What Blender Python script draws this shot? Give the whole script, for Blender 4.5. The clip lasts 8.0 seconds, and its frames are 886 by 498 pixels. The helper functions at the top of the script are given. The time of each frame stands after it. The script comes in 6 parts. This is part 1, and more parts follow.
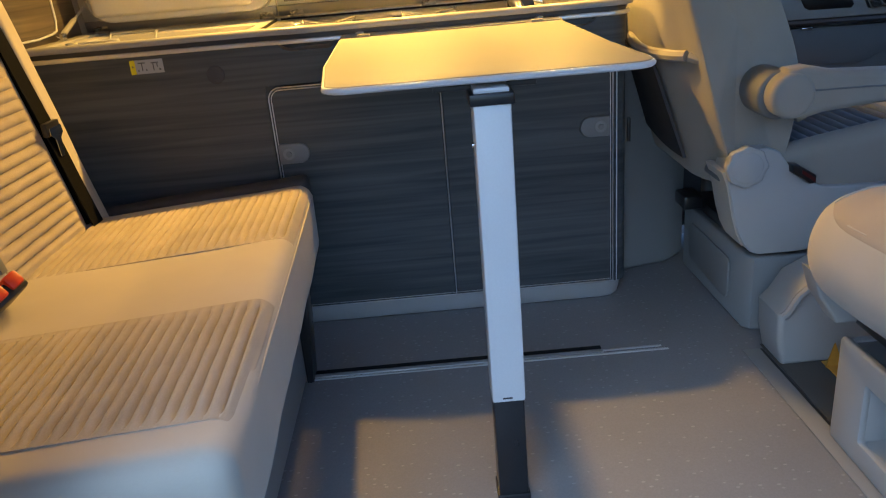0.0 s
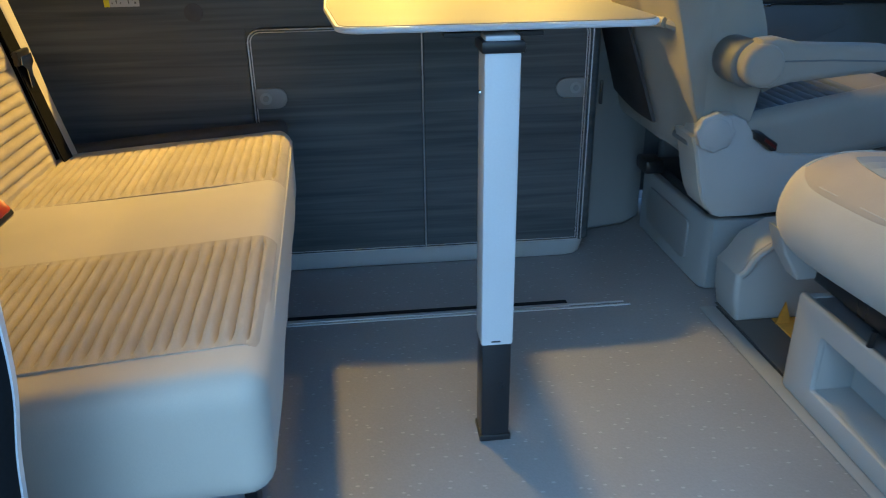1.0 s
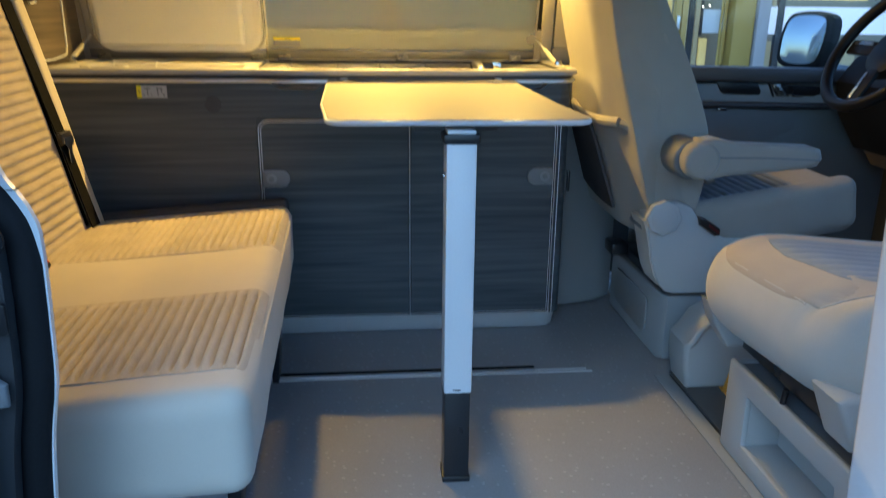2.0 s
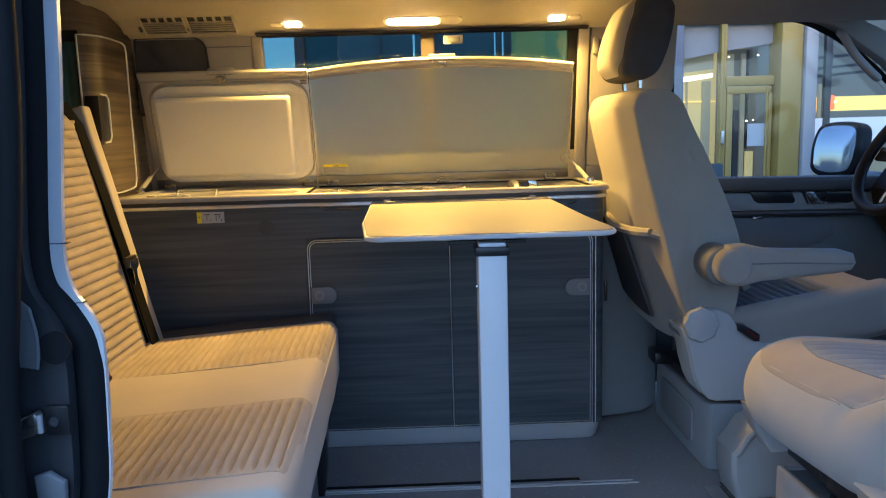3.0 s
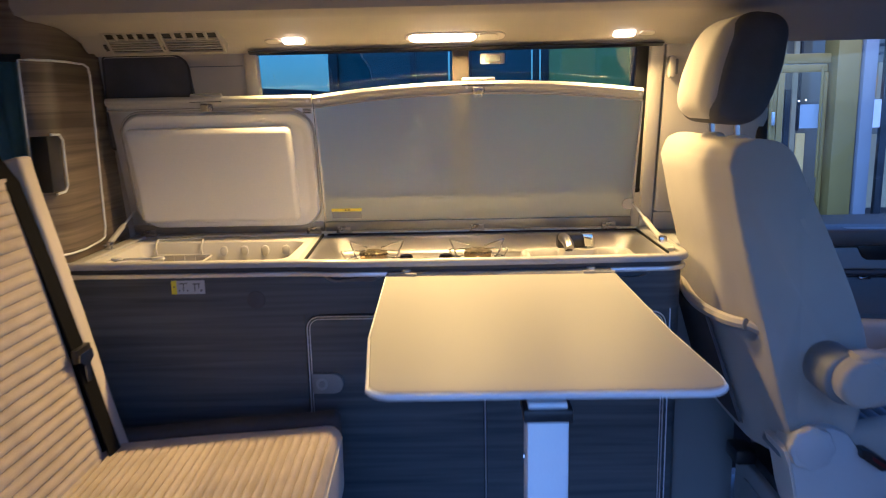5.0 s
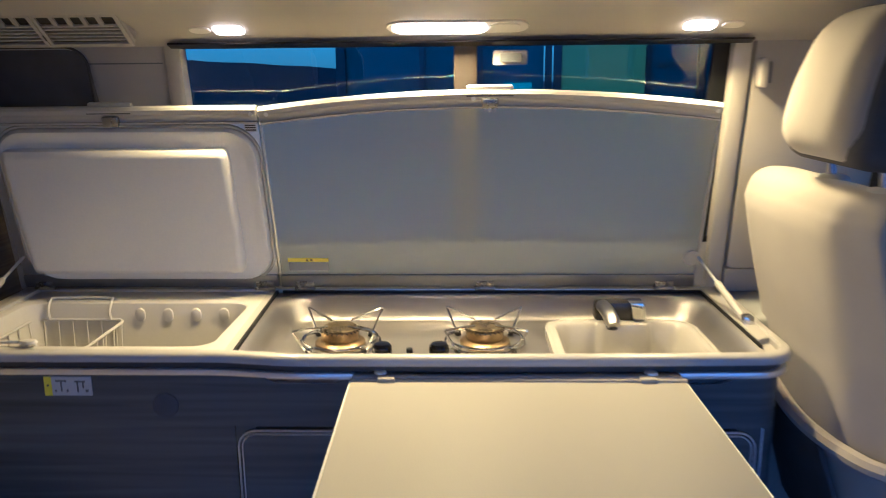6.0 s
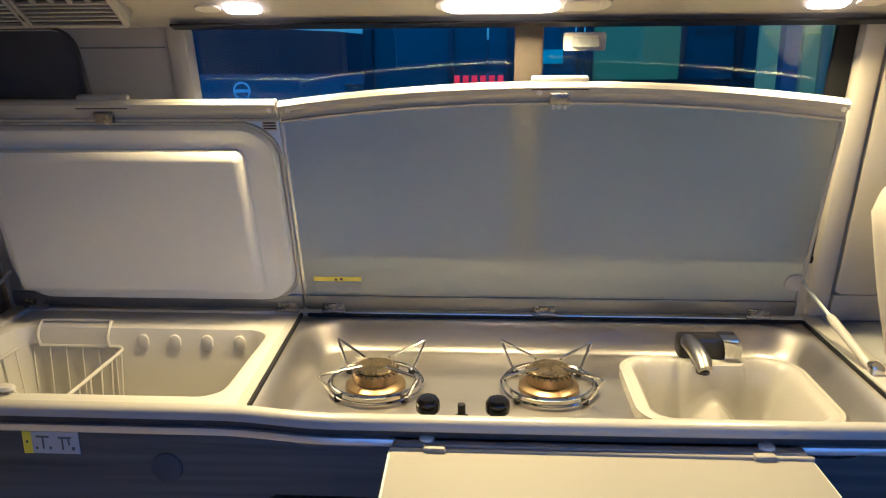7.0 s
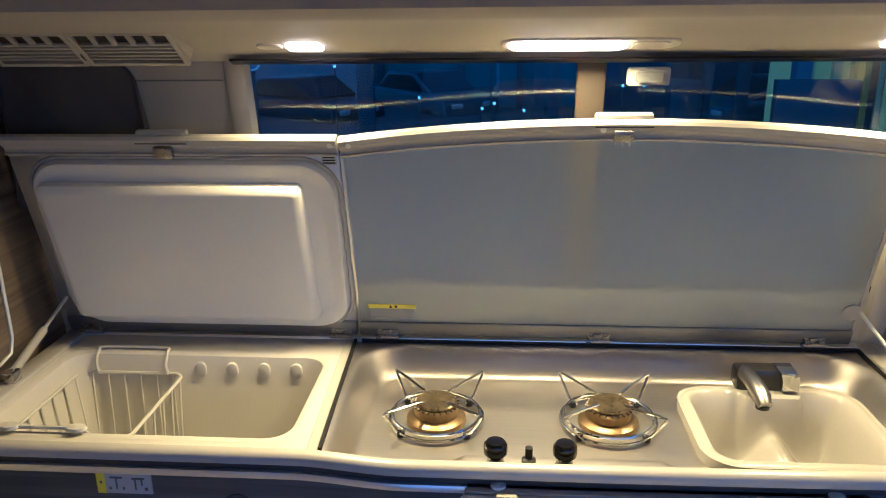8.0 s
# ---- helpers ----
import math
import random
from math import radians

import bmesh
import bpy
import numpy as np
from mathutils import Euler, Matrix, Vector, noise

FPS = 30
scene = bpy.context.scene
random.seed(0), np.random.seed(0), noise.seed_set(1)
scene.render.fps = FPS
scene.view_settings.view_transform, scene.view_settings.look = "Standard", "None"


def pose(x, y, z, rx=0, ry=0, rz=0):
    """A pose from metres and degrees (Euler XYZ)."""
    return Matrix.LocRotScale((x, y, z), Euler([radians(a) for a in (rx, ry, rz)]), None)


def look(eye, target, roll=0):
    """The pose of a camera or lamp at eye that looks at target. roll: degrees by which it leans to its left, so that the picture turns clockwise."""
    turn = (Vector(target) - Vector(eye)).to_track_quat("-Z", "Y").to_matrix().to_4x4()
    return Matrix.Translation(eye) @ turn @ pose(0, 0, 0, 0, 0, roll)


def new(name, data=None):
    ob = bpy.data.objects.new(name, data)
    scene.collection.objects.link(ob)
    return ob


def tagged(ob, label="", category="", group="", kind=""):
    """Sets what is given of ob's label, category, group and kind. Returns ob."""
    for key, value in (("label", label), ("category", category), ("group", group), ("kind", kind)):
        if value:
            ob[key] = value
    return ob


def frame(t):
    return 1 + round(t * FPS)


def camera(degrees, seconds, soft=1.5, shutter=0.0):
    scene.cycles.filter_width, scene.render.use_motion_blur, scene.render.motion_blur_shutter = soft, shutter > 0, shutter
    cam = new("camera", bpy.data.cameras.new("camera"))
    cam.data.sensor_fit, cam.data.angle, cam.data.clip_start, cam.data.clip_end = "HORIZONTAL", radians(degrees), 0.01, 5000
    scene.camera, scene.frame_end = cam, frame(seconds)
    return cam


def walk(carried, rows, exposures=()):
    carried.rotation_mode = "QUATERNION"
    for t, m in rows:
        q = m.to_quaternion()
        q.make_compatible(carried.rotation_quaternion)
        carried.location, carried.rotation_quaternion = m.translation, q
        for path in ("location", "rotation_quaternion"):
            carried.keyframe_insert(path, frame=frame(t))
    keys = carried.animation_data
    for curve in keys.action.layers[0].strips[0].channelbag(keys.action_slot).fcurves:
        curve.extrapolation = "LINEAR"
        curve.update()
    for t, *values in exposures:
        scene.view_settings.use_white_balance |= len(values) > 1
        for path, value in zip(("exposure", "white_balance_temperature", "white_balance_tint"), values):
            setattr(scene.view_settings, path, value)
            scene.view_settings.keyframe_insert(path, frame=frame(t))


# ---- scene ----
cam = camera(60.4, 8.0, soft=0.95, shutter=0.45)
PATH = [
    (0, (-0.067, -1.087, 0.921), (-0.056, 0.774, 0.188), -5.0),
    (0.5, (-0.157, -1.085, 0.909), (-0.044, 0.751, 0.125), -3.4),
    (1, (-0.188, -1.119, 0.904), (0.011, 0.694, 0.083), -0.7),
    (1.5, (-0.172, -1.218, 0.914), (0.065, 0.607, 0.131), 1.1),
    (2, (-0.134, -1.347, 0.94), (0.048, 0.55, 0.335), 0.6),
    (2.2, (-0.118, -1.381, 0.943), (0.022, 0.545, 0.424), 0.0),
    (3.3, (-0.099, -1.426, 0.94), (-0.067, 0.554, 0.657), -1.9),
    (3.5, (-0.097, -1.421, 0.942), (-0.075, 0.559, 0.659), -2.0),
    (4, (-0.09, -1.387, 0.971), (-0.091, 0.588, 0.66), -2.1),
    (4.5, (-0.086, -1.208, 1.047), (-0.112, 0.761, 0.699), -1.7),
    (4.7, (-0.096, -1.109, 1.082), (-0.128, 0.858, 0.721), -1.5),
    (5.8, (-0.054, -0.482, 1.185), (-0.104, 1.472, 0.759), -0.6),
    (6, (-0.073, -0.382, 1.191), (-0.131, 1.569, 0.757), -0.5),
    (6.5, (-0.116, -0.21, 1.211), (-0.21, 1.733, 0.745), -0.4),
    (7, (-0.127, -0.139, 1.225), (-0.25, 1.789, 0.708), -0.4),
    (7.5, (-0.165, -0.096, 1.288), (-0.319, 1.818, 0.728), -0.6),
    (8, (-0.207, -0.116, 1.324), (-0.349, 1.787, 0.724), -0.6),
]
walk(cam, [(t, look(eye, target, roll)) for t, eye, target, roll in PATH],
     exposures=[(0.0, 1.38, 7600, 19), (0.5, 1.49, 5950, 5), (1.0, 1.54, 6550, 4), (1.5, 1.53, 6700, 5), (2.2, 1.40, 6650, 10), (3.5, 1.26, 6750, 25), (4.5, 1.24, 5700, 33), (6.0, 0.86, 4320, 29), (8.0, 0.84, 4340, 27)])

# ---- world and light ----
world = bpy.data.worlds.new("dusk")
scene.world = world
world.use_nodes = True
wn = world.node_tree
sky = wn.nodes.new("ShaderNodeTexSky")
sky.sky_type = "NISHITA"
sky.sun_disc = False
sky.sun_elevation = radians(50.0)
sky.sun_rotation = radians(200)
tone = wn.nodes.new("ShaderNodeMix")
tone.data_type, tone.blend_type = "RGBA", "MULTIPLY"
tone.inputs["Factor"].default_value = 1.0
tone.inputs["B"].default_value = (0.42, 0.70, 1.0, 1)
wn.links.new(sky.outputs["Color"], tone.inputs["A"])
wn.links.new(tone.outputs["Result"], wn.nodes["Background"].inputs["Color"])
wn.nodes["Background"].inputs["Strength"].default_value = 0.12


def lamp(name, kind, m, energy, colour, size=0.1, size_y=None, spread=None):
    data = bpy.data.lights.new(name, kind)
    data.energy, data.color = energy, colour
    if kind == "AREA":
        data.shape = "RECTANGLE"
        data.size, data.size_y = size, size_y or size
        if spread:
            data.spread = radians(spread)
    else:
        data.angle = size
    ob = new(name, data)
    ob.matrix_world = m
    return ob


WARM = (1.0, 0.632, 0.145)
lamp("dusk_sun", "SUN", look((-1.70, -3.1, 4.5), (0, 0, 0.4)), 0.68, (0.33, 0.61, 1.0), radians(50))
lamp("header_lamp_light", "AREA", look((-0.115, 0.963, 1.266), (-0.115, 0.66, 0.25)), 4.3, WARM, 0.15, 0.018, 172)
lamp("header_spot_light", "AREA", look((-0.477, 0.963, 1.267), (-0.42, 0.36, 0.0)), 2.1, WARM, 0.045, 0.016, 138)
lamp("header_spot_light", "AREA", look((0.323, 0.963, 1.267), (0.33, 0.36, 0.0)), 2.6, WARM, 0.045, 0.016, 158)

lamp("added_shop_fill", "AREA", look((5.9, 10.4, 3.0), (5.9, 12.0, 0.9)), 11, (1.0, 0.86, 0.62), 3.4, 0.4)


# ---- materials ----
def mat(name, col, rough=0.6, metal=0.0, var=0.1, scale=6.0, fine=120.0, bump=0.1, dist=0.002,
        stretch=(1, 1, 1), spec=0.5, coat=0.0, sheen=0.0, tint=None, rvar=0.08):
    """Principled surface with two scales of variation in colour, gloss and relief."""
    m = bpy.data.materials.new(name)
    m.use_nodes = True
    n, ln = m.node_tree.nodes, m.node_tree.links
    b = n["Principled BSDF"]
    tc, mp = n.new("ShaderNodeTexCoord"), n.new("ShaderNodeMapping")
    mp.inputs["Scale"].default_value = stretch
    ln.new(tc.outputs["Object"], mp.inputs["Vector"])
    big, small = n.new("ShaderNodeTexNoise"), n.new("ShaderNodeTexNoise")
    big.inputs["Scale"].default_value, big.inputs["Detail"].default_value = scale, 5
    small.inputs["Scale"].default_value, small.inputs["Detail"].default_value = fine, 4
    for t in (big, small):
        ln.new(mp.outputs["Vector"], t.inputs["Vector"])
    add = n.new("ShaderNodeMath")
    add.operation = "ADD"
    ln.new(big.outputs["Fac"], add.inputs[0])
    ln.new(small.outputs["Fac"], add.inputs[1])
    half = n.new("ShaderNodeMath")
    half.operation = "MULTIPLY"
    half.inputs[1].default_value = 0.5
    ln.new(add.outputs[0], half.inputs[0])
    ramp = n.new("ShaderNodeValToRGB")
    ramp.color_ramp.elements[0].position, ramp.color_ramp.elements[1].position = 0.32, 0.68
    dark = tuple(c * (1 - var) for c in col)
    light = tuple(min(1, c * (1 + var)) for c in (tint or col))
    ramp.color_ramp.elements[0].color, ramp.color_ramp.elements[1].color = (*dark, 1), (*light, 1)
    ln.new(half.outputs[0], ramp.inputs["Fac"])
    ln.new(ramp.outputs["Color"], b.inputs["Base Color"])
    rr = n.new("ShaderNodeMapRange")
    rr.inputs["To Min"].default_value, rr.inputs["To Max"].default_value = max(0.02, rough - rvar), min(1, rough + rvar)
    ln.new(big.outputs["Fac"], rr.inputs["Value"])
    ln.new(rr.outputs["Result"], b.inputs["Roughness"])
    b.inputs["Metallic"].default_value = metal
    b.inputs["Specular IOR Level"].default_value = spec
    b.inputs["Coat Weight"].default_value = coat
    b.inputs["Sheen Weight"].default_value = sheen
    if bump:
        bp = n.new("ShaderNodeBump")
        bp.inputs["Strength"].default_value, bp.inputs["Distance"].default_value = bump, dist
        ln.new(small.outputs["Fac"], bp.inputs["Height"])
        ln.new(bp.outputs["Normal"], b.inputs["Normal"])
    return m


def wood(name, a, b_col, axis):
    """Grey-brown laminate with fine level streaks along the given axes."""
    m = bpy.data.materials.new(name)
    m.use_nodes = True
    n, ln = m.node_tree.nodes, m.node_tree.links
    b = n["Principled BSDF"]
    tc, mp = n.new("ShaderNodeTexCoord"), n.new("ShaderNodeMapping")
    mp.inputs["Scale"].default_value = tuple(1.6 if i in axis else 55.0 for i in range(3))
    ln.new(tc.outputs["Object"], mp.inputs["Vector"])
    st = n.new("ShaderNodeTexNoise")
    st.inputs["Scale"].default_value, st.inputs["Detail"].default_value = 1.3, 8
    st.inputs["Distortion"].default_value = 0.6
    ln.new(mp.outputs["Vector"], st.inputs["Vector"])
    cl = n.new("ShaderNodeTexNoise")
    cl.inputs["Scale"].default_value = 3.0
    mp2 = n.new("ShaderNodeMapping")
    mp2.inputs["Scale"].default_value = tuple(0.7 if i in axis else 4.0 for i in range(3))
    ln.new(tc.outputs["Object"], mp2.inputs["Vector"])
    ln.new(mp2.outputs["Vector"], cl.inputs["Vector"])
    mx = n.new("ShaderNodeMath")
    mx.operation = "MULTIPLY_ADD"
    mx.inputs[1].default_value = 0.65
    sc = n.new("ShaderNodeMath")
    sc.operation = "MULTIPLY"
    sc.inputs[1].default_value = 0.35
    ln.new(cl.outputs["Fac"], sc.inputs[0])
    ln.new(st.outputs["Fac"], mx.inputs[0])
    ln.new(sc.outputs[0], mx.inputs[2])
    ramp = n.new("ShaderNodeValToRGB")
    e = ramp.color_ramp.elements
    e[0].position, e[1].position = 0.36, 0.64
    e[0].color, e[1].color = (*a, 1), (*b_col, 1)
    ln.new(mx.outputs[0], ramp.inputs["Fac"])
    ln.new(ramp.outputs["Color"], b.inputs["Base Color"])
    b.inputs["Roughness"].default_value = 0.42
    b.inputs["Specular IOR Level"].default_value = 0.4
    bp = n.new("ShaderNodeBump")
    bp.inputs["Strength"].default_value, bp.inputs["Distance"].default_value = 0.12, 0.0008
    ln.new(st.outputs["Fac"], bp.inputs["Height"])
    ln.new(bp.outputs["Normal"], b.inputs["Normal"])
    return m


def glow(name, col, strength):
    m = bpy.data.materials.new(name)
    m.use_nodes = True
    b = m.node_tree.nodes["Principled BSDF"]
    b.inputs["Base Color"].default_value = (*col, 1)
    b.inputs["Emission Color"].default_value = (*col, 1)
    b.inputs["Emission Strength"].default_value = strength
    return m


def glass(name, col, rough, ior=1.45):
    m = bpy.data.materials.new(name)
    m.use_nodes = True
    b = m.node_tree.nodes["Principled BSDF"]
    b.inputs["Base Color"].default_value = (*col, 1)
    b.inputs["Roughness"].default_value = rough
    b.inputs["IOR"].default_value = ior
    b.inputs["Transmission Weight"].default_value = 1.0
    return m


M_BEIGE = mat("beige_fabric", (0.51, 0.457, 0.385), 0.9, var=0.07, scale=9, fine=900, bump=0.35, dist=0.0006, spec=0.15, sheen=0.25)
M_PLEAT = mat("pleated_taupe_fabric", (0.395, 0.335, 0.265), 0.9, var=0.16, scale=14, fine=700, bump=0.4, dist=0.0006, spec=0.12, sheen=0.25, tint=(0.43, 0.37, 0.30))
M_THREAD = mat("valley_shade_thread", (0.22, 0.18, 0.135), 0.95, var=0.2, scale=40, fine=900, bump=0.2, dist=0.0004, spec=0.1)
M_TAUPE = mat("taupe_fabric", (0.40, 0.35, 0.30), 0.9, var=0.08, scale=12, fine=900, bump=0.3, dist=0.0005, spec=0.12, sheen=0.2)
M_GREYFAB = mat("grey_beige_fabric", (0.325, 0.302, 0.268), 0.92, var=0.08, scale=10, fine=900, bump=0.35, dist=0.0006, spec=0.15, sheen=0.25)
M_CHAR = mat("charcoal_fabric", (0.075, 0.075, 0.078), 0.9, var=0.2, scale=20, fine=800, bump=0.3, dist=0.0006, spec=0.15)
M_WOOD = wood("dark_grey_laminate", (0.046, 0.057, 0.065), (0.106, 0.122, 0.132), (0, 1))
M_WOODW = wood("brown_grey_laminate", (0.062, 0.049, 0.036), (0.20, 0.158, 0.112), (0, 1))
M_SLATE = mat("blue_grey_lining", (0.105, 0.108, 0.115), 0.9, var=0.2, scale=20, fine=800, bump=0.3, dist=0.0006, spec=0.15)
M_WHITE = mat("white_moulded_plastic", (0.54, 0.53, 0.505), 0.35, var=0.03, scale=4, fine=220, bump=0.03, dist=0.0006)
M_LIDW = mat("white_plastic_lightened", (0.76, 0.75, 0.72), 0.4, var=0.03, scale=4, fine=220, bump=0.03, dist=0.0006)
M_SINK = mat("white_plastic_darkened", (0.40, 0.39, 0.37), 0.25, var=0.03, scale=4, fine=220, bump=0.03, dist=0.0006)
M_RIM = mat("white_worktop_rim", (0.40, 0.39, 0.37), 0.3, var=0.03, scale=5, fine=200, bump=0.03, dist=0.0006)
M_TABLE = mat("pale_grey_table_laminate", (0.262, 0.254, 0.236), 0.57, var=0.05, scale=5, fine=420, bump=0.06, dist=0.0004)
M_ALU = mat("anodised_aluminium", (0.72, 0.73, 0.75), 0.38, 0.85, var=0.05, scale=10, fine=160, bump=0.04, dist=0.0004)
M_ALUP = mat("pale_painted_aluminium", (0.69, 0.72, 0.75), 0.42, 0.15, var=0.03, scale=7, fine=260, bump=0.03, dist=0.0004)
M_STEEL = mat("brushed_steel", (0.50, 0.48, 0.46), 0.40, 1.0, var=0.06, scale=3, fine=60, bump=0.05, dist=0.0003, stretch=(0.3, 6, 6))
M_CHROME = mat("chrome", (0.60, 0.60, 0.61), 0.12, 1.0, var=0.02, scale=8, fine=90, bump=0.0, rvar=0.04)
M_HRAIL = mat("grey_anodised_rail", (0.24, 0.245, 0.26), 0.42, 0.8, var=0.06, scale=9, fine=200, bump=0.03, dist=0.0003)
M_SATIN = mat("satin_chrome", (0.42, 0.41, 0.40), 0.30, 1.0, var=0.05, scale=12, fine=120, bump=0.02, dist=0.0003)
M_BRASS = mat("brass_burner", (0.30, 0.215, 0.095), 0.36, 0.9, var=0.2, scale=30, fine=160, bump=0.08, dist=0.0006)
M_SOOT = mat("worn_burner_cap", (0.15, 0.12, 0.065), 0.28, 0.7, var=0.5, scale=40, fine=120, bump=0.1, dist=0.0005)
M_BLACK = mat("black_plastic", (0.015, 0.015, 0.017), 0.3, var=0.2, scale=12, fine=200, bump=0.05, dist=0.0005)
M_GLOSSK = mat("glossy_black_knob", (0.006, 0.006, 0.007), 0.10, var=0.1, scale=12, fine=200, bump=0.0, rvar=0.03)
M_FITTING = mat("dark_zinc_fitting", (0.34, 0.33, 0.31), 0.28, 0.9, var=0.1, scale=30, fine=200, bump=0.03, dist=0.0004)
M_RUBBER = mat("black_door_rubber", (0.008, 0.009, 0.011), 0.7, spec=0.25, var=0.2, scale=15, fine=220, bump=0.12, dist=0.001)
M_STRAP = mat("black_webbing", (0.007, 0.007, 0.008), 0.9, spec=0.08, var=0.2, scale=60, fine=900, bump=0.5, dist=0.0008)
M_TRIM = mat("beige_interior_trim", (0.42, 0.397, 0.352), 0.62, var=0.05, scale=4, fine=600, bump=0.12, dist=0.0005)
M_PILLAR = mat("grey_pillar_plastic", (0.30, 0.31, 0.31), 0.5, var=0.05, scale=5, fine=500, bump=0.1)
M_RAIL = mat("silver_grey_rail", (0.46, 0.45, 0.43), 0.45, 0.05, var=0.04, scale=6, fine=260, bump=0.03, dist=0.0004)
M_POST = mat("grey_beige_post", (0.034, 0.027, 0.020), 0.6, var=0.05, scale=5, fine=300, bump=0.05)
M_HEAD = mat("headliner_grey", (0.38, 0.37, 0.355), 0.95, var=0.08, scale=6, fine=700, bump=0.3, dist=0.0006, spec=0.1)
M_LOCK = mat("mid_grey_lock_plastic", (0.23, 0.235, 0.24), 0.45, var=0.05, scale=8, fine=300, bump=0.06, dist=0.0004)
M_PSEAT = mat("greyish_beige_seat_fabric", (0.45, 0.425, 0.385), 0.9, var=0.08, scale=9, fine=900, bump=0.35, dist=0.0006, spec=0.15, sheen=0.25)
M_BED = mat("pale_bed_base_fabric", (0.62, 0.60, 0.56), 0.95, var=0.06, scale=6, fine=700, bump=0.3, dist=0.0006, spec=0.1)
M_GREYPL = mat("light_grey_seat_plastic", (0.42, 0.42, 0.41), 0.48, var=0.05, scale=6, fine=500, bump=0.12, dist=0.0005)
M_MIDPL = mat("mid_grey_plastic", (0.17, 0.18, 0.19), 0.5, var=0.1, scale=6, fine=500, bump=0.15, dist=0.0006)
M_DARKPL = mat("dark_grey_plastic", (0.035, 0.038, 0.043), 0.45, var=0.15, scale=8, fine=500, bump=0.15, dist=0.0006)
M_PLINTH = mat("grey_plinth", (0.55, 0.56, 0.57), 0.4, var=0.05, scale=6, fine=300, bump=0.05, dist=0.0005)
M_PAINT = mat("white_body_paint", (0.74, 0.76, 0.79), 0.22, var=0.02, scale=3, fine=80, bump=0.0, coat=0.5)
M_RED = mat("red_buckle_button", (0.62, 0.05, 0.02), 0.35, var=0.1, scale=30, fine=200, bump=0.03)
M_YELLOW = mat("yellow_sticker", (0.85, 0.74, 0.03), 0.5, var=0.04, scale=20, fine=200, bump=0.0)
M_PAPER = mat("white_sticker", (0.46, 0.48, 0.50), 0.5, var=0.03, scale=20, fine=200, bump=0.0)
M_PRINT = mat("grey_printed_pictogram", (0.12, 0.125, 0.13), 0.6, var=0.1, scale=20, fine=200, bump=0.0)
M_INK = mat("printed_ink", (0.03, 0.03, 0.035), 0.6, var=0.1, scale=20, fine=200, bump=0.0)
M_TEAL = mat("teal_curtain", (0.27, 0.54, 0.70), 0.9, var=0.15, scale=12, fine=600, bump=0.3, dist=0.0008)
M_BLADE = mat("black_window_print", (0.012, 0.012, 0.014), 0.35, var=0.1, bump=0.0)
M_GLASS = glass("tinted_window_glass", (0.15, 0.31, 0.31), 0.0, 1.52)
M_FROST = glass("frosted_safety_glass", (0.75, 0.79, 0.75), 0.36, 1.5)
M_FROST.node_tree.nodes["Principled BSDF"].inputs["Transmission Weight"].default_value = 0.80
M_LENS = glow("lit_lamp_lens", (1.0, 0.72, 0.38), 9.0)
M_LENSOFF = mat("unlit_lamp_lens", (0.72, 0.68, 0.60), 0.3, var=0.03, bump=0.0)


def vinyl():
    """Grey safety vinyl with pale flecks and soft scuffs."""
    m = mat("grey_flecked_vinyl", (0.26, 0.26, 0.268), 0.5, var=0.10, scale=5, fine=260, bump=0.12, dist=0.0006)
    n, ln = m.node_tree.nodes, m.node_tree.links
    b = n["Principled BSDF"]
    base = b.inputs["Base Color"].links[0].from_socket
    tc = n.new("ShaderNodeTexCoord")
    mp = n.new("ShaderNodeMapping")
    mp.inputs["Scale"].default_value = (0.55, 1.0, 1.0)
    ln.new(tc.outputs["Object"], mp.inputs["Vector"])
    vo = n.new("ShaderNodeTexVoronoi")
    vo.inputs["Scale"].default_value = 62
    vo.inputs["Randomness"].default_value = 0.75
    ln.new(mp.outputs["Vector"], vo.inputs["Vector"])
    ramp = n.new("ShaderNodeValToRGB")
    e = ramp.color_ramp.elements
    e[0].position, e[1].position = 0.10, 0.16
    e[0].color, e[1].color = (1, 1, 1, 1), (0, 0, 0, 1)
    ln.new(vo.outputs["Distance"], ramp.inputs["Fac"])
    mx = n.new("ShaderNodeMix")
    mx.data_type = "RGBA"
    ln.new(ramp.outputs["Color"], mx.inputs["Factor"])
    ln.new(base, mx.inputs["A"])
    mx.inputs["B"].default_value = (0.37, 0.375, 0.385, 1)
    ln.new(mx.outputs["Result"], b.inputs["Base Color"])
    return m


M_FLOOR = vinyl()


# ---- mesh helpers ----
def finish(name, bm, material, smooth=True):
    me = bpy.data.meshes.new(name)
    bmesh.ops.recalc_face_normals(bm, faces=bm.faces)
    bm.to_mesh(me)
    bm.free()
    me.materials.append(material)
    if smooth:
        me.shade_smooth()
        me.set_sharp_from_angle(angle=radians(38))
    return me


def thing(name, base, label, category, group="", kind=""):
    """An empty at a thing's base, to which its parts are parented."""
    ob = new(name)
    ob.empty_display_size = 0.05
    ob.location = base
    ob["base"] = tuple(base)
    return tagged(ob, label, category, group, kind)


def part(name, bm, material, parent, label=""):
    """One mesh under a thing or a part; the bmesh is given in world metres."""
    base = Vector(parent["base"])
    bmesh.ops.translate(bm, verts=bm.verts, vec=-base)
    ob = new(name, finish(name, bm, material))
    ob.parent = parent
    ob["base"] = tuple(base)
    return tagged(ob, label)


def solo(name, bm, material, label, category, group="", kind=""):
    """A thing or piece of the setting that is one mesh."""
    vs = [v.co for v in bm.verts]
    lo = Vector([min(v[i] for v in vs) for i in range(3)])
    hi = Vector([max(v[i] for v in vs) for i in range(3)])
    base = Vector(((lo.x + hi.x) / 2, (lo.y + hi.y) / 2, lo.z))
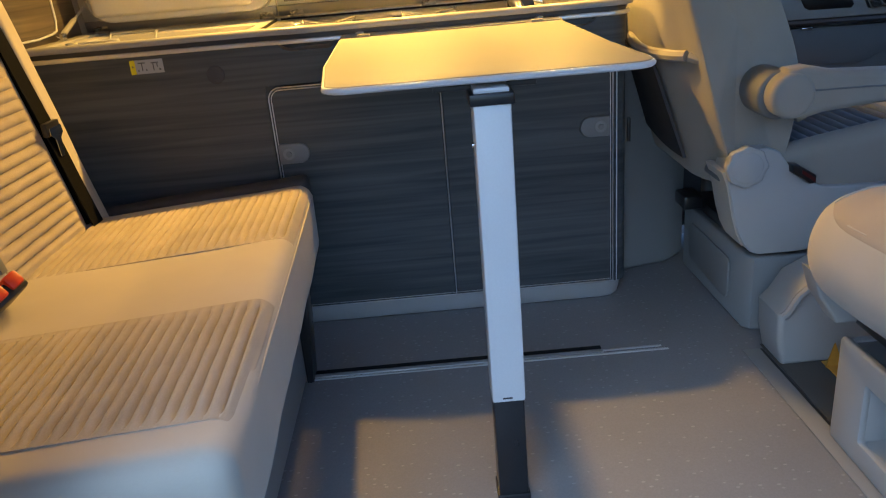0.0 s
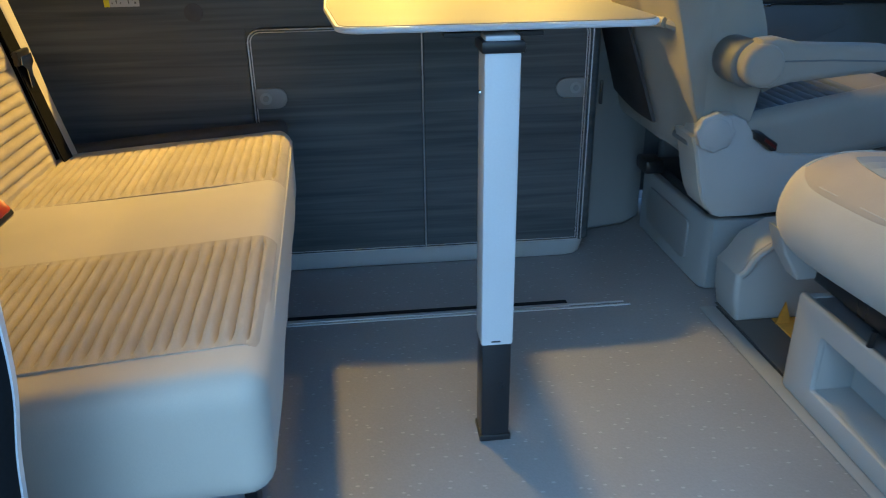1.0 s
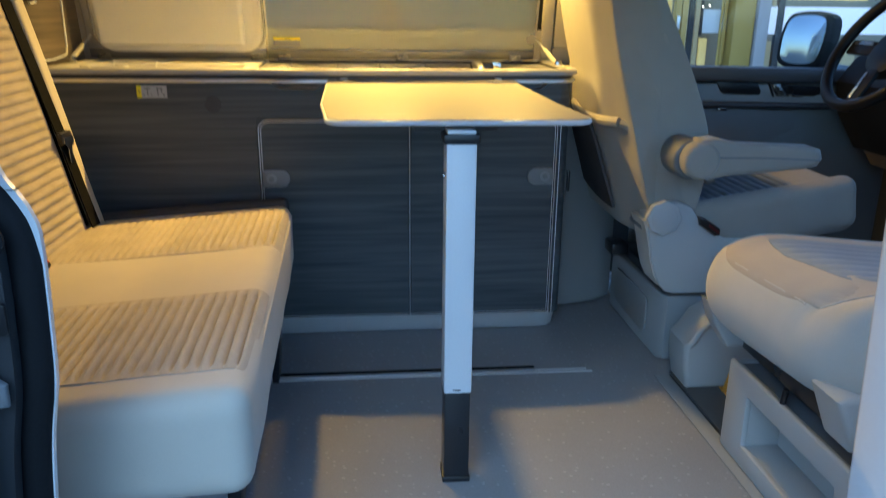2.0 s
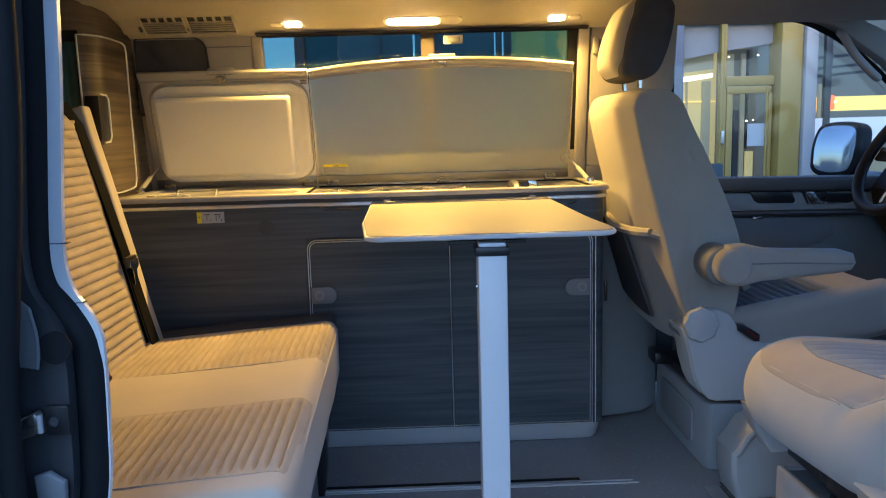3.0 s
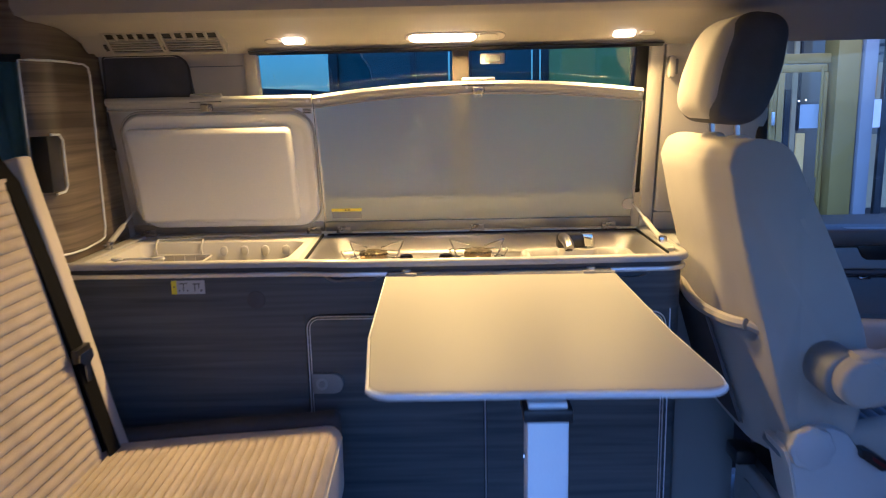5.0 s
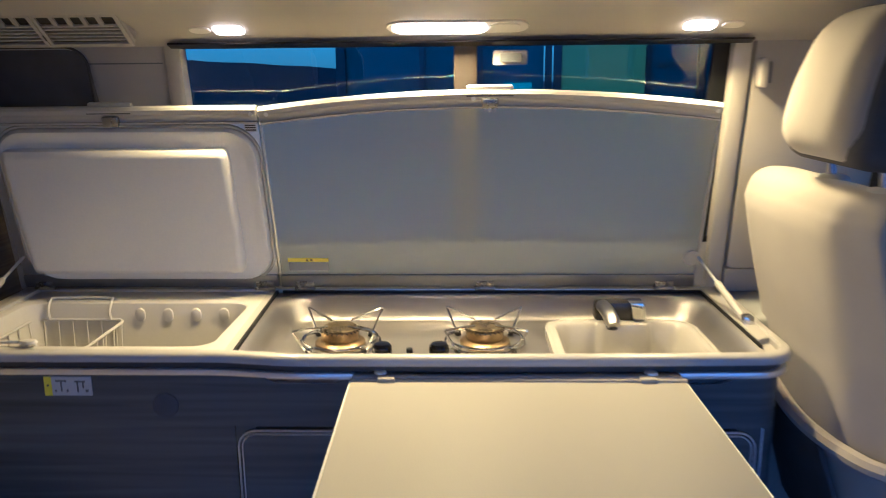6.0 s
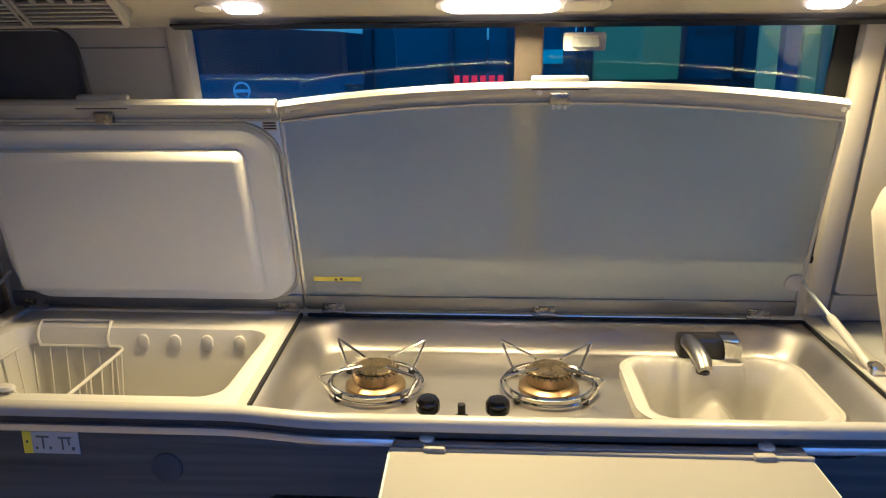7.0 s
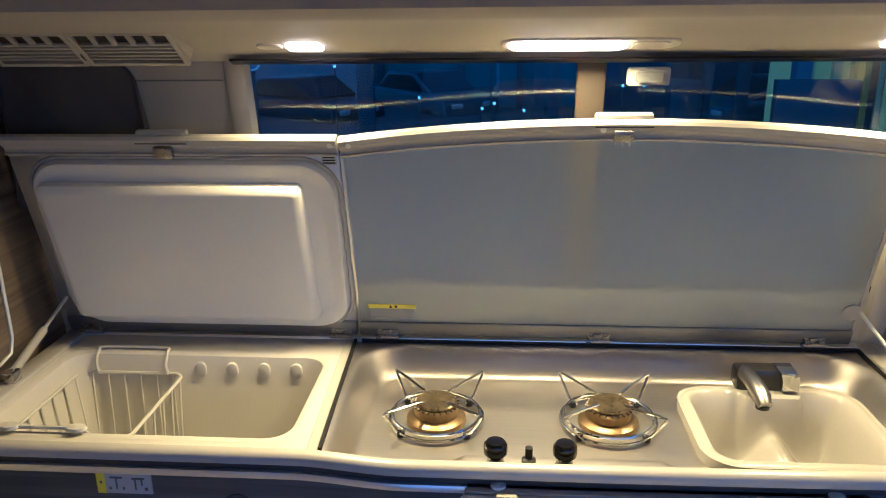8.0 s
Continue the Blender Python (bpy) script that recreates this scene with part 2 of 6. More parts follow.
    bmesh.ops.translate(bm, verts=bm.verts, vec=-base)
    ob = new(name, finish(name, bm, material))
    ob.location = base
    ob["base"] = tuple(base)
    return tagged(ob, label, category, group, kind)


def bevel(bm, r, seg=2, edges=None):
    if r > 0:
        bmesh.ops.bevel(bm, geom=list(edges or bm.edges), offset=r, segments=seg, affect="EDGES", profile=0.5, clamp_overlap=True)
    return bm


def box(x0, x1, y0, y1, z0, z1, r=0.004, seg=2):
    bm = bmesh.new()
    bmesh.ops.create_cube(bm, size=1)
    bmesh.ops.scale(bm, vec=(x1 - x0, y1 - y0, z1 - z0), verts=bm.verts)
    bmesh.ops.translate(bm, vec=((x0 + x1) / 2, (y0 + y1) / 2, (z0 + z1) / 2), verts=bm.verts)
    return bevel(bm, r, seg)


def prism(pts, plane, a, b, r=0.0, seg=2, soft_ends=True):
    """A polygon in plane xy, xz or yz, drawn out along the third axis from a to b."""
    def at(p, q):
        u, v = p
        return {"xy": (u, v, q), "xz": (u, q, v), "yz": (q, u, v)}[plane]
    bm = bmesh.new()
    lo = [bm.verts.new(at(p, a)) for p in pts]
    hi = [bm.verts.new(at(p, b)) for p in pts]
    n = len(pts)
    bm.faces.new(lo)
    bm.faces.new(hi[::-1])
    for i in range(n):
        bm.faces.new((lo[i], lo[(i + 1) % n], hi[(i + 1) % n], hi[i]))
    bmesh.ops.recalc_face_normals(bm, faces=bm.faces)
    if r:
        ends = [e for e in bm.edges if (e.verts[0] in lo) == (e.verts[1] in lo)] if soft_ends else list(bm.edges)
        bevel(bm, r, seg, ends)
    return bm


def round_rect(u0, u1, v0, v1, r, seg=6):
    """Corner-rounded rectangle; r is one radius or four (low-low, high-low, high-high, low-high)."""
    rs = (r,) * 4 if isinstance(r, (int, float)) else r
    out = []
    for (cu, cv, a0), q in zip(((u0, v0, 180), (u1, v0, 270), (u1, v1, 0), (u0, v1, 90)), rs):
        if q <= 0:
            out.append((cu, cv))
            continue
        mu = cu + q if cu == u0 else cu - q
        mv = cv + q if cv == v0 else cv - q
        for k in range(seg + 1):
            a = radians(a0 + 90 * k / seg)
            out.append((mu + q * math.cos(a), mv + q * math.sin(a)))
    return out


def tube(pts, r, sides=8, closed=False, cap=True):
    """A round bar along a line of points."""
    pts = [Vector(p) for p in pts]
    bm = bmesh.new()
    n = len(pts)
    rings = []
    up = None
    for i, p in enumerate(pts):
        if closed:
            t = pts[(i + 1) % n] - pts[i - 1]
        else:
            t = pts[min(i + 1, n - 1)] - pts[max(i - 1, 0)]
        t.normalize()
        if up is None:
            up = t.orthogonal().normalized()
        up = (up - t * up.dot(t)).normalized()
        side = t.cross(up)
        q = r[i] if isinstance(r, (list, tuple)) else r
        rings.append([bm.verts.new(p + (up * math.cos(2 * math.pi * k / sides) + side * math.sin(2 * math.pi * k / sides)) * q) for k in range(sides)])
    for i in range(n if closed else n - 1):
        a, b = rings[i], rings[(i + 1) % n]
        for k in range(sides):
            bm.faces.new((a[k], a[(k + 1) % sides], b[(k + 1) % sides], b[k]))
    if cap and not closed:
        bm.faces.new(rings[0])
        bm.faces.new(rings[-1][::-1])
    return bm


def arc(pts, steps=6):
    """Points of a smooth line through the given ones."""
    p = [Vector(q) for q in pts]
    p = [p[0] * 2 - p[1]] + p + [p[-1] * 2 - p[-2]]
    out = []
    for i in range(1, len(p) - 2):
        a, b, c, d = p[i - 1:i + 3]
        for k in range(steps):
            t = k / steps
            out.append(0.5 * ((2 * b) + (c - a) * t + (2 * a - 5 * b + 4 * c - d) * t * t + (3 * b - a - 3 * c + d) * t ** 3))
    return out + [p[-2]]


def lathe(profile, centre, axis="z", sides=24):
    """A turned body: profile of (radius, height) round an axis through centre."""
    bm = bmesh.new()
    rings = []
    for r, h in profile:
        ring = []
        for k in range(sides):
            a = 2 * math.pi * k / sides
            c, s = r * math.cos(a), r * math.sin(a)
            ring.append(bm.verts.new({"z": (c, s, h), "y": (c, h, s), "x": (h, c, s)}[axis]))
        rings.append(ring)
    for a, b in zip(rings, rings[1:]):
        for k in range(sides):
            bm.faces.new((a[k], a[(k + 1) % sides], b[(k + 1) % sides], b[k]))
    bm.faces.new(rings[0])
    bm.faces.new(rings[-1])
    bmesh.ops.translate(bm, vec=centre, verts=bm.verts)
    return bm


def sheet(f, nu, nv, thick=None):
    """A grid surface f(u, v) with u and v from 0 to 1; thick gives it a back, as an offset vector."""
    bm = bmesh.new()
    g = [[bm.verts.new(f(i / nu, j / nv)) for j in range(nv + 1)] for i in range(nu + 1)]
    for i in range(nu):
        for j in range(nv):
            bm.faces.new((g[i][j], g[i + 1][j], g[i + 1][j + 1], g[i][j + 1]))
    if thick is not None:
        rim = [g[i][0] for i in range(nu)] + [g[nu][j] for j in range(nv)] + [g[i][nv] for i in range(nu, 0, -1)] + [g[0][j] for j in range(nv, 0, -1)]
        back = [bm.verts.new(v.co + Vector(thick)) for v in rim]
        n = len(rim)
        for i in range(n):
            bm.faces.new((rim[i], back[i], back[(i + 1) % n], rim[(i + 1) % n]))
        bm.faces.new(back)
    return bm


def ring_plate(outer, inner, plane, a, b):
    """A flat frame between two outlines of the same number of points."""
    def at(p, q):
        u, v = p
        return {"xy": (u, v, q), "xz": (u, q, v), "yz": (q, u, v)}[plane]
    bm = bmesh.new()
    rows = [[bm.verts.new(at(p, q)) for p in line] for line, q in ((outer, a), (outer, b), (inner, b), (inner, a))]
    n = len(outer)
    for r0, r1 in zip(rows, rows[1:] + rows[:1]):
        for i in range(n):
            bm.faces.new((r0[i], r0[(i + 1) % n], r1[(i + 1) % n], r1[i]))
    return bm


def quilt(o, u, v, nrm, lu, lv, count, h, seed):
    """The surface of a quilted panel sunk into its cushion: plump ribs along v, parted by narrow stitched valleys."""
    o, u, v, nrm = Vector(o), Vector(u), Vector(v), Vector(nrm)

    def waver(a, b):
        w = 0.05 * noise.noise(Vector((a * count * 0.6, b * 5.0, seed))) + 0.04 * noise.noise(Vector((a * count * 1.7, b * 14.0, seed + 4)))
        return w * min(1, 8 * a, 8 * (1 - a))

    def f(a, b):
        q = (a * count + waver(a, b)) % 1.0
        rib = abs(math.sin(math.pi * q ** 0.85)) ** 0.58
        rib *= 1 + 0.12 * noise.noise(Vector((a * count * 1.1, b * 7.0, seed + 9)))
        edge = max(0.0, min(1, (b * lv - 0.0060) / 0.030, ((1 - b) * lv - 0.0060) / 0.030, (a * lu - 0.004) / 0.010, ((1 - a) * lu - 0.003) / 0.008))
        z = 0.0015 + (h * rib - h + min(0.25 * h, 0.0045)) * edge
        return o + u * (a * lu) + v * (b * lv) + nrm * z
    return f, waver


def pleats(o, u, v, nrm, lu, lv, count, h, seed):
    f, _ = quilt(o, u, v, nrm, lu, lv, count, h, seed)
    return sheet(f, count * 14, 30, thick=-0.020 * Vector(nrm))


def stitches(o, u, v, nrm, lu, lv, count, h, seed, r=0.0012):
    """The seam threads lying in the valleys of a quilted panel; their dark tone adds shade there."""
    f, waver = quilt(o, u, v, nrm, lu, lv, count, h, seed)
    bm = bmesh.new()
    up, side = Vector(nrm) * r, Vector(u).normalized() * r
    for k in range(1, count):
        rows = []
        for i in range(31):
            b = 0.09 + 0.82 * i / 30
            a = k / count
            a = (k - waver(a, b)) / count
            p = f(a, b) + 0.4 * up
            rows.append([bm.verts.new(p + q) for q in (up, side, -up, -side)])
        for c, d in zip(rows, rows[1:]):
            for q in range(4):
                bm.faces.new((c[q], c[(q + 1) % 4], d[(q + 1) % 4], d[q]))
        bm.faces.new(rows[0])
        bm.faces.new(rows[-1][::-1])
    return bm


def hollow(bm, inside):
    """Opens a cushion where a sunk panel lies in it."""
    bmesh.ops.delete(bm, geom=[f for f in bm.faces if inside(f.calc_center_median())], context="FACES")
    return bm


def step(d, w):
    q = max(0.0, min(1.0, d / w))
    return q * q * (3 - 2 * q)


def lean(z):
    """Inner face of the leaning left side of the van at height z."""
    return 1.115 - (z - 0.78) * 0.17


# ---- the van: floor, walls, roof ----
solo("floor", box(-1.95, 1.75, -0.62, 1.20, -0.04, 0.0, 0.0), M_FLOOR, "grey vinyl van floor with pale flecks", "floor", kind="structure")
solo("floor_groove", prism([(0.653, 0.44), (0.659, 0.44), (0.670, -0.50), (0.664, -0.50)], "xy", 0.0008, 0.0028), M_BLACK, "dark groove beside the floor edging", "trim", kind="structure")
solo("floor_edge_trim", prism([(0.612, 0.44), (0.652, 0.44), (0.663, -0.50), (0.621, -0.50)], "xy", 0.001, 0.004, 0.001), M_PILLAR,
     "narrow grey edging strip where the vinyl ends", "trim", kind="structure")
solo("cab_floor", prism([(0.661, 0.46), (1.66, 0.46), (1.66, -0.60), (0.673, -0.60)], "xy", 0.001, 0.0032), mat("dark_cab_carpet", (0.105, 0.098, 0.090), 0.95, var=0.15, scale=8, fine=500, bump=0.3, dist=0.001), "dark brown-grey cab floor covering", "floor", kind="structure")

track = thing("floor_track", (-0.1, 0.5, 0), "aluminium floor track with a black slot", "floor track", kind="structure")
part("rail", box(-1.3, 0.452, 0.477, 0.4835, 0.001, 0.0040, 0.001), M_PLINTH, track)
part("gap", box(-1.3, 0.452, 0.4835, 0.4870, 0.0008, 0.0020, 0.0), M_DARKPL, track)
part("rail", box(-1.3, 0.300, 0.4870, 0.5000, 0.001, 0.0055, 0.001), M_ALU, track)
part("slot", box(-1.3, 0.299, 0.5000, 0.5210, 0.0008, 0.0030, 0.0), M_RUBBER, track, "black slot")
part("rail_end", box(0.301, 0.440, 0.4935, 0.5000, 0.001, 0.0035, 0.001), M_PLINTH, track)

# left side: below the window, beside it, and the posts
wl = thing("wall_left", (0, 1.15, 0), "beige plastic-trimmed left wall of the van", "wall", kind="structure")


def leaning(x0, x1, z0, z1, t=0.03, out=0.0, r=0.006):
    """A panel in the leaning plane of the left wall; out brings it into the room."""
    pts = [(lean(z0) - out, z0), (lean(z1) - out, z1), (lean(z1) + t, z1), (lean(z0) + t, z0)]
    return prism(pts, "yz", x0, x1, r, 2)


part("lower_panel", box(-1.95, 0.652, 1.115, 1.20, 0.0, 0.775, 0.0), M_TRIM, wl)
part("sill_panel", leaning(-0.612, 0.42, 0.775, 0.874, r=0.0), M_TRIM, wl)
part("rear_panel", leaning(-1.95, -0.613, 0.778, 1.262), M_TRIM, wl)
part("window_surround", leaning(-0.622, -0.588, 0.78, 1.255, out=0.008, r=0.008), M_TRIM, wl)
part("window_surround", leaning(0.404, 0.440, 0.78, 1.258, out=0.012, r=0.008), M_TRIM, wl)
part("pillar_trim", leaning(0.442, 0.72, 0.822, 1.30, t=0.06, out=0.01, r=0.012), M_TRIM, wl)
part("pillar_trim", leaning(0.442, 0.72, 0.775, 0.820, t=0.06, out=0.012, r=0.004), M_TRIM, wl)
part("pillar_trim", prism([(0.43, 0.93), (0.60, 0.97), (0.66, 1.02), (0.66, 1.20), (0.43, 1.20)], "xy", 0.003, 0.77, 0.02, 3), M_PILLAR, wl)
hk = thing("coat_hook", (0.455, 1.03, 1.19), "small beige plastic coat hook on the pillar", "coat hook")
part("plate", prism(round_rect(0.447, 0.463, 1.172, 1.225, 0.007), "xz", 1.008, 1.034, 0.003), M_TRIM, hk)
part("recess", prism(round_rect(0.465, 0.473, 1.180, 1.218, 0.003), "xz", 1.022, 1.034, 0.001), M_MIDPL, hk)

ins = thing("shelf_recess", (-0.85, 1.0, 1.0), "dark fabric-lined storage recess above the cool box", "storage recess")
part("lining", prism([(x - 0.022 * max(0.0, (z - 1.12) / 0.13) if x > -0.9 else x, z) for x, z in round_rect(-0.983, -0.746, 1.02, 1.256, (0.01, 0.01, 0.035, 0.01))], "xz", 1.035, 1.06, 0.006, 3), M_SLATE, ins)
part("edge_piping", tube([(x - 0.022 * max(0.0, (z - 1.12) / 0.13) if x > -0.9 else x, 1.036, z) for x, z in round_rect(-0.982, -0.747, 1.021, 1.255, (0.01, 0.01, 0.035, 0.01))], 0.0032, 6, closed=True), M_CHAR, ins)

win = thing("window_1", (-0.09, 1.09, 0.80), "tinted sliding side window in a black rubber frame", "window", kind="structure")


def pane(x0, x1):
    pts = [(lean(0.87) + 0.018, 0.87), (lean(1.258) + 0.018, 1.258), (lean(1.258) + 0.022, 1.258), (lean(0.87) + 0.022, 0.87)]
    ob = part("pane", prism(pts, "yz", x0, x1), M_GLASS, win, "blue-tinted glass")
    ob.visible_shadow = False


pane(-0.59, -0.073)
pane(-0.070, 0.405)
part("window_post", leaning(-0.093, -0.050, 0.875, 1.256, t=0.012, out=-0.002, r=0.004), M_POST, win, "grey-beige window post")
part("seal", leaning(0.372, 0.404, 0.875, 1.258, t=0.016, out=-0.004, r=0.004), M_RUBBER, win)
part("seal", leaning(-0.60, 0.405, 1.250, 1.262, t=0.016, out=-0.004, r=0.003), M_RUBBER, win)
part("seal", leaning(-0.60, 0.405, 0.8745, 0.886, t=0.016, out=-0.002, r=0.003), M_RUBBER, win)
solo("panel_seam", leaning(-0.772, -0.626, 1.2235, 1.2260, t=0.0, out=0.0012, r=0.0), M_MIDPL, "thin seam between two wall panels", "trim", kind="structure")
lt = thing("window_latch", (0.0, 1.03, 1.22), "grey plastic latch of the sliding window", "window latch")
part("body", leaning(-0.022, 0.040, 1.216, 1.242, t=0.0, out=0.012, r=0.004), M_GREYPL, lt)
part("grip", leaning(-0.010, 0.030, 1.221, 1.236, t=0.0, out=0.020, r=0.003), M_MIDPL, lt)

# curved header over the window, with the roof opening behind it
HEAD = [(1.040, 1.300), (1.040, 1.257), (1.024, 1.254), (1.012, 1.262), (0.985, 1.272), (0.945, 1.283), (0.90, 1.296), (0.86, 1.306), (0.80, 1.312), (0.765, 1.316), (0.750, 1.326), (0.746, 1.345), (0.746, 1.46), (0.80, 1.46), (1.04, 1.46)]
solo("header_trim", prism(HEAD, "yz", -1.95, 1.75), M_TRIM, "beige moulded header above the side window", "trim", kind="structure")
solo("header_seam", prism([(1.016, 1.2495), (0.998, 1.2555), (1.0, 1.2585), (1.018, 1.2535)], "yz", -0.60, 0.43), M_BLADE, "dark blind slot along the window head", "trim", kind="structure")
solo("ceiling", box(-1.95, 0.62, -0.70, 0.80, 1.46, 1.50, 0.0), M_BED, "pale grey fabric underside of the raised roof bed", "ceiling", kind="structure")
solo("cab_ceiling", prism([(0.62, 1.335), (0.9, 1.345), (1.15, 1.33), (1.40, 1.27), (1.42, 1.30), (1.15, 1.37), (0.62, 1.50)], "xz", -0.70, 1.06), M_HEAD,
     "grey cab headliner over the front seats", "ceiling", kind="structure")

# right side with the open sliding-door gap
wr = thing("wall_right", (-0.5, -0.6, 0), "right wall of the van round the open sliding door", "wall", kind="structure")
part("rear_panel", box(-1.95, -0.70, -0.66, -0.56, 0.0, 1.46, 0.0), M_TRIM, wr)
part("front_panel", box(0.62, 1.75, -0.70, -0.62, 0.0, 0.74, 0.0), M_MIDPL, wr)
part("cant_rail", box(-1.95, 1.75, -0.70, -0.56, 1.30, 1.50, 0.01), M_PAINT, wr)

# rear edge of the door gap: painted flange, rubber seal, catch
EDGE = [(-0.478, 1.32), (-0.484, 1.12), (-0.492, 0.99), (-0.502, 0.88), (-0.5055, 0.835), (-0.506, 0.807), (-0.503, 0.785), (-0.497, 0.769), (-0.489, 0.757), (-0.482, 0.745), (-0.476, 0.731), (-0.472, 0.717), (-0.471, 0.697), (-0.4715, 0.66), (-0.4735, 0.61), (-0.478, 0.54), (-0.492, 0.46), (-0.502, 0.34), (-0.500, 0.20), (-0.492, 0.0)]


def edge_line(dx, y):
    return arc([(x + dx - 0.008, y, z) for x, z in EDGE], 5)


def flange_w(z):
    """Width of the painted flange: broad above the wheel arch bulge, narrow on it."""
    k = max(0.0, min(1.0, (z - 0.68) / 0.09))
    return 0.003 + 0.0125 * k


def ribbon(line, w, d):
    """A flat strip along a line, w wide rearwards and d deep outwards."""
    bm = bmesh.new()
    rows = []
    for p in line:
        q0 = w(p.z) if callable(w) else w
        rows.append([bm.verts.new(p + Vector(q)) for q in ((0, 0, 0), (-q0, 0, 0), (-q0, -d, 0), (0, -d, 0))])
    for a, b in zip(rows, rows[1:]):
        for k in range(4):
            bm.faces.new((a[k], a[(k + 1) % 4], b[(k + 1) % 4], b[k]))
    bm.faces.new(rows[0])
    bm.faces.new(rows[-1])
    return bm


def seal_line(dx, y):
    return [p + Vector((dx - flange_w(p.z), 0, 0)) for p in edge_line(0.0, y)]


gap = thing("door_opening", (-0.5, -0.55, 0), "rear edge of the sliding-door opening with black rubber seal", "door opening", kind="structure")
part("flange", ribbon(edge_line(0.0, -0.545), flange_w, 0.008), M_PAINT, gap, "pale painted flange")
part("seal", tube(seal_line(-0.017, -0.550), 0.0185, 12), M_RUBBER, gap, "black rubber seal")
part("seal_lip", tube(seal_line(-0.036, -0.562), 0.010, 8), M_RUBBER, gap)
part("jamb", ribbon(edge_line(-0.030, -0.566), 0.16, 0.018), M_DARKPL, gap, "dark door jamb")
part("outer_seal", tube(arc([(-0.508, -0.63, 1.32), (-0.517, -0.63, 0.995), (-0.541, -0.63, 0.78), (-0.556, -0.63, 0.64), (-0.560, -0.63, 0.30), (-0.557, -0.63, 0.0)], 5), 0.0135, 10), M_RUBBER, gap)
part("outer_panel", prism([(-0.70, 0.0), (-0.568, 0.0), (-0.572, 0.30), (-0.566, 0.64), (-0.550, 0.80), (-0.530, 0.995), (-0.520, 1.32), (-0.70, 1.32)], "xz", -0.68, -0.60, 0.006), M_PAINT, gap, "white outer body")
part("catch_plate", prism(round_rect(-0.534, -0.5075, 0.6150, 0.6490, 0.003), "xz", -0.594, -0.588, 0.001), M_BLACK, gap)
part("plate_screw", lathe([(0.0, 0.0), (0.0058, 0.0), (0.0055, -0.003), (0.002, -0.0034), (0.0, -0.0025)], (-0.5235, -0.594, 0.6315), "y", 16), M_DARKPL, gap)
part("catch", prism([(-0.5590, 0.6390), (-0.5400, 0.6455), (-0.5340, 0.6400), (-0.5335, 0.6215), (-0.5560, 0.6150), (-0.5610, 0.6190)], "xz", -0.606, -0.590, 0.0035, 3), M_FITTING, gap, "steel door catch")
part("catch_pin", tube([(-0.5365, -0.602, 0.6430), (-0.5365, -0.602, 0.6220)], 0.0042, 10), M_ALU, gap)
part("shaded_inner_panel", prism([(-0.5495, 0.772), (-0.5385, 0.762), (-0.5335, 0.735), (-0.5330, 0.712), (-0.5365, 0.692), (-0.5560, 0.695), (-0.5560, 0.740)], "xz", -0.593, -0.589, 0.001), M_MIDPL, gap, "inner body panel, grey for the shade on it")
part("panel_edge", tube(arc([(-0.5390, -0.594, 0.762), (-0.5340, -0.594, 0.735), (-0.5335, -0.594, 0.712), (-0.5365, -0.594, 0.693)], 5), 0.0022, 8), M_MIDPL, gap)
part("guide_block", prism([(-0.5520, 0.568), (-0.5350, 0.573), (-0.5170, 0.560), (-0.5180, 0.535), (-0.5500, 0.530)], "xz", -0.600, -0.589, 0.004, 3), M_MIDPL, gap, "grey guide block")
part("flange_notch", box(-0.531, -0.508, -0.5540, -0.5445, 0.8275, 0.8285, 0.0), M_DARKPL, gap)
part("flange_notch", box(-0.520, -0.496, -0.5540, -0.5445, 0.7578, 0.7588, 0.0), M_DARKPL, gap)
part("rubber_plug", lathe([(0.0, 0.002), (0.0165, 0.002), (0.0185, 0.0), (0.0185, -0.004), (0, -0.004)], (-0.5165, -0.588, 0.7155), "y", 24), M_RUBBER, gap, "black rubber plug")

bp = thing("front_pillar", (0.5, -0.6, 0), "white painted pillar at the front of the door opening", "door pillar", kind="structure")
part("pillar", prism([(0.420, 0.80), (0.443, 0.35), (0.46, 0.0), (0.60, 0.0), (0.60, 0.35), (0.58, 0.80), (0.55, 1.30), (0.42, 1.30)], "xz", -0.70, -0.585, 0.012, 3), M_PAINT, bp)

# rear of the van: wardrobe, overhead locker, curtain, tail wall
wd = thing("wardrobe", (-1.2, 0.9, 0), "tall brown-grey laminate wardrobe with a rounded door", "wardrobe")
WX = -0.988
CARC = [(WX - 0.044, 1.12), (WX - 0.004, 1.12), (WX - 0.004, 0.84), (WX - 0.012, 0.79), (WX - 0.035, 0.757), (WX - 0.044, 0.750)]
part("body", prism(CARC, "xy", 0.0, 1.44), M_WOODW, wd)
part("upper_cupboard", prism([(-1.42, 1.04), (WX - 0.006, 1.04), (WX - 0.006, 0.84), (WX - 0.014, 0.79), (WX - 0.037, 0.755), (WX - 0.07, 0.737), (-1.42, 0.68)], "xy", 1.246, 1.45), M_WOODW, wd, "brown laminate cupboard top")


def wrap(y0, y1, z0, z1, n=14):
    """The door skin, following the rounded corner of the wardrobe."""
    line = [(WX + 0.004, y1), (WX + 0.004, 0.84), (WX - 0.003, 0.785), (WX - 0.026, 0.748), (WX - 0.042, 0.736)]
    pts = [p for p in arc([(x, y, 0) for x, y in line], 5)]

    def f(u, v):
        k = u * (len(pts) - 1)
        i = min(int(k), len(pts) - 2)
        p = pts[i].lerp(pts[i + 1], k - i)
        return Vector((p.x, p.y, z0 + (z1 - z0) * v))
    return sheet(f, 26, 2, thick=(-0.012, 0.012, 0))


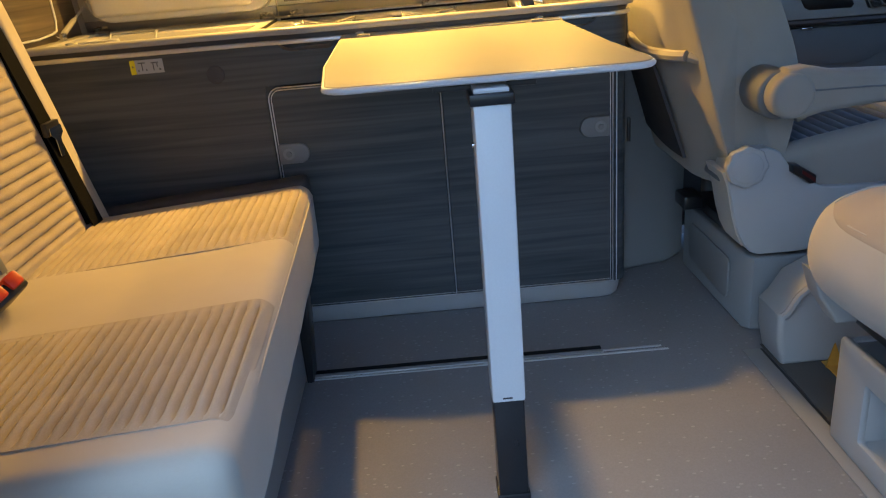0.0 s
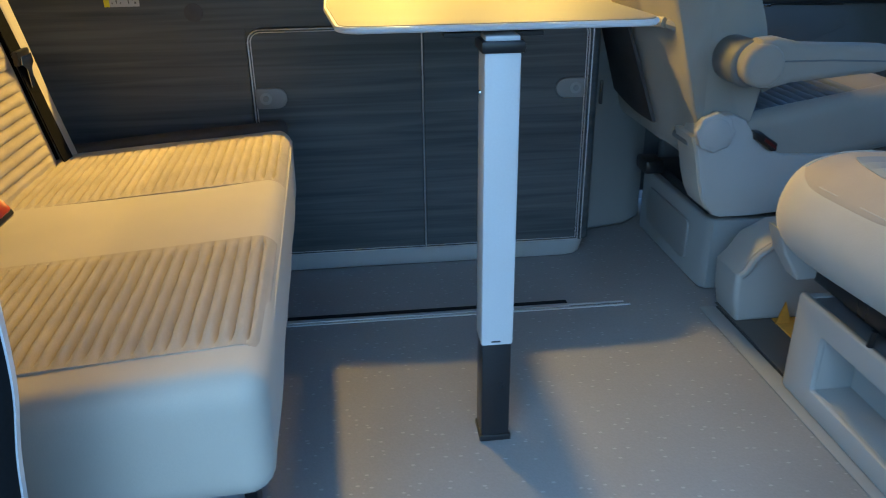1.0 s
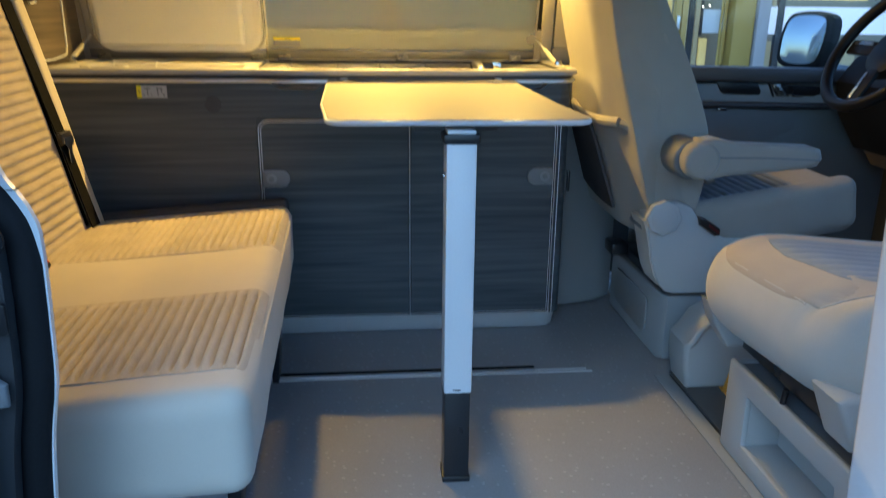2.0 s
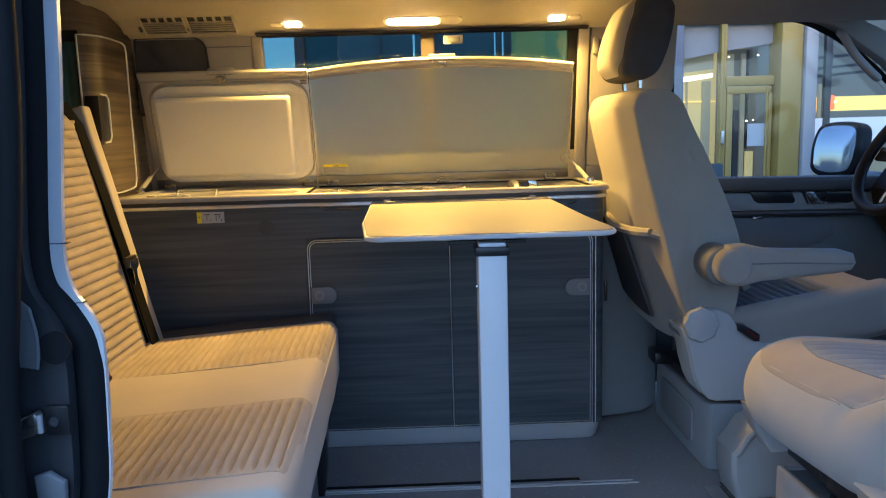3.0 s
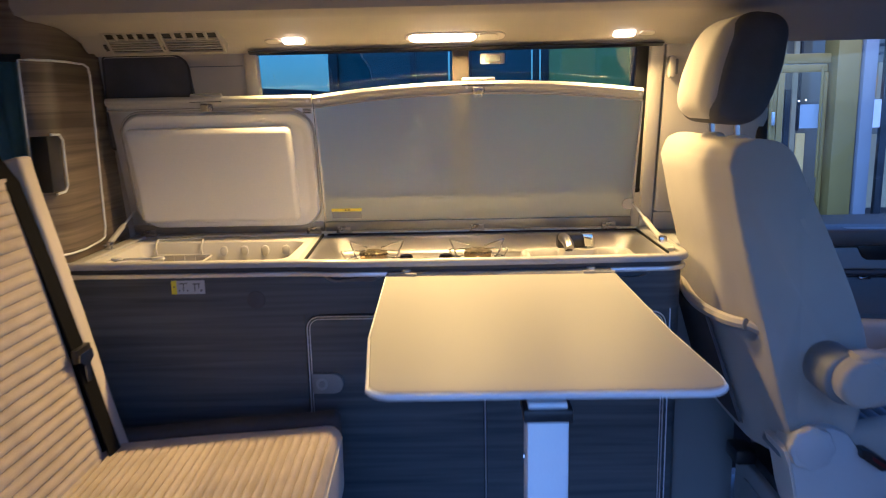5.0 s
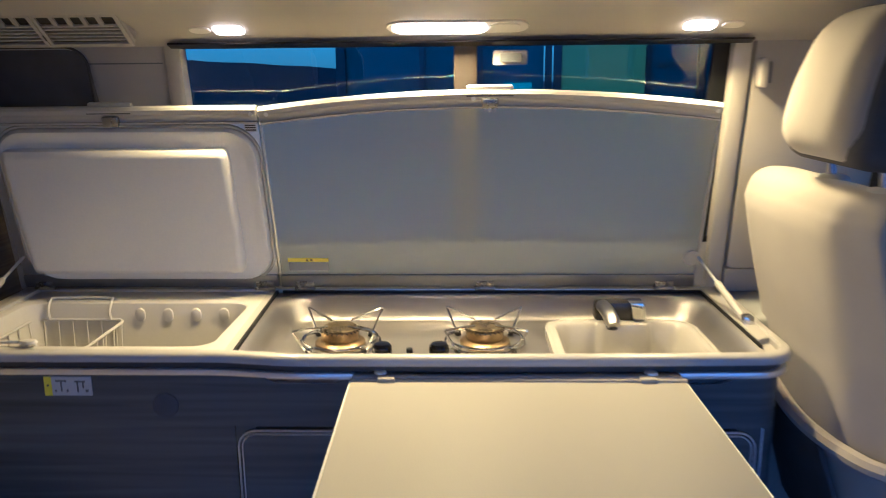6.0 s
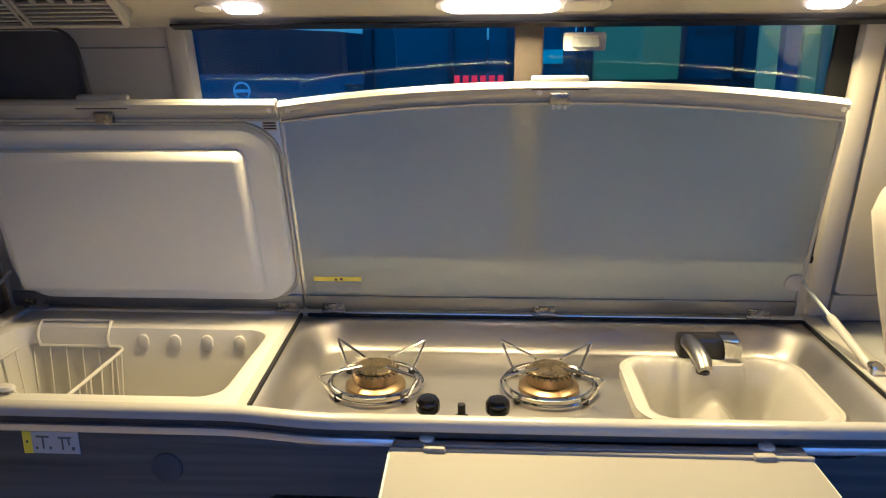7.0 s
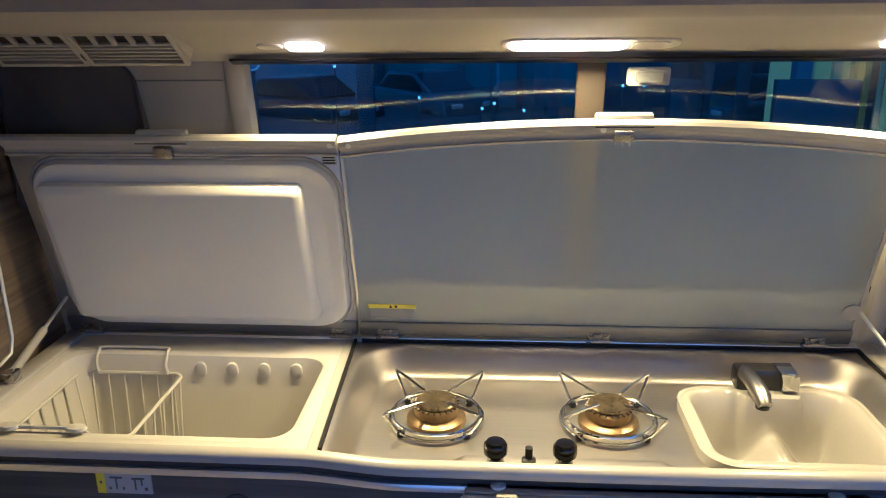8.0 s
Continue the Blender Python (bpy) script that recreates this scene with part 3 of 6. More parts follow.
dr = part("door", wrap(0.72, 0.955, 0.80, 1.232), M_WOODW, wd, "rounded laminate door")


def bead(pts, r=0.0028):
    return tube(pts, r, 6)


XF = WX + 0.006
part("edge_bead", bead([(WX - 0.040, 0.731, 0.795), (WX - 0.041, 0.731, 1.233), (WX - 0.024, 0.744, 1.233), (WX, 0.783, 1.233), (XF, 0.84, 1.233), (XF, 0.93, 1.231), (XF, 0.950, 1.225), (XF, 0.957, 1.205), (XF, 0.955, 0.83), (XF, 0.945, 0.805), (XF, 0.92, 0.80), (XF, 0.84, 0.795), (WX, 0.783, 0.795), (WX - 0.024, 0.744, 0.795)]), M_ALUP, dr, "pale metal edge bead")
part("handle_recess", prism(round_rect(0.722, 0.778, 0.945, 1.068, (0.0, 0.014, 0.014, 0.0)), "yz", WX - 0.03, WX + 0.008, 0.002), M_BLACK, dr, "black recessed grip")
part("handle_bead", bead([(XF + 0.004, 0.735, 1.072), (XF + 0.004, 0.772, 1.070), (XF + 0.004, 0.783, 1.058), (XF + 0.004, 0.783, 0.955), (XF + 0.004, 0.772, 0.942), (XF + 0.004, 0.735, 0.940)]), M_ALUP, dr)

lk = thing("overhead_locker", (-1.4, 0.3, 1.25), "dark laminate overhead locker at the rear", "locker")
part("body", box(-1.95, -1.16, -0.3, 0.74, 1.262, 1.458, 0.012), M_WOODW, lk)
part("lip", box(-1.165, -1.152, -0.3, 0.74, 1.258, 1.268, 0.003), M_ALUP, lk)

cu = thing("curtain", (-1.66, 0.2, 0.75), "teal pleated curtain over the tailgate window", "curtain")


def hang(u, v):
    y = -0.5 + 1.6 * u
    return Vector((-1.62 + 0.014 * math.sin(u * 150) + 0.006 * math.sin(u * 61 + v * 2), y, 0.70 + 0.6 * v))


part("cloth", sheet(hang, 300, 4, thick=(-0.01, 0, 0)), M_TEAL, cu)
cs = thing("curtain", (-1.4, 1.05, 0.75), "teal pleated curtain over the rear side window", "curtain")
part("cloth", sheet(lambda u, v: Vector((-1.90 + 0.87 * u, 1.045 + 0.013 * math.sin(u * 95) + 0.005 * math.sin(u * 41 + v * 2) - 0.05 * v, 0.74 + 0.56 * v)), 220, 4, thick=(0, 0.008, 0)), M_TEAL, cs)
solo("wall_rear", box(-1.99, -1.93, -0.66, 1.2, 0.0, 1.5, 0.0), M_TRIM, "beige tail wall behind the bench", "wall", kind="structure")

# ---- roof vents and lamps in the header ----


def header_z(y):
    pts = sorted((a, b) for a, b in HEAD[2:12])
    for (a, b), (c, d) in zip(pts, pts[1:]):
        if a <= y <= c:
            return b + (d - b) * (y - a) / (c - a)
    return 1.30


vt = thing("air_vent", (-0.80, 0.93, 1.26), "beige double air vent with black slots in the header", "air vent")
VENT = Matrix.Translation((0, 0.956, 1.2545)) @ Matrix.Rotation(radians(55), 4, "X")


def vent_box(x0, x1, s0, s1, n0, n1, r=0.002):
    """A block on the sloping vent face: s runs up it towards the room, n is the depth behind the face."""
    bm = box(x0, x1, n0, n1, s0, s1, r, 1)
    bmesh.ops.transform(bm, matrix=VENT, verts=bm.verts)
    return bm


part("housing", vent_box(-0.985, -0.640, -0.006, 0.088, 0.003, 0.040, 0.006), M_TRIM, vt)
for x0, gw in ((-0.912, 0.120), (-0.777, 0.130)):
    part("backing", vent_box(x0, x0 + gw, 0.006, 0.074, 0.0022, 0.006, 0.0), M_BLACK, vt)
    ring = bevel(ring_plate([(x0 - 0.007, -0.001), (x0 + gw + 0.007, -0.001), (x0 + gw + 0.007, 0.081), (x0 - 0.007, 0.081)], [(x0, 0.006), (x0 + gw, 0.006), (x0 + gw, 0.074), (x0, 0.074)], "xz", -0.003, 0.004), 0.0012, 1)
    bmesh.ops.transform(ring, matrix=VENT, verts=ring.verts)
    fr = part("grille", ring, M_TRIM, vt)
    part("cross_bar", vent_box(x0, x0 + gw, 0.048, 0.0525, -0.002, 0.003, 0.001), M_TRIM, fr)
    for k in range(4):
        part("slat", vent_box(x0, x0 + gw, 0.0125 + k * 0.0090, 0.0165 + k * 0.0090, -0.0015, 0.003, 0.0008), M_TRIM, fr)
    for k in range(1, 5):
        part("bar", vent_box(x0 - 0.004 + k * gw / 5, x0 + 0.004 + k * gw / 5, 0.052, 0.0745, -0.002, 0.003, 0.0008), M_TRIM, fr)
for x0 in (-0.928, -0.787):
    part("dial_well", vent_box(x0 - 0.003, x0 + 0.008, 0.010, 0.034, 0.0015, 0.006, 0.002), M_BLACK, vt)
    part("dial", vent_box(x0, x0 + 0.005, 0.014, 0.030, -0.004, 0.004, 0.002), M_DARKPL, vt)


def header_plate(x0, x1, y0, y1, drop, r=0.008):
    """A rounded plate lying on the underside of the header."""
    bm = prism(round_rect(x0, x1, y0, y1, r, 6), "xy", -drop, 0.004, 0.001, 1)
    ym = (y0 + y1) / 2
    slope = math.atan2(header_z(y1) - header_z(y0), y1 - y0)
    m = Matrix.Translation((0, ym, header_z(ym))) @ Matrix.Rotation(slope, 4, "X") @ Matrix.Translation((0, -ym, 0))
    bmesh.ops.transform(bm, matrix=m, verts=bm.verts)
    return bm


hl = thing("header_lamp", (-0.09, 0.95, 1.27), "lit oval interior lamp in the header", "ceiling lamp", "header lamps")
part("bezel", header_plate(-0.205, 0.035, 0.930, 0.985, 0.003, 0.025), M_LENSOFF, hl)
part("lens", header_plate(-0.195, -0.035, 0.934, 0.981, 0.006, 0.022), M_LENS, hl, "glowing warm lens")
part("switch", header_plate(-0.030, 0.020, 0.936, 0.979, 0.005, 0.014), M_LENSOFF, hl)
for x0, x1, sx in ((-0.502, -0.452, -0.545), (0.298, 0.348, 0.360)):
    sp = thing("reading_spot", ((x0 + x1) / 2, 0.95, 1.27), "small lit reading lamp in the header", "ceiling lamp", "header lamps")
    part("lens", header_plate(x0, x1, 0.944, 0.978, 0.005, 0.010), M_LENS, sp, "glowing warm lens")
    part("switch", header_plate(sx, sx + 0.036, 0.948, 0.975, 0.003, 0.012), M_LENSOFF, sp)

# ---- kitchen block ----
KY = 0.732
KL, KR = -0.966, 0.420


def front_y(x):
    """Front edge of the worktop: straight by the cool box, bowed out by the hob."""
    s = max(0.0, min(1.0, (x + 0.47) / 0.15))
    s = s * s * (3 - 2 * s)
    q = max(0.0, x + 0.15)
    return 0.713 - 0.016 * s + 0.030 * q * q


kc = thing("kitchen_cabinet", (-0.27, 0.9, 0), "dark grey wood-grain kitchen cabinet with metal-edged doors", "kitchen cabinet")
SEAM = 0.003
part("carcass", prism([(KL, KY + 0.012), (0.392, KY + 0.012), (0.408, KY + 0.03), (0.408, 1.11), (KL, 1.11)], "xy", 0.07, 0.49, 0.0), M_WOOD, kc)
part("side_panel", prism([(KL, KY + 0.016), (KL + 0.012, KY + 0.016), (KL + 0.012, 1.11), (KL, 1.11)], "xy", 0.49, 0.758), M_WOOD, kc)
part("end_panel", prism([(0.386, KY + 0.002)] + [(0.386 + 0.034 * math.sin(a), KY + 0.036 - 0.034 * math.cos(a)) for a in (0.3, 0.6, 0.9, 1.2, 1.571)] + [(0.420, 1.11), (0.405, 1.11), (0.405, KY + 0.02), (0.386, KY + 0.02)], "xy", 0.072, 0.758), M_WOOD, kc, "rounded end panel")
part("fixed_panel", prism([(KL, 0.072), (-0.4405, 0.072), (-0.4405, 0.654), (0.386, 0.654), (0.386, 0.758), (KL, 0.758)], "xz", KY, KY + 0.018, 0.0), M_WOOD, kc)

part("door_backing", box(-0.4395, 0.385, KY + 0.0155, KY + 0.018, 0.49, 0.653, 0.0), M_WOOD, kc)

for x0, x1 in ((-0.4400, -0.408), (0.352, 0.3855)):
    part("corner_block", box(x0, x1, KY + 0.0012, KY + 0.012, 0.618, 0.6535, 0.0), M_WOOD, kc)


def set_back(bm):
    """Leans the plinth's face in towards the floor."""
    for v in bm.verts:
        if v.co.y < 0.9:
            v.co.y += 0.042 * (1 - v.co.z / 0.068)
    return bm


def cabinet_door(x0, x1, z0, z1, radii, lock_x, lock_in):
    d = part("door", prism(round_rect(x0 + SEAM, x1 - SEAM, z0, z1 - SEAM, radii), "xz", KY - 0.003, KY + 0.015, 0.001, 1), M_WOOD, kc, "dark grey laminate door")
    seam = x1 - SEAM if lock_x < lock_in else x0 + SEAM
    for inset, q in ((0.0015, 0.0017), (0.0075, 0.0013)):
        line = [(u, KY - 0.0035, v) for u, v in round_rect(x0 + SEAM + inset, x1 - SEAM - inset, z0 + inset, z1 - SEAM - inset, tuple(max(0, r - inset) for r in radii))]
        near = [abs(p[0] - seam) < 0.012 for p in line]
        k = next(i for i in range(len(line)) if near[i - 1] and not near[i])
        run = [p for p in line[k:] + line[:k] if abs(p[0] - seam) >= 0.012]
        line = [(seam, KY - 0.0035, run[0][2])] + run + [(seam, KY - 0.0035, run[-1][2])]
        part("edge_bead", tube(line, q, 6), M_ALU, d, "double aluminium edge bead")
    a, b = (lock_x, lock_in) if lock_x < lock_in else (lock_in, lock_x)
    rr = (0.004, 0.024, 0.024, 0.004) if lock_x < lock_in else (0.024, 0.004, 0.004, 0.024)
    lo = part("lock_plate", prism(round_rect(a, b, 0.465, 0.514, rr), "xz", KY - 0.012, KY - 0.002, 0.003, 2), M_LOCK, d, "grey push-lock plate")
    cx = lock_x + (0.024 if lock_x < lock_in else -0.024)
    part("lock_ring", lathe([(0.0, 0.0), (0.0135, 0.0), (0.0145, -0.003), (0.011, -0.0045), (0.0, -0.0045)], (cx, KY - 0.011, 0.490), "y", 18), M_PILLAR, lo)
    part("lock_button", lathe([(0.0, 0.0), (0.0075, 0.0), (0.007, -0.003), (0.0, -0.0035)], (cx, KY - 0.0150, 0.490), "y", 14), M_LOCK, lo)


cabinet_door(-0.440, -0.030, 0.074, 0.653, (0.003, 0.003, 0.003, 0.030), -0.430, -0.357)
cabinet_door(-0.030, 0.386, 0.074, 0.653, (0.003, 0.003, 0.030, 0.003), 0.374, 0.301)
part("seam_bead", tube([(-0.030, KY - 0.0035, 0.074), (-0.030, KY - 0.0035, 0.650)], 0.0019, 6), M_ALU, kc, "single aluminium bead between the doors")
part("end_bead", tube([(0.392, KY + 0.001, 0.074), (0.392, KY + 0.001, 0.654)], 0.0016, 6), M_ALU, kc)
part("plinth", set_back(prism([(KL, 0.745), (0.360, 0.745), (0.392, 0.752), (0.412, 0.772), (0.418, 0.80), (0.418, 1.10), (KL, 1.10)], "xy", 0.001, 0.068, 0.006, 2)), M_PLINTH, kc, "pale grey plinth")
part("round_cap", lathe([(0.0, 0.0), (0.021, 0.0), (0.0205, -0.002), (0.018, -0.003), (0.0, -0.0032)], (-0.549, KY, 0.690), "y", 22), M_SLATE, kc, "dark round cap")
part("hinge_cover", box(0.421, 0.429, 0.742, 0.752, 0.44, 0.50, 0.002), M_BLACK, kc)

st = thing("warning_sticker", (-0.70, 0.73, 0.70), "white pictogram sticker with a yellow end", "sticker")
part("sheet", box(-0.740, -0.664, KY - 0.0016, KY - 0.0002, 0.7065, 0.738, 0.0), M_PAPER, st)
part("yellow_end", box(-0.740, -0.728, KY - 0.0022, KY - 0.0012, 0.7065, 0.738, 0.0), M_YELLOW, st)
for x0, x1, z0, z1 in ((-0.721, -0.704, 0.7300, 0.7325), (-0.7135, -0.7115, 0.714, 0.730), (-0.723, -0.7205, 0.713, 0.7165), (-0.7045, -0.702, 0.713, 0.717), (-0.691, -0.674, 0.7290, 0.7315), (-0.6875, -0.6855, 0.713, 0.729), (-0.6785, -0.6765, 0.720, 0.729), (-0.674, -0.670, 0.7125, 0.717), (-0.7355, -0.7325, 0.722, 0.7255)):
    part("mark", box(x0, x1, KY - 0.0028, KY - 0.0018, z0, z1, 0.0), M_PRINT, st)

# white worktop frame with its metal trim
wt = thing("worktop", (-0.27, 0.9, 0.757), "white worktop rim round cool box and hob", "worktop")


def rim_line(x0, x1, r=0.062, n=60):
    """Outer edge of the worktop: along the front, round the corner, back along the end at x1."""
    xs_ = [x0 + (x1 - r - x0) * i / n for i in range(n + 1)]
    pts = [(x, front_y(x)) for x in xs_]
    yc = front_y(x1 - r) + r
    pts += [(x1 - r + r * math.sin(q), yc - r * math.cos(q)) for q in (0.2, 0.4, 0.6, 0.8, 1.0, 1.2, 1.4, 1.5708)]
    return pts + [(x1, yc + 0.10), (x1 + 0.003, yc + 0.20), (x1 + 0.005, 1.108)]


def sweep_front(profile, x0, x1):
    """A section (inward offset, z) carried along the worktop's outer edge."""
    bm = bmesh.new()
    line = rim_line(x0, x1)
    rows = []
    for i, (x, y) in enumerate(line):
        a, b = line[max(0, i - 1)], line[min(len(line) - 1, i + 1)]
        t = Vector((b[0] - a[0], b[1] - a[1], 0)).normalized()
        rows.append([bm.verts.new((x - t.y * q, y + t.x * q, z)) for q, z in profile])
    k = len(profile)
    for a, b in zip(rows, rows[1:]):
        for j in range(k):
            bm.faces.new((a[j], a[(j + 1) % k], b[(j + 1) % k], b[j]))
    bm.faces.new(rows[0])
    bm.faces.new(rows[-1][::-1])
    return bm


part("front_rim", sweep_front([(0.001, 0.769), (0.0, 0.775), (0.003, 0.781), (0.008, 0.784), (0.017, 0.784), (0.020, 0.781), (0.020, 0.768), (0.004, 0.768)], KL - 0.004, 0.436), M_RIM, wt)
part("metal_trim", sweep_front([(0.001, 0.748), (0.0, 0.753), (0.002, 0.757), (0.03, 0.757), (0.03, 0.747), (0.004, 0.747)], KL, 0.430), M_ALU, wt, "aluminium edge trim")
part("trim_shadow_gap", sweep_front([(0.008, 0.757), (0.008, 0.768), (0.03, 0.768), (0.03, 0.757)], KL, 0.428), M_DARKPL, wt)
part("end_rim", prism([(0.3945, 0.785), (0.413, 0.795), (0.420, 0.82), (0.422, 1.106), (0.3945, 1.106)], "xy", 0.757, 0.7825, 0.002, 2), M_RIM, wt)
part("corner_fill", prism([(0.340, 0.728), (0.372, 0.724), (0.398, 0.738), (0.414, 0.762), (0.418, 0.80), (0.3945, 0.80), (0.3945, 0.742)], "xy", 0.757, 0.7730), M_RIM, wt)
part("end_rim", prism(round_rect(KL - 0.004, -0.936, 0.7340, 1.108, 0.004), "xy", 0.757, 0.7835, 0.004, 2), M_RIM, wt)
part("divider", prism([(-0.453, 0.734), (-0.4385, 0.734), (-0.4535, 1.085), (-0.468, 1.085)], "xy", 0.757, 0.7785, 0.001, 1), M_RIM, wt)
part("back_rim", box(KL, 0.43, 1.088, 1.112, 0.757, 0.782, 0.003), M_ALU, wt)

# hob tray in brushed steel
hob = thing("gas_hob", (-0.03, 0.93, 0.745), "brushed steel two-burner gas hob let into the worktop", "gas hob")


def rr_depth(x, y, x0, x1, y0, y1, r):
    """Distance inside a rounded rectangle."""
    cx, cy, hx, hy = (x0 + x1) / 2, (y0 + y1) / 2, (x1 - x0) / 2 - r, (y1 - y0) / 2 - r
    dx, dy = abs(x - cx) - hx, abs(y - cy) - hy
    out = math.hypot(max(dx, 0), max(dy, 0)) + min(max(dx, dy), 0) - r
    return -out


SINK = (0.076, 0.349, 0.778, 1.006)


def tray(u, v):
    """Flange, front shelf for the knobs, and a deep rounded pan."""
    x = -0.453 + 0.846 * u
    y0 = front_y(x) + 0.0205
    y = y0 + (1.086 - y0) * v
    d = rr_depth(x, y, -0.437, 0.389, 0.690, 1.080, 0.085)
    shelf = 0.017 * step(0.800 - y, 0.014) * step(0.165 - abs(x + 0.115), 0.035)
    return Vector((x, y, 0.774 - (0.045 - shelf) * step(d, 0.040)))


def tray_mesh():
    """The pressed sheet with the sink cut out of it."""
    bm = sheet(tray, 190, 84)
    inside = [f for f in bm.faces if rr_depth(*f.calc_center_median()[:2], *SINK, 0.05) > 0.004]
    bmesh.ops.delete(bm, geom=inside, context="FACES")
    return bm


part("tray", tray_mesh(), M_STEEL, hob, "brushed steel tray")
part("tray_seal", prism([(-0.4380, 0.740), (-0.4335, 0.740), (-0.4485, 1.086), (-0.4530, 1.086)], "xy", 0.765, 0.7800), M_RUBBER, hob)
part("tray_seal", box(0.3912, 0.3942, 0.765, 1.086, 0.765, 0.7795, 0.0), M_RUBBER, hob)
part("tray_seal", box(-0.44, 0.392, 1.085, 1.0885, 0.765, 0.7795, 0.0), M_RUBBER, hob)


def burner(cx, cy):
    z = 0.730
    b = part("burner", lathe([(0.0, 0.0), (0.045, 0.0), (0.0445, 0.007), (0.040, 0.010), (0.034, 0.012), (0.0, 0.014)], (cx, cy, z), "z", 36), M_BRASS, hob, "brass burner ring")
    part("burner_skirt", lathe([(0.0, 0.0), (0.033, 0.0), (0.034, 0.012), (0.033, 0.016), (0.0, 0.016)], (cx, cy, z + 0.013), "z", 36), M_BRASS, b)
    part("burner_cap", lathe([(0.0, 0.0), (0.031, 0.0), (0.0315, 0.003), (0.029, 0.0055), (0.014, 0.0065), (0.0, 0.0063)], (cx, cy, z + 0.0292), "z", 36), M_SOOT, b, "worn shiny burner cap")
    for k in range(24):
        a = 2 * math.pi * k / 24
        part("flame_slot", tube([(cx + 0.031 * math.cos(a), cy + 0.031 * math.sin(a), z + 0.0285), (cx + 0.0355 * math.cos(a), cy + 0.0355 * math.sin(a), z + 0.0285)], 0.0014, 5), M_BLACK, b)
    g = thing("pan_support", (cx, cy, z), "chrome wire pan support with four raised prongs", "pan support", "pan supports")
    for r, h in ((0.071, 0.006), (0.066, 0.013)):
        part("ring", tube([(cx + r * math.cos(2 * math.pi * k / 48), cy + r * math.sin(2 * math.pi * k / 48), z + h) for k in range(48)], 0.0022, 6, closed=True), M_CHROME, g)
    for a in (45, 135, 225, 315):
        c, s = math.cos(radians(a)), math.sin(radians(a))
        line = [(0.060, 0.006), (0.074, 0.010), (0.086, 0.028), (0.096, 0.043), (0.097, 0.0465), (0.093, 0.0475), (0.060, 0.044), (0.026, 0.040)]
        part("prong", tube(arc([(cx + r * c, cy + r * s, z + h) for r, h in line], 4), 0.0021, 6), M_CHROME, g)
        part("foot", lathe([(0.0, 0.0), (0.006, 0.0), (0.006, 0.007), (0.0, 0.008)], (cx + 0.068 * c, cy + 0.068 * s, z), "z", 10), M_BLACK, g)


burner(-0.296, 0.905)
burner(-0.038, 0.910)
KNOB = [(0.0, 0.0), (0.0115, 0.0), (0.0105, 0.012), (0.0125, 0.0155), (0.0155, 0.018), (0.0162, 0.024), (0.0155, 0.031), (0.0120, 0.0355), (0.006, 0.0368), (0.0, 0.037)]
for x in (-0.206, -0.115):
    k = part("knob", lathe(KNOB, (x, 0.766, 0.7465), "z", 24), M_GLOSSK, hob, "glossy black gas knob")
    part("knob_collar", lathe([(0.0, 0.0), (0.014, 0.0), (0.013, 0.002), (0.0, 0.002)], (x, 0.766, 0.7462), "z", 20), M_DARKPL, k)
part("igniter", lathe([(0.0, 0.0), (0.0085, 0.0), (0.0085, 0.003), (0.0095, 0.004), (0.0095, 0.010), (0.0052, 0.012), (0.0052, 0.027), (0.0, 0.0275)], (-0.162, 0.766, 0.7465), "z", 16), M_BLACK, hob, "small black igniter button")

# sink
sk = thing("sink", (0.21, 0.89, 0.62), "white moulded sink bowl beside the hob", "sink")
SX0, SX1, SY0, SY1 = SINK


def bowl(u, v):
    x, y = SX0 + (SX1 - SX0) * u, SY0 + (SY1 - SY0) * v
    d = rr_depth(x, y, SX0, SX1, SY0, SY1, 0.05)
    rim = 0.7420 + 0.0045 * step(d, 0.006)
    notch = step(0.052 - abs(x - 0.222), 0.02) * step(y - 0.955, 0.02)
    fall = step(d - 0.014 - 0.035 * notch, 0.045)
    ridge = math.exp(-((x - 0.215 - 0.16 * (0.99 - y)) / 0.030) ** 2) * step(y - 0.80, 0.16)
    depth = 0.105 - 0.050 * ridge
    return Vector((x, y, rim - depth * fall))


def bowl_mesh():
    bm = sheet(bowl, 70, 60)
    out = [v for v in bm.verts if rr_depth(v.co.x, v.co.y, SX0, SX1, SY0, SY1, 0.05) < -0.0005]
    bmesh.ops.delete(bm, geom=out, context="VERTS")
    return bm


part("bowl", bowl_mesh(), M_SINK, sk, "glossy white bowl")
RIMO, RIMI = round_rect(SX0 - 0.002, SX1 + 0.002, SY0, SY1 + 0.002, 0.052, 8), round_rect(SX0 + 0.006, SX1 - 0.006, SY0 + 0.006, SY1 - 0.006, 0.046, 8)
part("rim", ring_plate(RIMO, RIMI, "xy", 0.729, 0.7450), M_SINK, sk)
part("drain", lathe([(0.0, 0.0), (0.018, 0.0), (0.017, 0.003), (0.0, 0.002)], (0.272, 0.85, 0.632), "z", 20), M_SINK, sk)

fa = thing("tap", (0.19, 0.98, 0.765), "chrome swivel tap with a dark base behind the sink", "tap")
part("base", box(0.170, 0.250, 0.992, 1.026, 0.745, 0.782, 0.007), M_BLACK, fa, "black tap base")
part("spout", tube([(0.182, 1.018, 0.768), (0.184, 0.99, 0.776), (0.187, 0.955, 0.775), (0.190, 0.930, 0.768), (0.191, 0.917, 0.760)], [0.010, 0.0125, 0.0132, 0.0134, 0.0105], 16), M_SATIN, fa, "satin chrome spout")
part("outlet", lathe([(0.0, 0.0), (0.010, 0.0), (0.011, 0.006), (0.0, 0.006)], (0.190, 0.926, 0.7530), "z", 16), M_BLACK, fa)
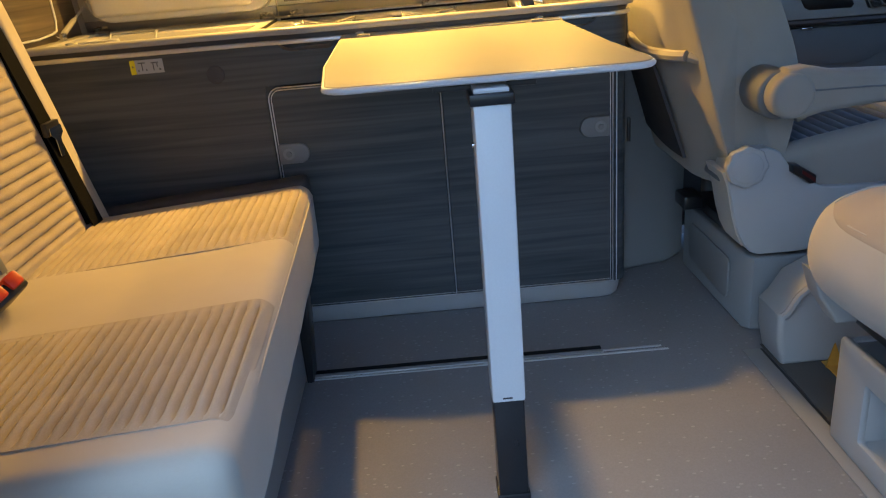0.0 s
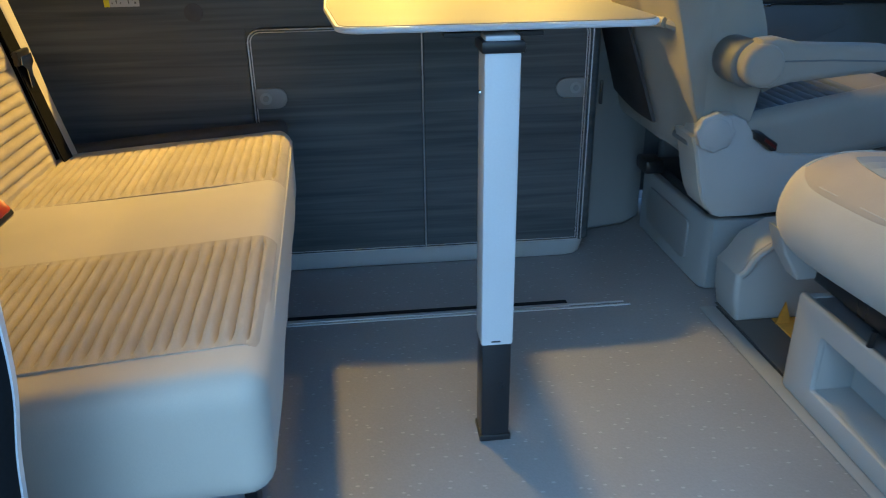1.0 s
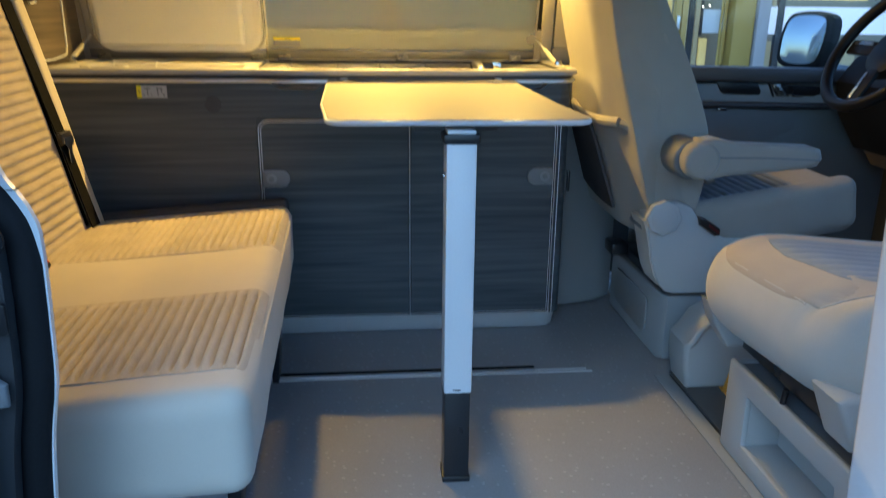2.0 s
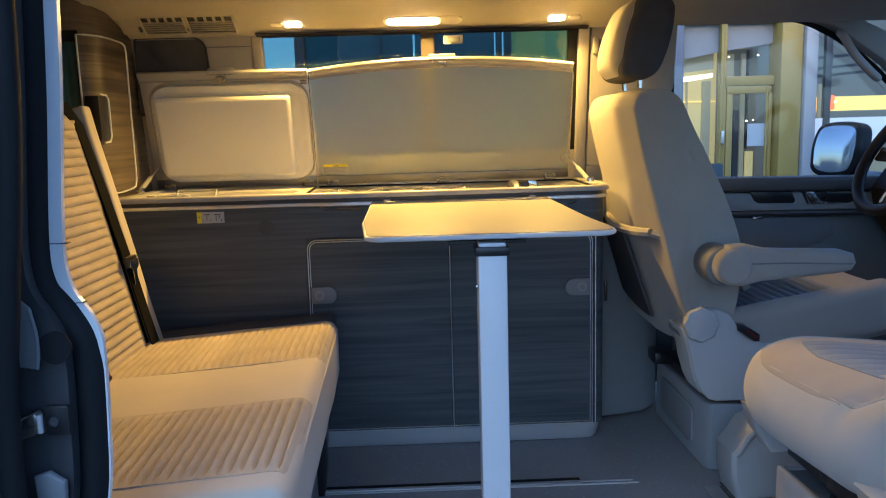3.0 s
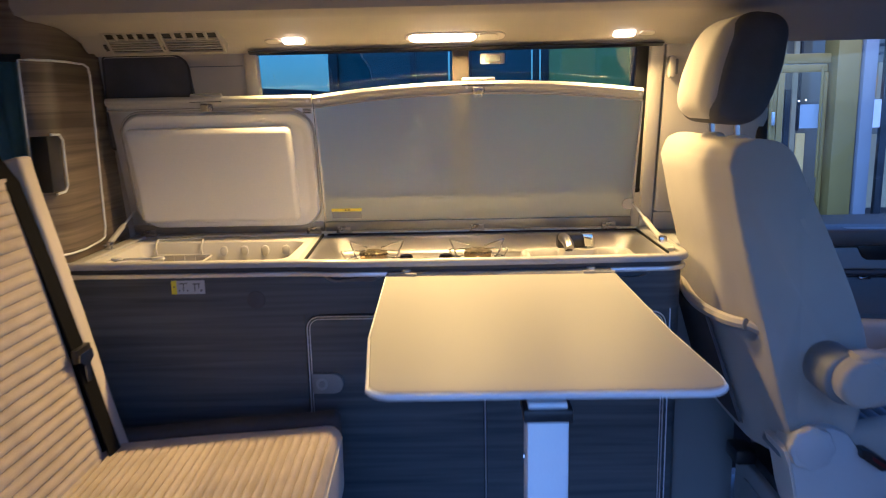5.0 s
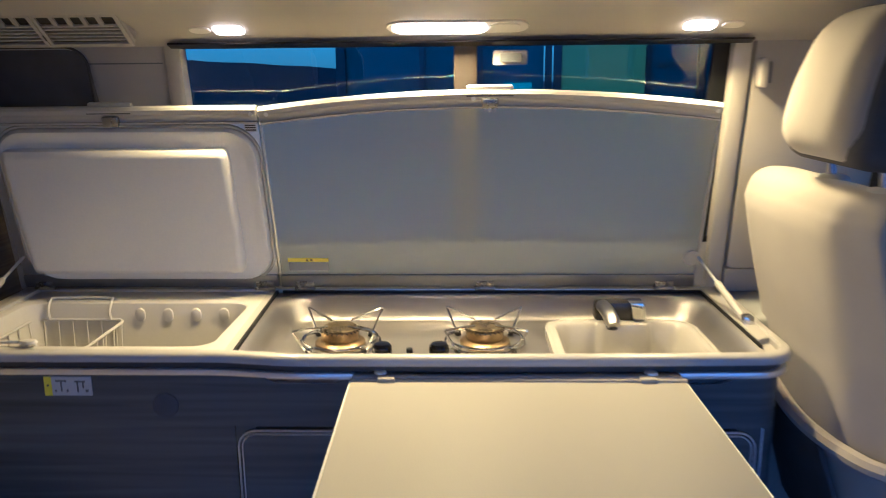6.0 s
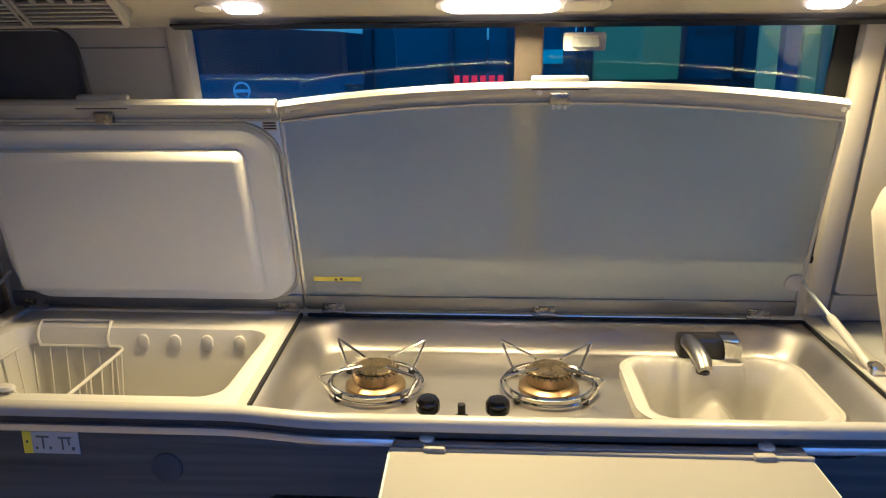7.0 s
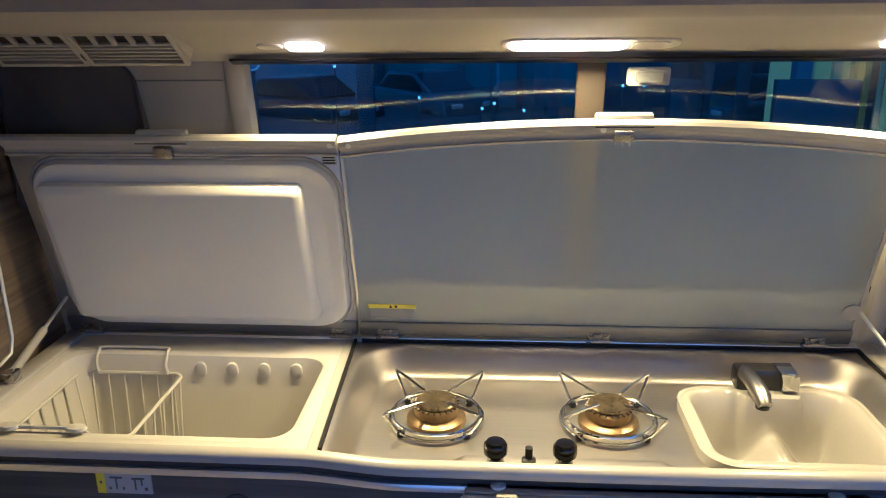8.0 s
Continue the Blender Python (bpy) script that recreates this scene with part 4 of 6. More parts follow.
part("lever", prism([(0.232, 0.784), (0.258, 0.784), (0.262, 0.778), (0.264, 0.752), (0.238, 0.752), (0.236, 0.770)], "xz", 0.980, 1.020, 0.003), M_CHROME, fa, "chrome lever")

# cool box with its basket
cb = thing("cool_box", (-0.70, 0.90, 0.50), "open white top-loading cool box in the worktop", "cool box")


def tub(x0, x1, y0, y1, z0, z1, r):
    """An open tub: rounded walls and floor, turned-out rim."""
    bm = bmesh.new()
    rows = []
    for q, z in ((-0.006, z1), (0.006, z1), (0.012, z1 - 0.004), (0.016, z1 - 0.02), (0.028, z0 + 0.04), (0.034, z0 + 0.012), (0.05, z0), (0.10, z0)):
        rows.append([bm.verts.new((u, v, z)) for u, v in round_rect(x0 + q, x1 - q, y0 + q, y1 - q, max(0.01, r - q * 0.3), 6)])
    n = len(rows[0])
    for a, b in zip(rows, rows[1:]):
        for i in range(n):
            bm.faces.new((a[i], a[(i + 1) % n], b[(i + 1) % n], b[i]))
    bm.faces.new(rows[-1])
    return bm


TX0, TX1, TY0, TY1 = -0.932, -0.474, 0.757, 1.030
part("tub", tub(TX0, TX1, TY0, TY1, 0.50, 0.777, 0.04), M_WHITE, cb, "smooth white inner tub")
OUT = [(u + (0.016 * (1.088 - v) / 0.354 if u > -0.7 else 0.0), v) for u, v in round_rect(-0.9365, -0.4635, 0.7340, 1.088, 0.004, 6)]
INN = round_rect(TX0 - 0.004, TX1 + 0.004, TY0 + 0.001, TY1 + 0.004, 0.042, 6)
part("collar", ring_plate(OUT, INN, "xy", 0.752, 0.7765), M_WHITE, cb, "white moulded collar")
for k in range(4):
    x = -0.702 + k * 0.0545
    part("boss", prism(round_rect(x - 0.010, x + 0.010, 0.738, 0.764, 0.0098), "xz", 1.0105, 1.018, 0.0018), M_WHITE, cb)

bk = thing("wire_basket", (-0.81, 0.90, 0.58), "white plastic-coated wire basket hung in the cool box", "basket")
BX0, BX1, BY0, BY1, BZ0, BZ1 = -0.912, -0.731, 0.806, 1.012, 0.585, 0.742


def wire(pts, r=0.0018, closed=False):
    return tube(pts, r, 6, closed)


def dent(x, y, z):
    """A flat oval clip."""
    bm = lathe([(0.0, -0.004), (0.009, -0.003), (0.013, 0.0), (0.011, 0.004), (0.0, 0.006)], (0, 0, 0), "z", 16)
    bmesh.ops.transform(bm, matrix=Matrix.Translation((x, y, z)) @ Matrix.Diagonal((1.2, 0.75, 1, 1)), verts=bm.verts)
    return bm


part("rim_wire", wire([(u, v, BZ1) for u, v in round_rect(BX0, BX1, BY0, BY1, 0.02)], 0.0028, True), M_WHITE, bk)
part("base_wire", wire([(u, v, BZ0) for u, v in round_rect(BX0 + 0.012, BX1 - 0.012, BY0 + 0.012, BY1 - 0.012, 0.015)], 0.0024, True), M_WHITE, bk)
for k in range(6):
    x = BX0 + 0.02 + k * (BX1 - BX0 - 0.04) / 5
    part("wire", wire([(x, BY0, BZ1), (x, BY0 + 0.011, BZ0), (x, BY1 - 0.011, BZ0), (x, BY1 - 0.002, BZ1 - 0.012), (x, BY1, BZ1)]), M_WHITE, bk)
for k in range(6):
    y = BY0 + 0.02 + k * (BY1 - BY0 - 0.04) / 5
    part("wire", wire([(BX0, y, BZ1), (BX0 + 0.011, y, BZ0), (BX1 - 0.011, y, BZ0), (BX1, y, BZ1)]), M_WHITE, bk)
part("hanger", wire(arc([(-0.880, BY1, BZ1), (-0.880, 1.008, 0.760), (-0.880, 1.022, 0.778), (-0.868, 1.030, 0.781), (-0.770, 1.030, 0.781), (-0.760, 1.022, 0.778), (-0.760, 1.008, 0.760), (-0.760, BY1, BZ1)], 4), 0.0028), M_WHITE, bk)
part("hanger", wire(arc([(-0.880, BY0, BZ1), (-0.880, 0.778, 0.766), (-0.878, 0.766, 0.782), (-0.86, 0.764, 0.7835), (-0.79, 0.764, 0.7835), (-0.772, 0.766, 0.782), (-0.770, 0.778, 0.766), (-0.770, BY0, BZ1)], 4), 0.0028), M_WHITE, bk)
for x in (-0.873, -0.777):
    part("clip", dent(x, 0.763, 0.783), M_WHITE, bk, "white plastic clip")

# lids, leaning in against the window
LID = Matrix(((1, 0, 0, 0), (0, -0.270, -0.963, 1.100), (0, 0.963, -0.270, 0.782), (0, 0, 0, 1)))


def on_lid(bm):
    """From lid metres (x along, y up the lid, z out of it) to the world."""
    bmesh.ops.transform(bm, matrix=LID, verts=bm.verts)
    return bm


def bow(x):
    q = (x + 0.027) / 0.42
    return 0.378 + 0.029 * (1 - q * q)


GX0, GX1 = -0.443, 0.380
N = 24
xs = [GX0 + (GX1 - GX0) * i / N for i in range(N + 1)]
pts = [(GX0 + 0.004, 0.030), (GX1 - 0.004, 0.030)] + [(x, bow(x) - 0.024) for x in reversed(xs)]
gl = part("lid", on_lid(prism(pts, "xy", 0.0, 0.005)), M_FROST, hob, "raised frosted grey glass lid")
gl.visible_shadow = False
RAIL = [(-0.032, 0.004), (-0.0315, 0.0100), (-0.028, 0.0108), (-0.027, 0.0074), (-0.024, 0.0066), (-0.020, 0.0074), (-0.014, 0.0110), (-0.0125, 0.0140), (-0.004, 0.0145), (0.0, 0.0110), (0.001, 0.002), (-0.002, -0.004), (-0.032, -0.004)]


def rail(profile, line):
    bm = bmesh.new()
    rows = [[bm.verts.new((x, s + q, n)) for q, n in profile] for x, s in line]
    k = len(profile)
    for a, b in zip(rows, rows[1:]):
        for j in range(k):
            bm.faces.new((a[j], a[(j + 1) % k], b[(j + 1) % k], b[j]))
    bm.faces.new(rows[0])
    bm.faces.new(rows[-1][::-1])
    return on_lid(bm)


part("top_rail", rail(RAIL, [(x, bow(x)) for x in xs]), M_RAIL, gl, "pale bowed front rail")
part("hinge_rail", on_lid(box(GX0, GX1, 0.006, 0.034, -0.004, 0.010, 0.003)), M_HRAIL, gl, "aluminium hinge rail")
part("end_strip", on_lid(box(GX1 - 0.004, GX1 + 0.003, 0.03, 0.35, -0.003, 0.008, 0.002)), M_RIM, gl)
part("end_strip", on_lid(box(GX0 - 0.001, GX0 + 0.004, 0.03, 0.345, -0.003, 0.007, 0.001)), M_ALU, gl)
part("latch_slot", on_lid(box(-0.070, 0.012, 0.3985, 0.4003, 0.0125, 0.0148, 0.0)), M_INK, gl)
part("latch", on_lid(box(-0.043, -0.014, 0.377, 0.395, 0.008, 0.019, 0.002)), M_FITTING, gl, "metal lid latch")
for q in (-0.040, -0.031, -0.022):
    part("latch_tooth", on_lid(box(q, q + 0.004, 0.371, 0.379, 0.012, 0.019, 0.001)), M_ALU, gl)
part("pull_tab", on_lid(prism(round_rect(-0.070, 0.012, 0.402, 0.4150, 0.004), "xy", -0.004, 0.006, 0.002)), M_RIM, gl, "white pull tab")
for x in (-0.428, 0.372, -0.058):
    part("screw", on_lid(lathe([(0.0, 0.0), (0.0045, 0.0), (0.004, 0.002), (0.0, 0.0022)], (x, bow(x) - 0.012, 0.0125), "z", 12)), M_ALU, gl)
part("strut_pad", on_lid(lathe([(0.0, 0.0), (0.0165, 0.0), (0.016, 0.003), (0.0, 0.004)], (0.368, 0.070, 0.005), "z", 22)), M_RIM, gl, "white round strut pad")
part("warning_label", on_lid(box(-0.424, -0.343, 0.063, 0.071, 0.0052, 0.0062, 0.0)), M_YELLOW, gl, "yellow warning strip")
part("label_mark", on_lid(prism([(-0.389, 0.0645), (-0.383, 0.0645), (-0.386, 0.0698)], "xy", 0.0062, 0.0068)), M_INK, gl)
part("label_mark", on_lid(box(-0.379, -0.375, 0.0650, 0.0692, 0.0062, 0.0068, 0.0)), M_INK, gl)
part("label_text_area", on_lid(box(-0.423, -0.344, 0.043, 0.062, 0.0052, 0.0058, 0.0)), M_PILLAR, gl, "grey printed label")

FX0, FX1 = -0.966, -0.447
fl = part("lid", on_lid(box(FX0, FX1, 0.030, 0.360, -0.006, 0.004, 0.002)), M_ALU, cb, "raised grey lid panel")
part("top_rail", rail(RAIL, [(FX0, 0.3815), (FX1, 0.3815)]), M_RAIL, fl)
part("hinge_rail", on_lid(box(FX0, FX1, 0.006, 0.034, -0.004, 0.010, 0.003)), M_HRAIL, fl)


def liner(levels):
    bm = bmesh.new()
    rows = [[bm.verts.new((u, v, n)) for u, v in round_rect(x0, x1, s0, s1, r, 8)] for x0, x1, s0, s1, r, n in levels]
    k = len(rows[0])
    for a, b in zip(rows, rows[1:]):
        for i in range(k):
            bm.faces.new((a[i], a[(i + 1) % k], b[(i + 1) % k], b[i]))
    bm.faces.new(rows[0])
    bm.faces.new(rows[-1])
    return on_lid(bm)


LX0, LX1, LS0, LS1 = -0.9400, -0.4530, 0.0265, 0.3420
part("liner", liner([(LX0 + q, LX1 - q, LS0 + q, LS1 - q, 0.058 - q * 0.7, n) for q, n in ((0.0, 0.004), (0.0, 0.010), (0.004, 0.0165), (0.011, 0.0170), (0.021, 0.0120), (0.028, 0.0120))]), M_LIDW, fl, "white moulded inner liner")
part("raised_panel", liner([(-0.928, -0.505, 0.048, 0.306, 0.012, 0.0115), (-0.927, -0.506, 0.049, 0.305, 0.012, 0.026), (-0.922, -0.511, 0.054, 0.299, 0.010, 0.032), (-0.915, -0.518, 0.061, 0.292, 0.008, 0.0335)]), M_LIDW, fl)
part("lid_gasket", on_lid(tube([(u, v, 0.006) for u, v in round_rect(-0.944, -0.449, 0.0235, 0.346, 0.061, 8)], 0.0035, 6, closed=True)), M_GREYPL, fl)
part("latch", on_lid(box(-0.726, -0.697, 0.348, 0.366, 0.006, 0.018, 0.002)), M_FITTING, fl, "metal lid latch")
part("latch_slot", on_lid(box(-0.752, -0.672, 0.3712, 0.3728, 0.0115, 0.0146, 0.0)), M_INK, fl)
part("pull_tab", on_lid(prism(round_rect(-0.752, -0.672, 0.3775, 0.3890, 0.004), "xy", -0.004, 0.006, 0.002)), M_RIM, fl)
part("screw", on_lid(lathe([(0.0, 0.0), (0.0045, 0.0), (0.004, 0.002), (0.0, 0.0022)], (-0.456, 0.3690, 0.0125), "z", 12)), M_ALU, fl)
part("printed_label", on_lid(box(-0.473, -0.450, 0.333, 0.349, 0.0042, 0.0050, 0.0)), M_PLINTH, fl)
for k in range(3):
    part("label_mark", on_lid(box(-0.471, -0.452, 0.3355 + k * 0.0045, 0.3378 + k * 0.0045, 0.0050, 0.0055, 0.0)), M_INK, fl)


def hinge(x):
    h = thing("lid_hinge", (x, 1.09, 0.78), "small shiny metal lid hinge", "hinge", "lid hinges")
    part("leaf", on_lid(box(x - 0.018, x + 0.018, 0.008, 0.020, 0.009, 0.0125, 0.001)), M_FITTING, h)
    part("knuckle", on_lid(tube([(x - 0.020, 0.006, 0.013), (x + 0.020, 0.006, 0.013)], 0.0042, 10)), M_FITTING, h)
    for q in (-0.012, 0.012):
        part("tooth", on_lid(box(x + q - 0.004, x + q + 0.004, 0.010, 0.018, 0.012, 0.016, 0.001)), M_FITTING, h)


for x in (-0.394, -0.034, 0.320, -0.475, -0.925):
    hinge(x)


def gas_strut(a, b):
    a, b = Vector(a), Vector(b)
    s = thing("gas_strut", b, "white gas strut holding the lid open", "gas strut", "lid struts")
    mid = a.lerp(b, 0.42)
    part("rod", tube([a, mid], 0.0030, 8), M_ALU, s)
    part("sleeve", tube([mid, mid.lerp(b, 0.05), mid.lerp(b, 0.95), b], [0.0045, 0.0066, 0.0066, 0.0055], 12), M_RIM, s, "white sleeve")
    part("end_fitting", box(b.x - 0.006, b.x + 0.012, b.y - 0.012, b.y + 0.010, b.z - 0.012, b.z + 0.010, 0.003), M_CHROME, s)


gas_strut((0.380, 1.072, 0.850), (0.404, 0.872, 0.786))
gas_strut((-0.955, 1.075, 0.852), (-0.953, 0.895, 0.792))

# ---- table ----
tb = thing("folding_table", (0.02, 0.35, 0.0), "pale grey laminate table on one square leg, hooked to the kitchen", "table")
TOP = 0.750
OUTL = [(-0.246, 0.690), (-0.234, 0.257), (-0.215, 0.062)] + [(-0.176 - 0.038 * math.cos(a), 0.040 - 0.038 * math.sin(a)) for a in (0.35, 0.7, 1.05, 1.4)]
OUTL += [(0.234 + 0.034 * math.sin(a), 0.038 - 0.038 * math.cos(a)) for a in (0.15, 0.5, 0.85, 1.2)] + [(0.269, 0.055), (0.258, 0.257), (0.255, 0.690)]
part("tabletop", prism(OUTL, "xy", TOP - 0.0115, TOP, 0.002, 3), M_TABLE, tb)
part("edge_band", tube([(u, v, TOP - 0.0060) for u, v in OUTL], 0.0050, 8, closed=True), M_ALUP, tb, "pale rounded edge band")
part("hook_rail", prism(round_rect(-0.244, 0.250, 0.690, 0.716, (0.003, 0.003, 0.014, 0.014)), "xy", 0.738, 0.757, 0.003), M_TABLE, tb, "pale hook-on rail")
part("hinge_rod", tube([(-0.246, 0.688, 0.750), (0.256, 0.688, 0.750)], 0.0042, 10), M_TABLE, tb)
part("hinge_sleeve", box(-0.205, -0.178, 0.681, 0.693, 0.745, 0.7565, 0.003), M_TABLE, tb)
part("hinge_sleeve", box(0.186, 0.212, 0.681, 0.693, 0.745, 0.7565, 0.003), M_TABLE, tb)
for x in (-0.202, 0.206):
    part("button", lathe([(0.0, 0.0), (0.010, 0.0), (0.0095, 0.003), (0.006, 0.0042), (0.0, 0.0045)], (x, 0.703, 0.7568), "z", 18), M_ALUP, tb)
lg = part("leg", box(0.000, 0.056, 0.004, 0.060, 0.205, 0.716, 0.004, 2), M_ALUP, tb, "pale aluminium square tube")
part("leg_foot", box(0.002, 0.054, 0.006, 0.058, 0.012, 0.207, 0.003, 2), M_BLACK, tb, "black inner tube")
part("foot_pad", box(-0.001, 0.057, 0.003, 0.061, 0.0005, 0.014, 0.003, 2), M_BLACK, tb)
part("leg_collar", box(-0.005, 0.061, -0.002, 0.066, 0.706, 0.7235, 0.003, 2), M_BLACK, tb, "black collar")
part("leg_head", box(0.002, 0.054, 0.006, 0.075, 0.722, 0.7305, 0.002), M_ALUP, tb)
part("bracket", box(-0.055, 0.10, 0.05, 0.12, 0.722, 0.7302, 0.002), M_DARKPL, tb)
for x, s in ((0.0, -1), (0.056, 1)):
    part("bolt", lathe([(0.0, 0.0), (0.0045, 0.0), (0.004, 0.003 * s), (0.0, 0.0034 * s)], (x, 0.036, 0.642), "x", 12), M_CHROME, lg)
part("leg_label", box(0.018, 0.034, 0.0030, 0.0042, 0.212, 0.2145, 0.0), M_INK, lg)

# ---- rear bench ----
bn = thing("rear_bench", (-0.6, 0.08, 0.0), "beige two-seat rear bench with quilted taupe panels", "bench")
BY0, BY1, BXF, BXB, BT = -0.425, 0.605, -0.308, -0.93, 0.452


def dense_block(x0, x1, y0, y1, z0, z1, r, n=(14, 20, 10)):
    """A padded block with evenly rounded edges and slight unevenness."""
    bm = bmesh.new()
    c = Vector(((x0 + x1) / 2, (y0 + y1) / 2, (z0 + z1) / 2))
    h = Vector(((x1 - x0) / 2, (y1 - y0) / 2, (z1 - z0) / 2))

    def axis_steps(i):
        inner = [-h[i] + r + (2 * h[i] - 2 * r) * k / n[i] for k in range(n[i] + 1)]
        rim = [r * (1 - math.cos(math.pi / 2 * k / 5)) for k in range(5)]
        return [-h[i] + q for q in rim] + inner + [h[i] - q for q in reversed(rim)]
    st_ = [axis_steps(i) for i in range(3)]
    made = {}

    def vert(p):
        key = tuple(round(q, 5) for q in p)
        if key not in made:
            d = Vector(p)
            k = Vector([max(-(h[i] - r), min(h[i] - r, d[i])) for i in range(3)])
            off = d - k
            if off.length > 1e-9:
                off = off.normalized() * r
            w = c + k + off
            w += 0.0025 * Vector((noise.noise(w * 6), noise.noise(w * 6 + Vector((9, 0, 0))), noise.noise(w * 6 + Vector((0, 9, 0)))))
            made[key] = bm.verts.new(w)
        return made[key]
    for i in range(3):
        j, k = (i + 1) % 3, (i + 2) % 3
        for s in (-h[i], h[i]):
            for a, b in zip(st_[j], st_[j][1:]):
                for e, f in zip(st_[k], st_[k][1:]):
                    ps = []
                    for q, w in ((a, e), (b, e), (b, f), (a, f)):
                        p = [0, 0, 0]
                        p[i], p[j], p[k] = s, q, w
                        ps.append(vert(p))
                    if len(set(ps)) == 4:
                        bm.faces.new(ps)
    return bm


def settle(bm):
    """The bench drops towards its back and stands slightly askew."""
    for v in bm.verts:
        k = v.co.z / BT
        v.co.z -= 0.080 * max(0.0, -0.33 - v.co.x) * k
        v.co.x -= 0.036 * (v.co.y + 0.34)
    return bm


PANELS = ((0.228, 0.316), (-0.352, 0.319))


def under_panel(p):
    return p.z > BT - 0.02 and -0.880 < p.x < BXF - 0.018 and any(y + 0.0105 < p.y < y + w - 0.0105 for y, w in PANELS)


def drape(bm):
    """Bends a seat panel down over the rounded front edge."""
    for v in bm.verts:
        d = max(0.0, v.co.x - (BXF - 0.034))
        v.co.z -= 0.034 - math.sqrt(max(0.0, 0.034 ** 2 - d * d))
    return bm


part("cushion", settle(hollow(dense_block(BXB, BXF, BY0, BY1, 0.282, BT, 0.034, (46, 150, 10)), under_panel)), M_BEIGE, bn, "plain beige cushion")
QUILT = ((-0.888, 0.228, BT), (1, 0, 0), (0, 1, 0), (0, 0, 1), 0.576, 0.316, 31, 0.018, 1.0)
qp = part("pleated_panel", settle(drape(pleats(*QUILT))), M_PLEAT, bn, "quilted taupe panel")
part("stitching", settle(drape(stitches(*QUILT))), M_THREAD, qp, "seam threads, dark to deepen the valley shade")
QUILT = ((-0.888, -0.352, BT), (1, 0, 0), (0, 1, 0), (0, 0, 1), 0.576, 0.319, 31, 0.018, 5.0)
qp = part("pleated_panel", settle(drape(pleats(*QUILT))), M_PLEAT, bn, "quilted taupe panel")
part("stitching", settle(drape(stitches(*QUILT))), M_THREAD, qp, "seam threads, dark to deepen the valley shade")
part("front_piping", settle(tube(arc([(-0.3095, -0.395, 0.424), (-0.309, -0.1, 0.426), (-0.309, 0.3, 0.426), (-0.3095, 0.575, 0.424)], 6), 0.0022, 6)), M_BEIGE, bn)
part("side_cover", settle(dense_block(BXB, BXF - 0.012, 0.607, 0.668, 0.25, 0.456, 0.018, (10, 3, 6))), M_CHAR, bn, "dark side cover")
part("base", box(-0.95, -0.402, -0.40, 0.60, 0.006, 0.290, 0.008), M_PILLAR, bn, "grey bench base")
part("foot", prism([(-0.402, 0.29), (-0.372, 0.29), (-0.374, 0.15), (-0.386, 0.0), (-0.402, 0.0)], "xz", -0.155, -0.095, 0.004), M_BLACK, bn, "black runner foot")
part("foot", prism([(-0.402, 0.29), (-0.372, 0.29), (-0.374, 0.15), (-0.386, 0.0), (-0.402, 0.0)], "xz", 0.47, 0.53, 0.004), M_BLACK, bn, "black runner foot")
part("lock_hole", lathe([(0.0, 0.0), (0.006, 0.0), (0.006, -0.002), (0.0, -0.002)], (-0.655, -0.3995, 0.20), "y", 12), M_BLACK, bn)

# backrest, built upright and tipped back
BACK = Matrix.Translation((-0.835, 0, 0.425)) @ Matrix.Rotation(radians(-12.5), 4, "Y")


def tipped(bm):
    bmesh.ops.transform(bm, matrix=BACK, verts=bm.verts)
    return bm


br = part("backrest", tipped(hollow(dense_block(-0.125, 0.0, BY0, 0.545, -0.04, 0.612, 0.04, (6, 140, 60)), lambda p: p.x > -0.012 and 0.001 < p.z < 0.575 and (0.2005 < p.y < 0.5045 or -0.3195 < p.y < -0.0555))), M_BEIGE, bn, "beige backrest")
QUILT = ((0.001, 0.190, -0.010), (0, 0, 1), (0, 1, 0), (1, 0, 0), 0.595, 0.325, 26, 0.0125, 11.0)
part("pleated_panel", tipped(pleats(*QUILT)), M_PLEAT, br, "quilted taupe panel")
part("stitching", tipped(stitches(*QUILT)), M_THREAD, br, "seam threads, dark to deepen the valley shade")
QUILT = ((0.001, -0.330, -0.010), (0, 0, 1), (0, 1, 0), (1, 0, 0), 0.595, 0.285, 26, 0.0125, 17.0)
part("pleated_panel", tipped(pleats(*QUILT)), M_PLEAT, br, "quilted taupe panel")
part("stitching", tipped(stitches(*QUILT)), M_THREAD, br, "seam threads, dark to deepen the valley shade")
part("side_wing", tipped(dense_block(-0.14, 0.013, 0.563, 0.612, -0.05, 0.622, 0.010, (5, 3, 14))), M_BEIGE, br)
part("hinge_cover", tipped(dense_block(-0.12, -0.030, 0.613, 0.630, -0.04, 0.12, 0.008, (5, 2, 6))), M_MIDPL, br, "grey hinge cover")
part("side_gusset", tipped(box(-0.10, -0.006, 0.538, 0.556, -0.03, 0.605, 0.004)), M_STRAP, br)
part("label_tab", tipped(box(0.001, 0.006, 0.172, 0.190, 0.025, 0.055, 0.001)), M_MIDPL, br)
for hy in (0.345, -0.19):
    hr = part("headrest", tipped(dense_block(-0.115, -0.002, hy - 0.135, hy + 0.145, 0.645, 0.870, 0.048, (4, 8, 5))), M_BEIGE, bn, "beige padded headrest")
    for q in (-0.055, 0.055):
        part("post", tipped(tube([(-0.062, hy + q, 0.605), (-0.062, hy + q, 0.68)], 0.006, 10)), M_CHROME, hr)

sb = thing("seat_belt", (-0.86, 0.53, 0.45), "black lap belt with metal tongue hanging on the bench back", "seat belt")


def strap(line, w, t=0.0025):
    """Webbing along a line; its width lies across the line, mostly along y."""
    bm = bmesh.new()
    rows = []
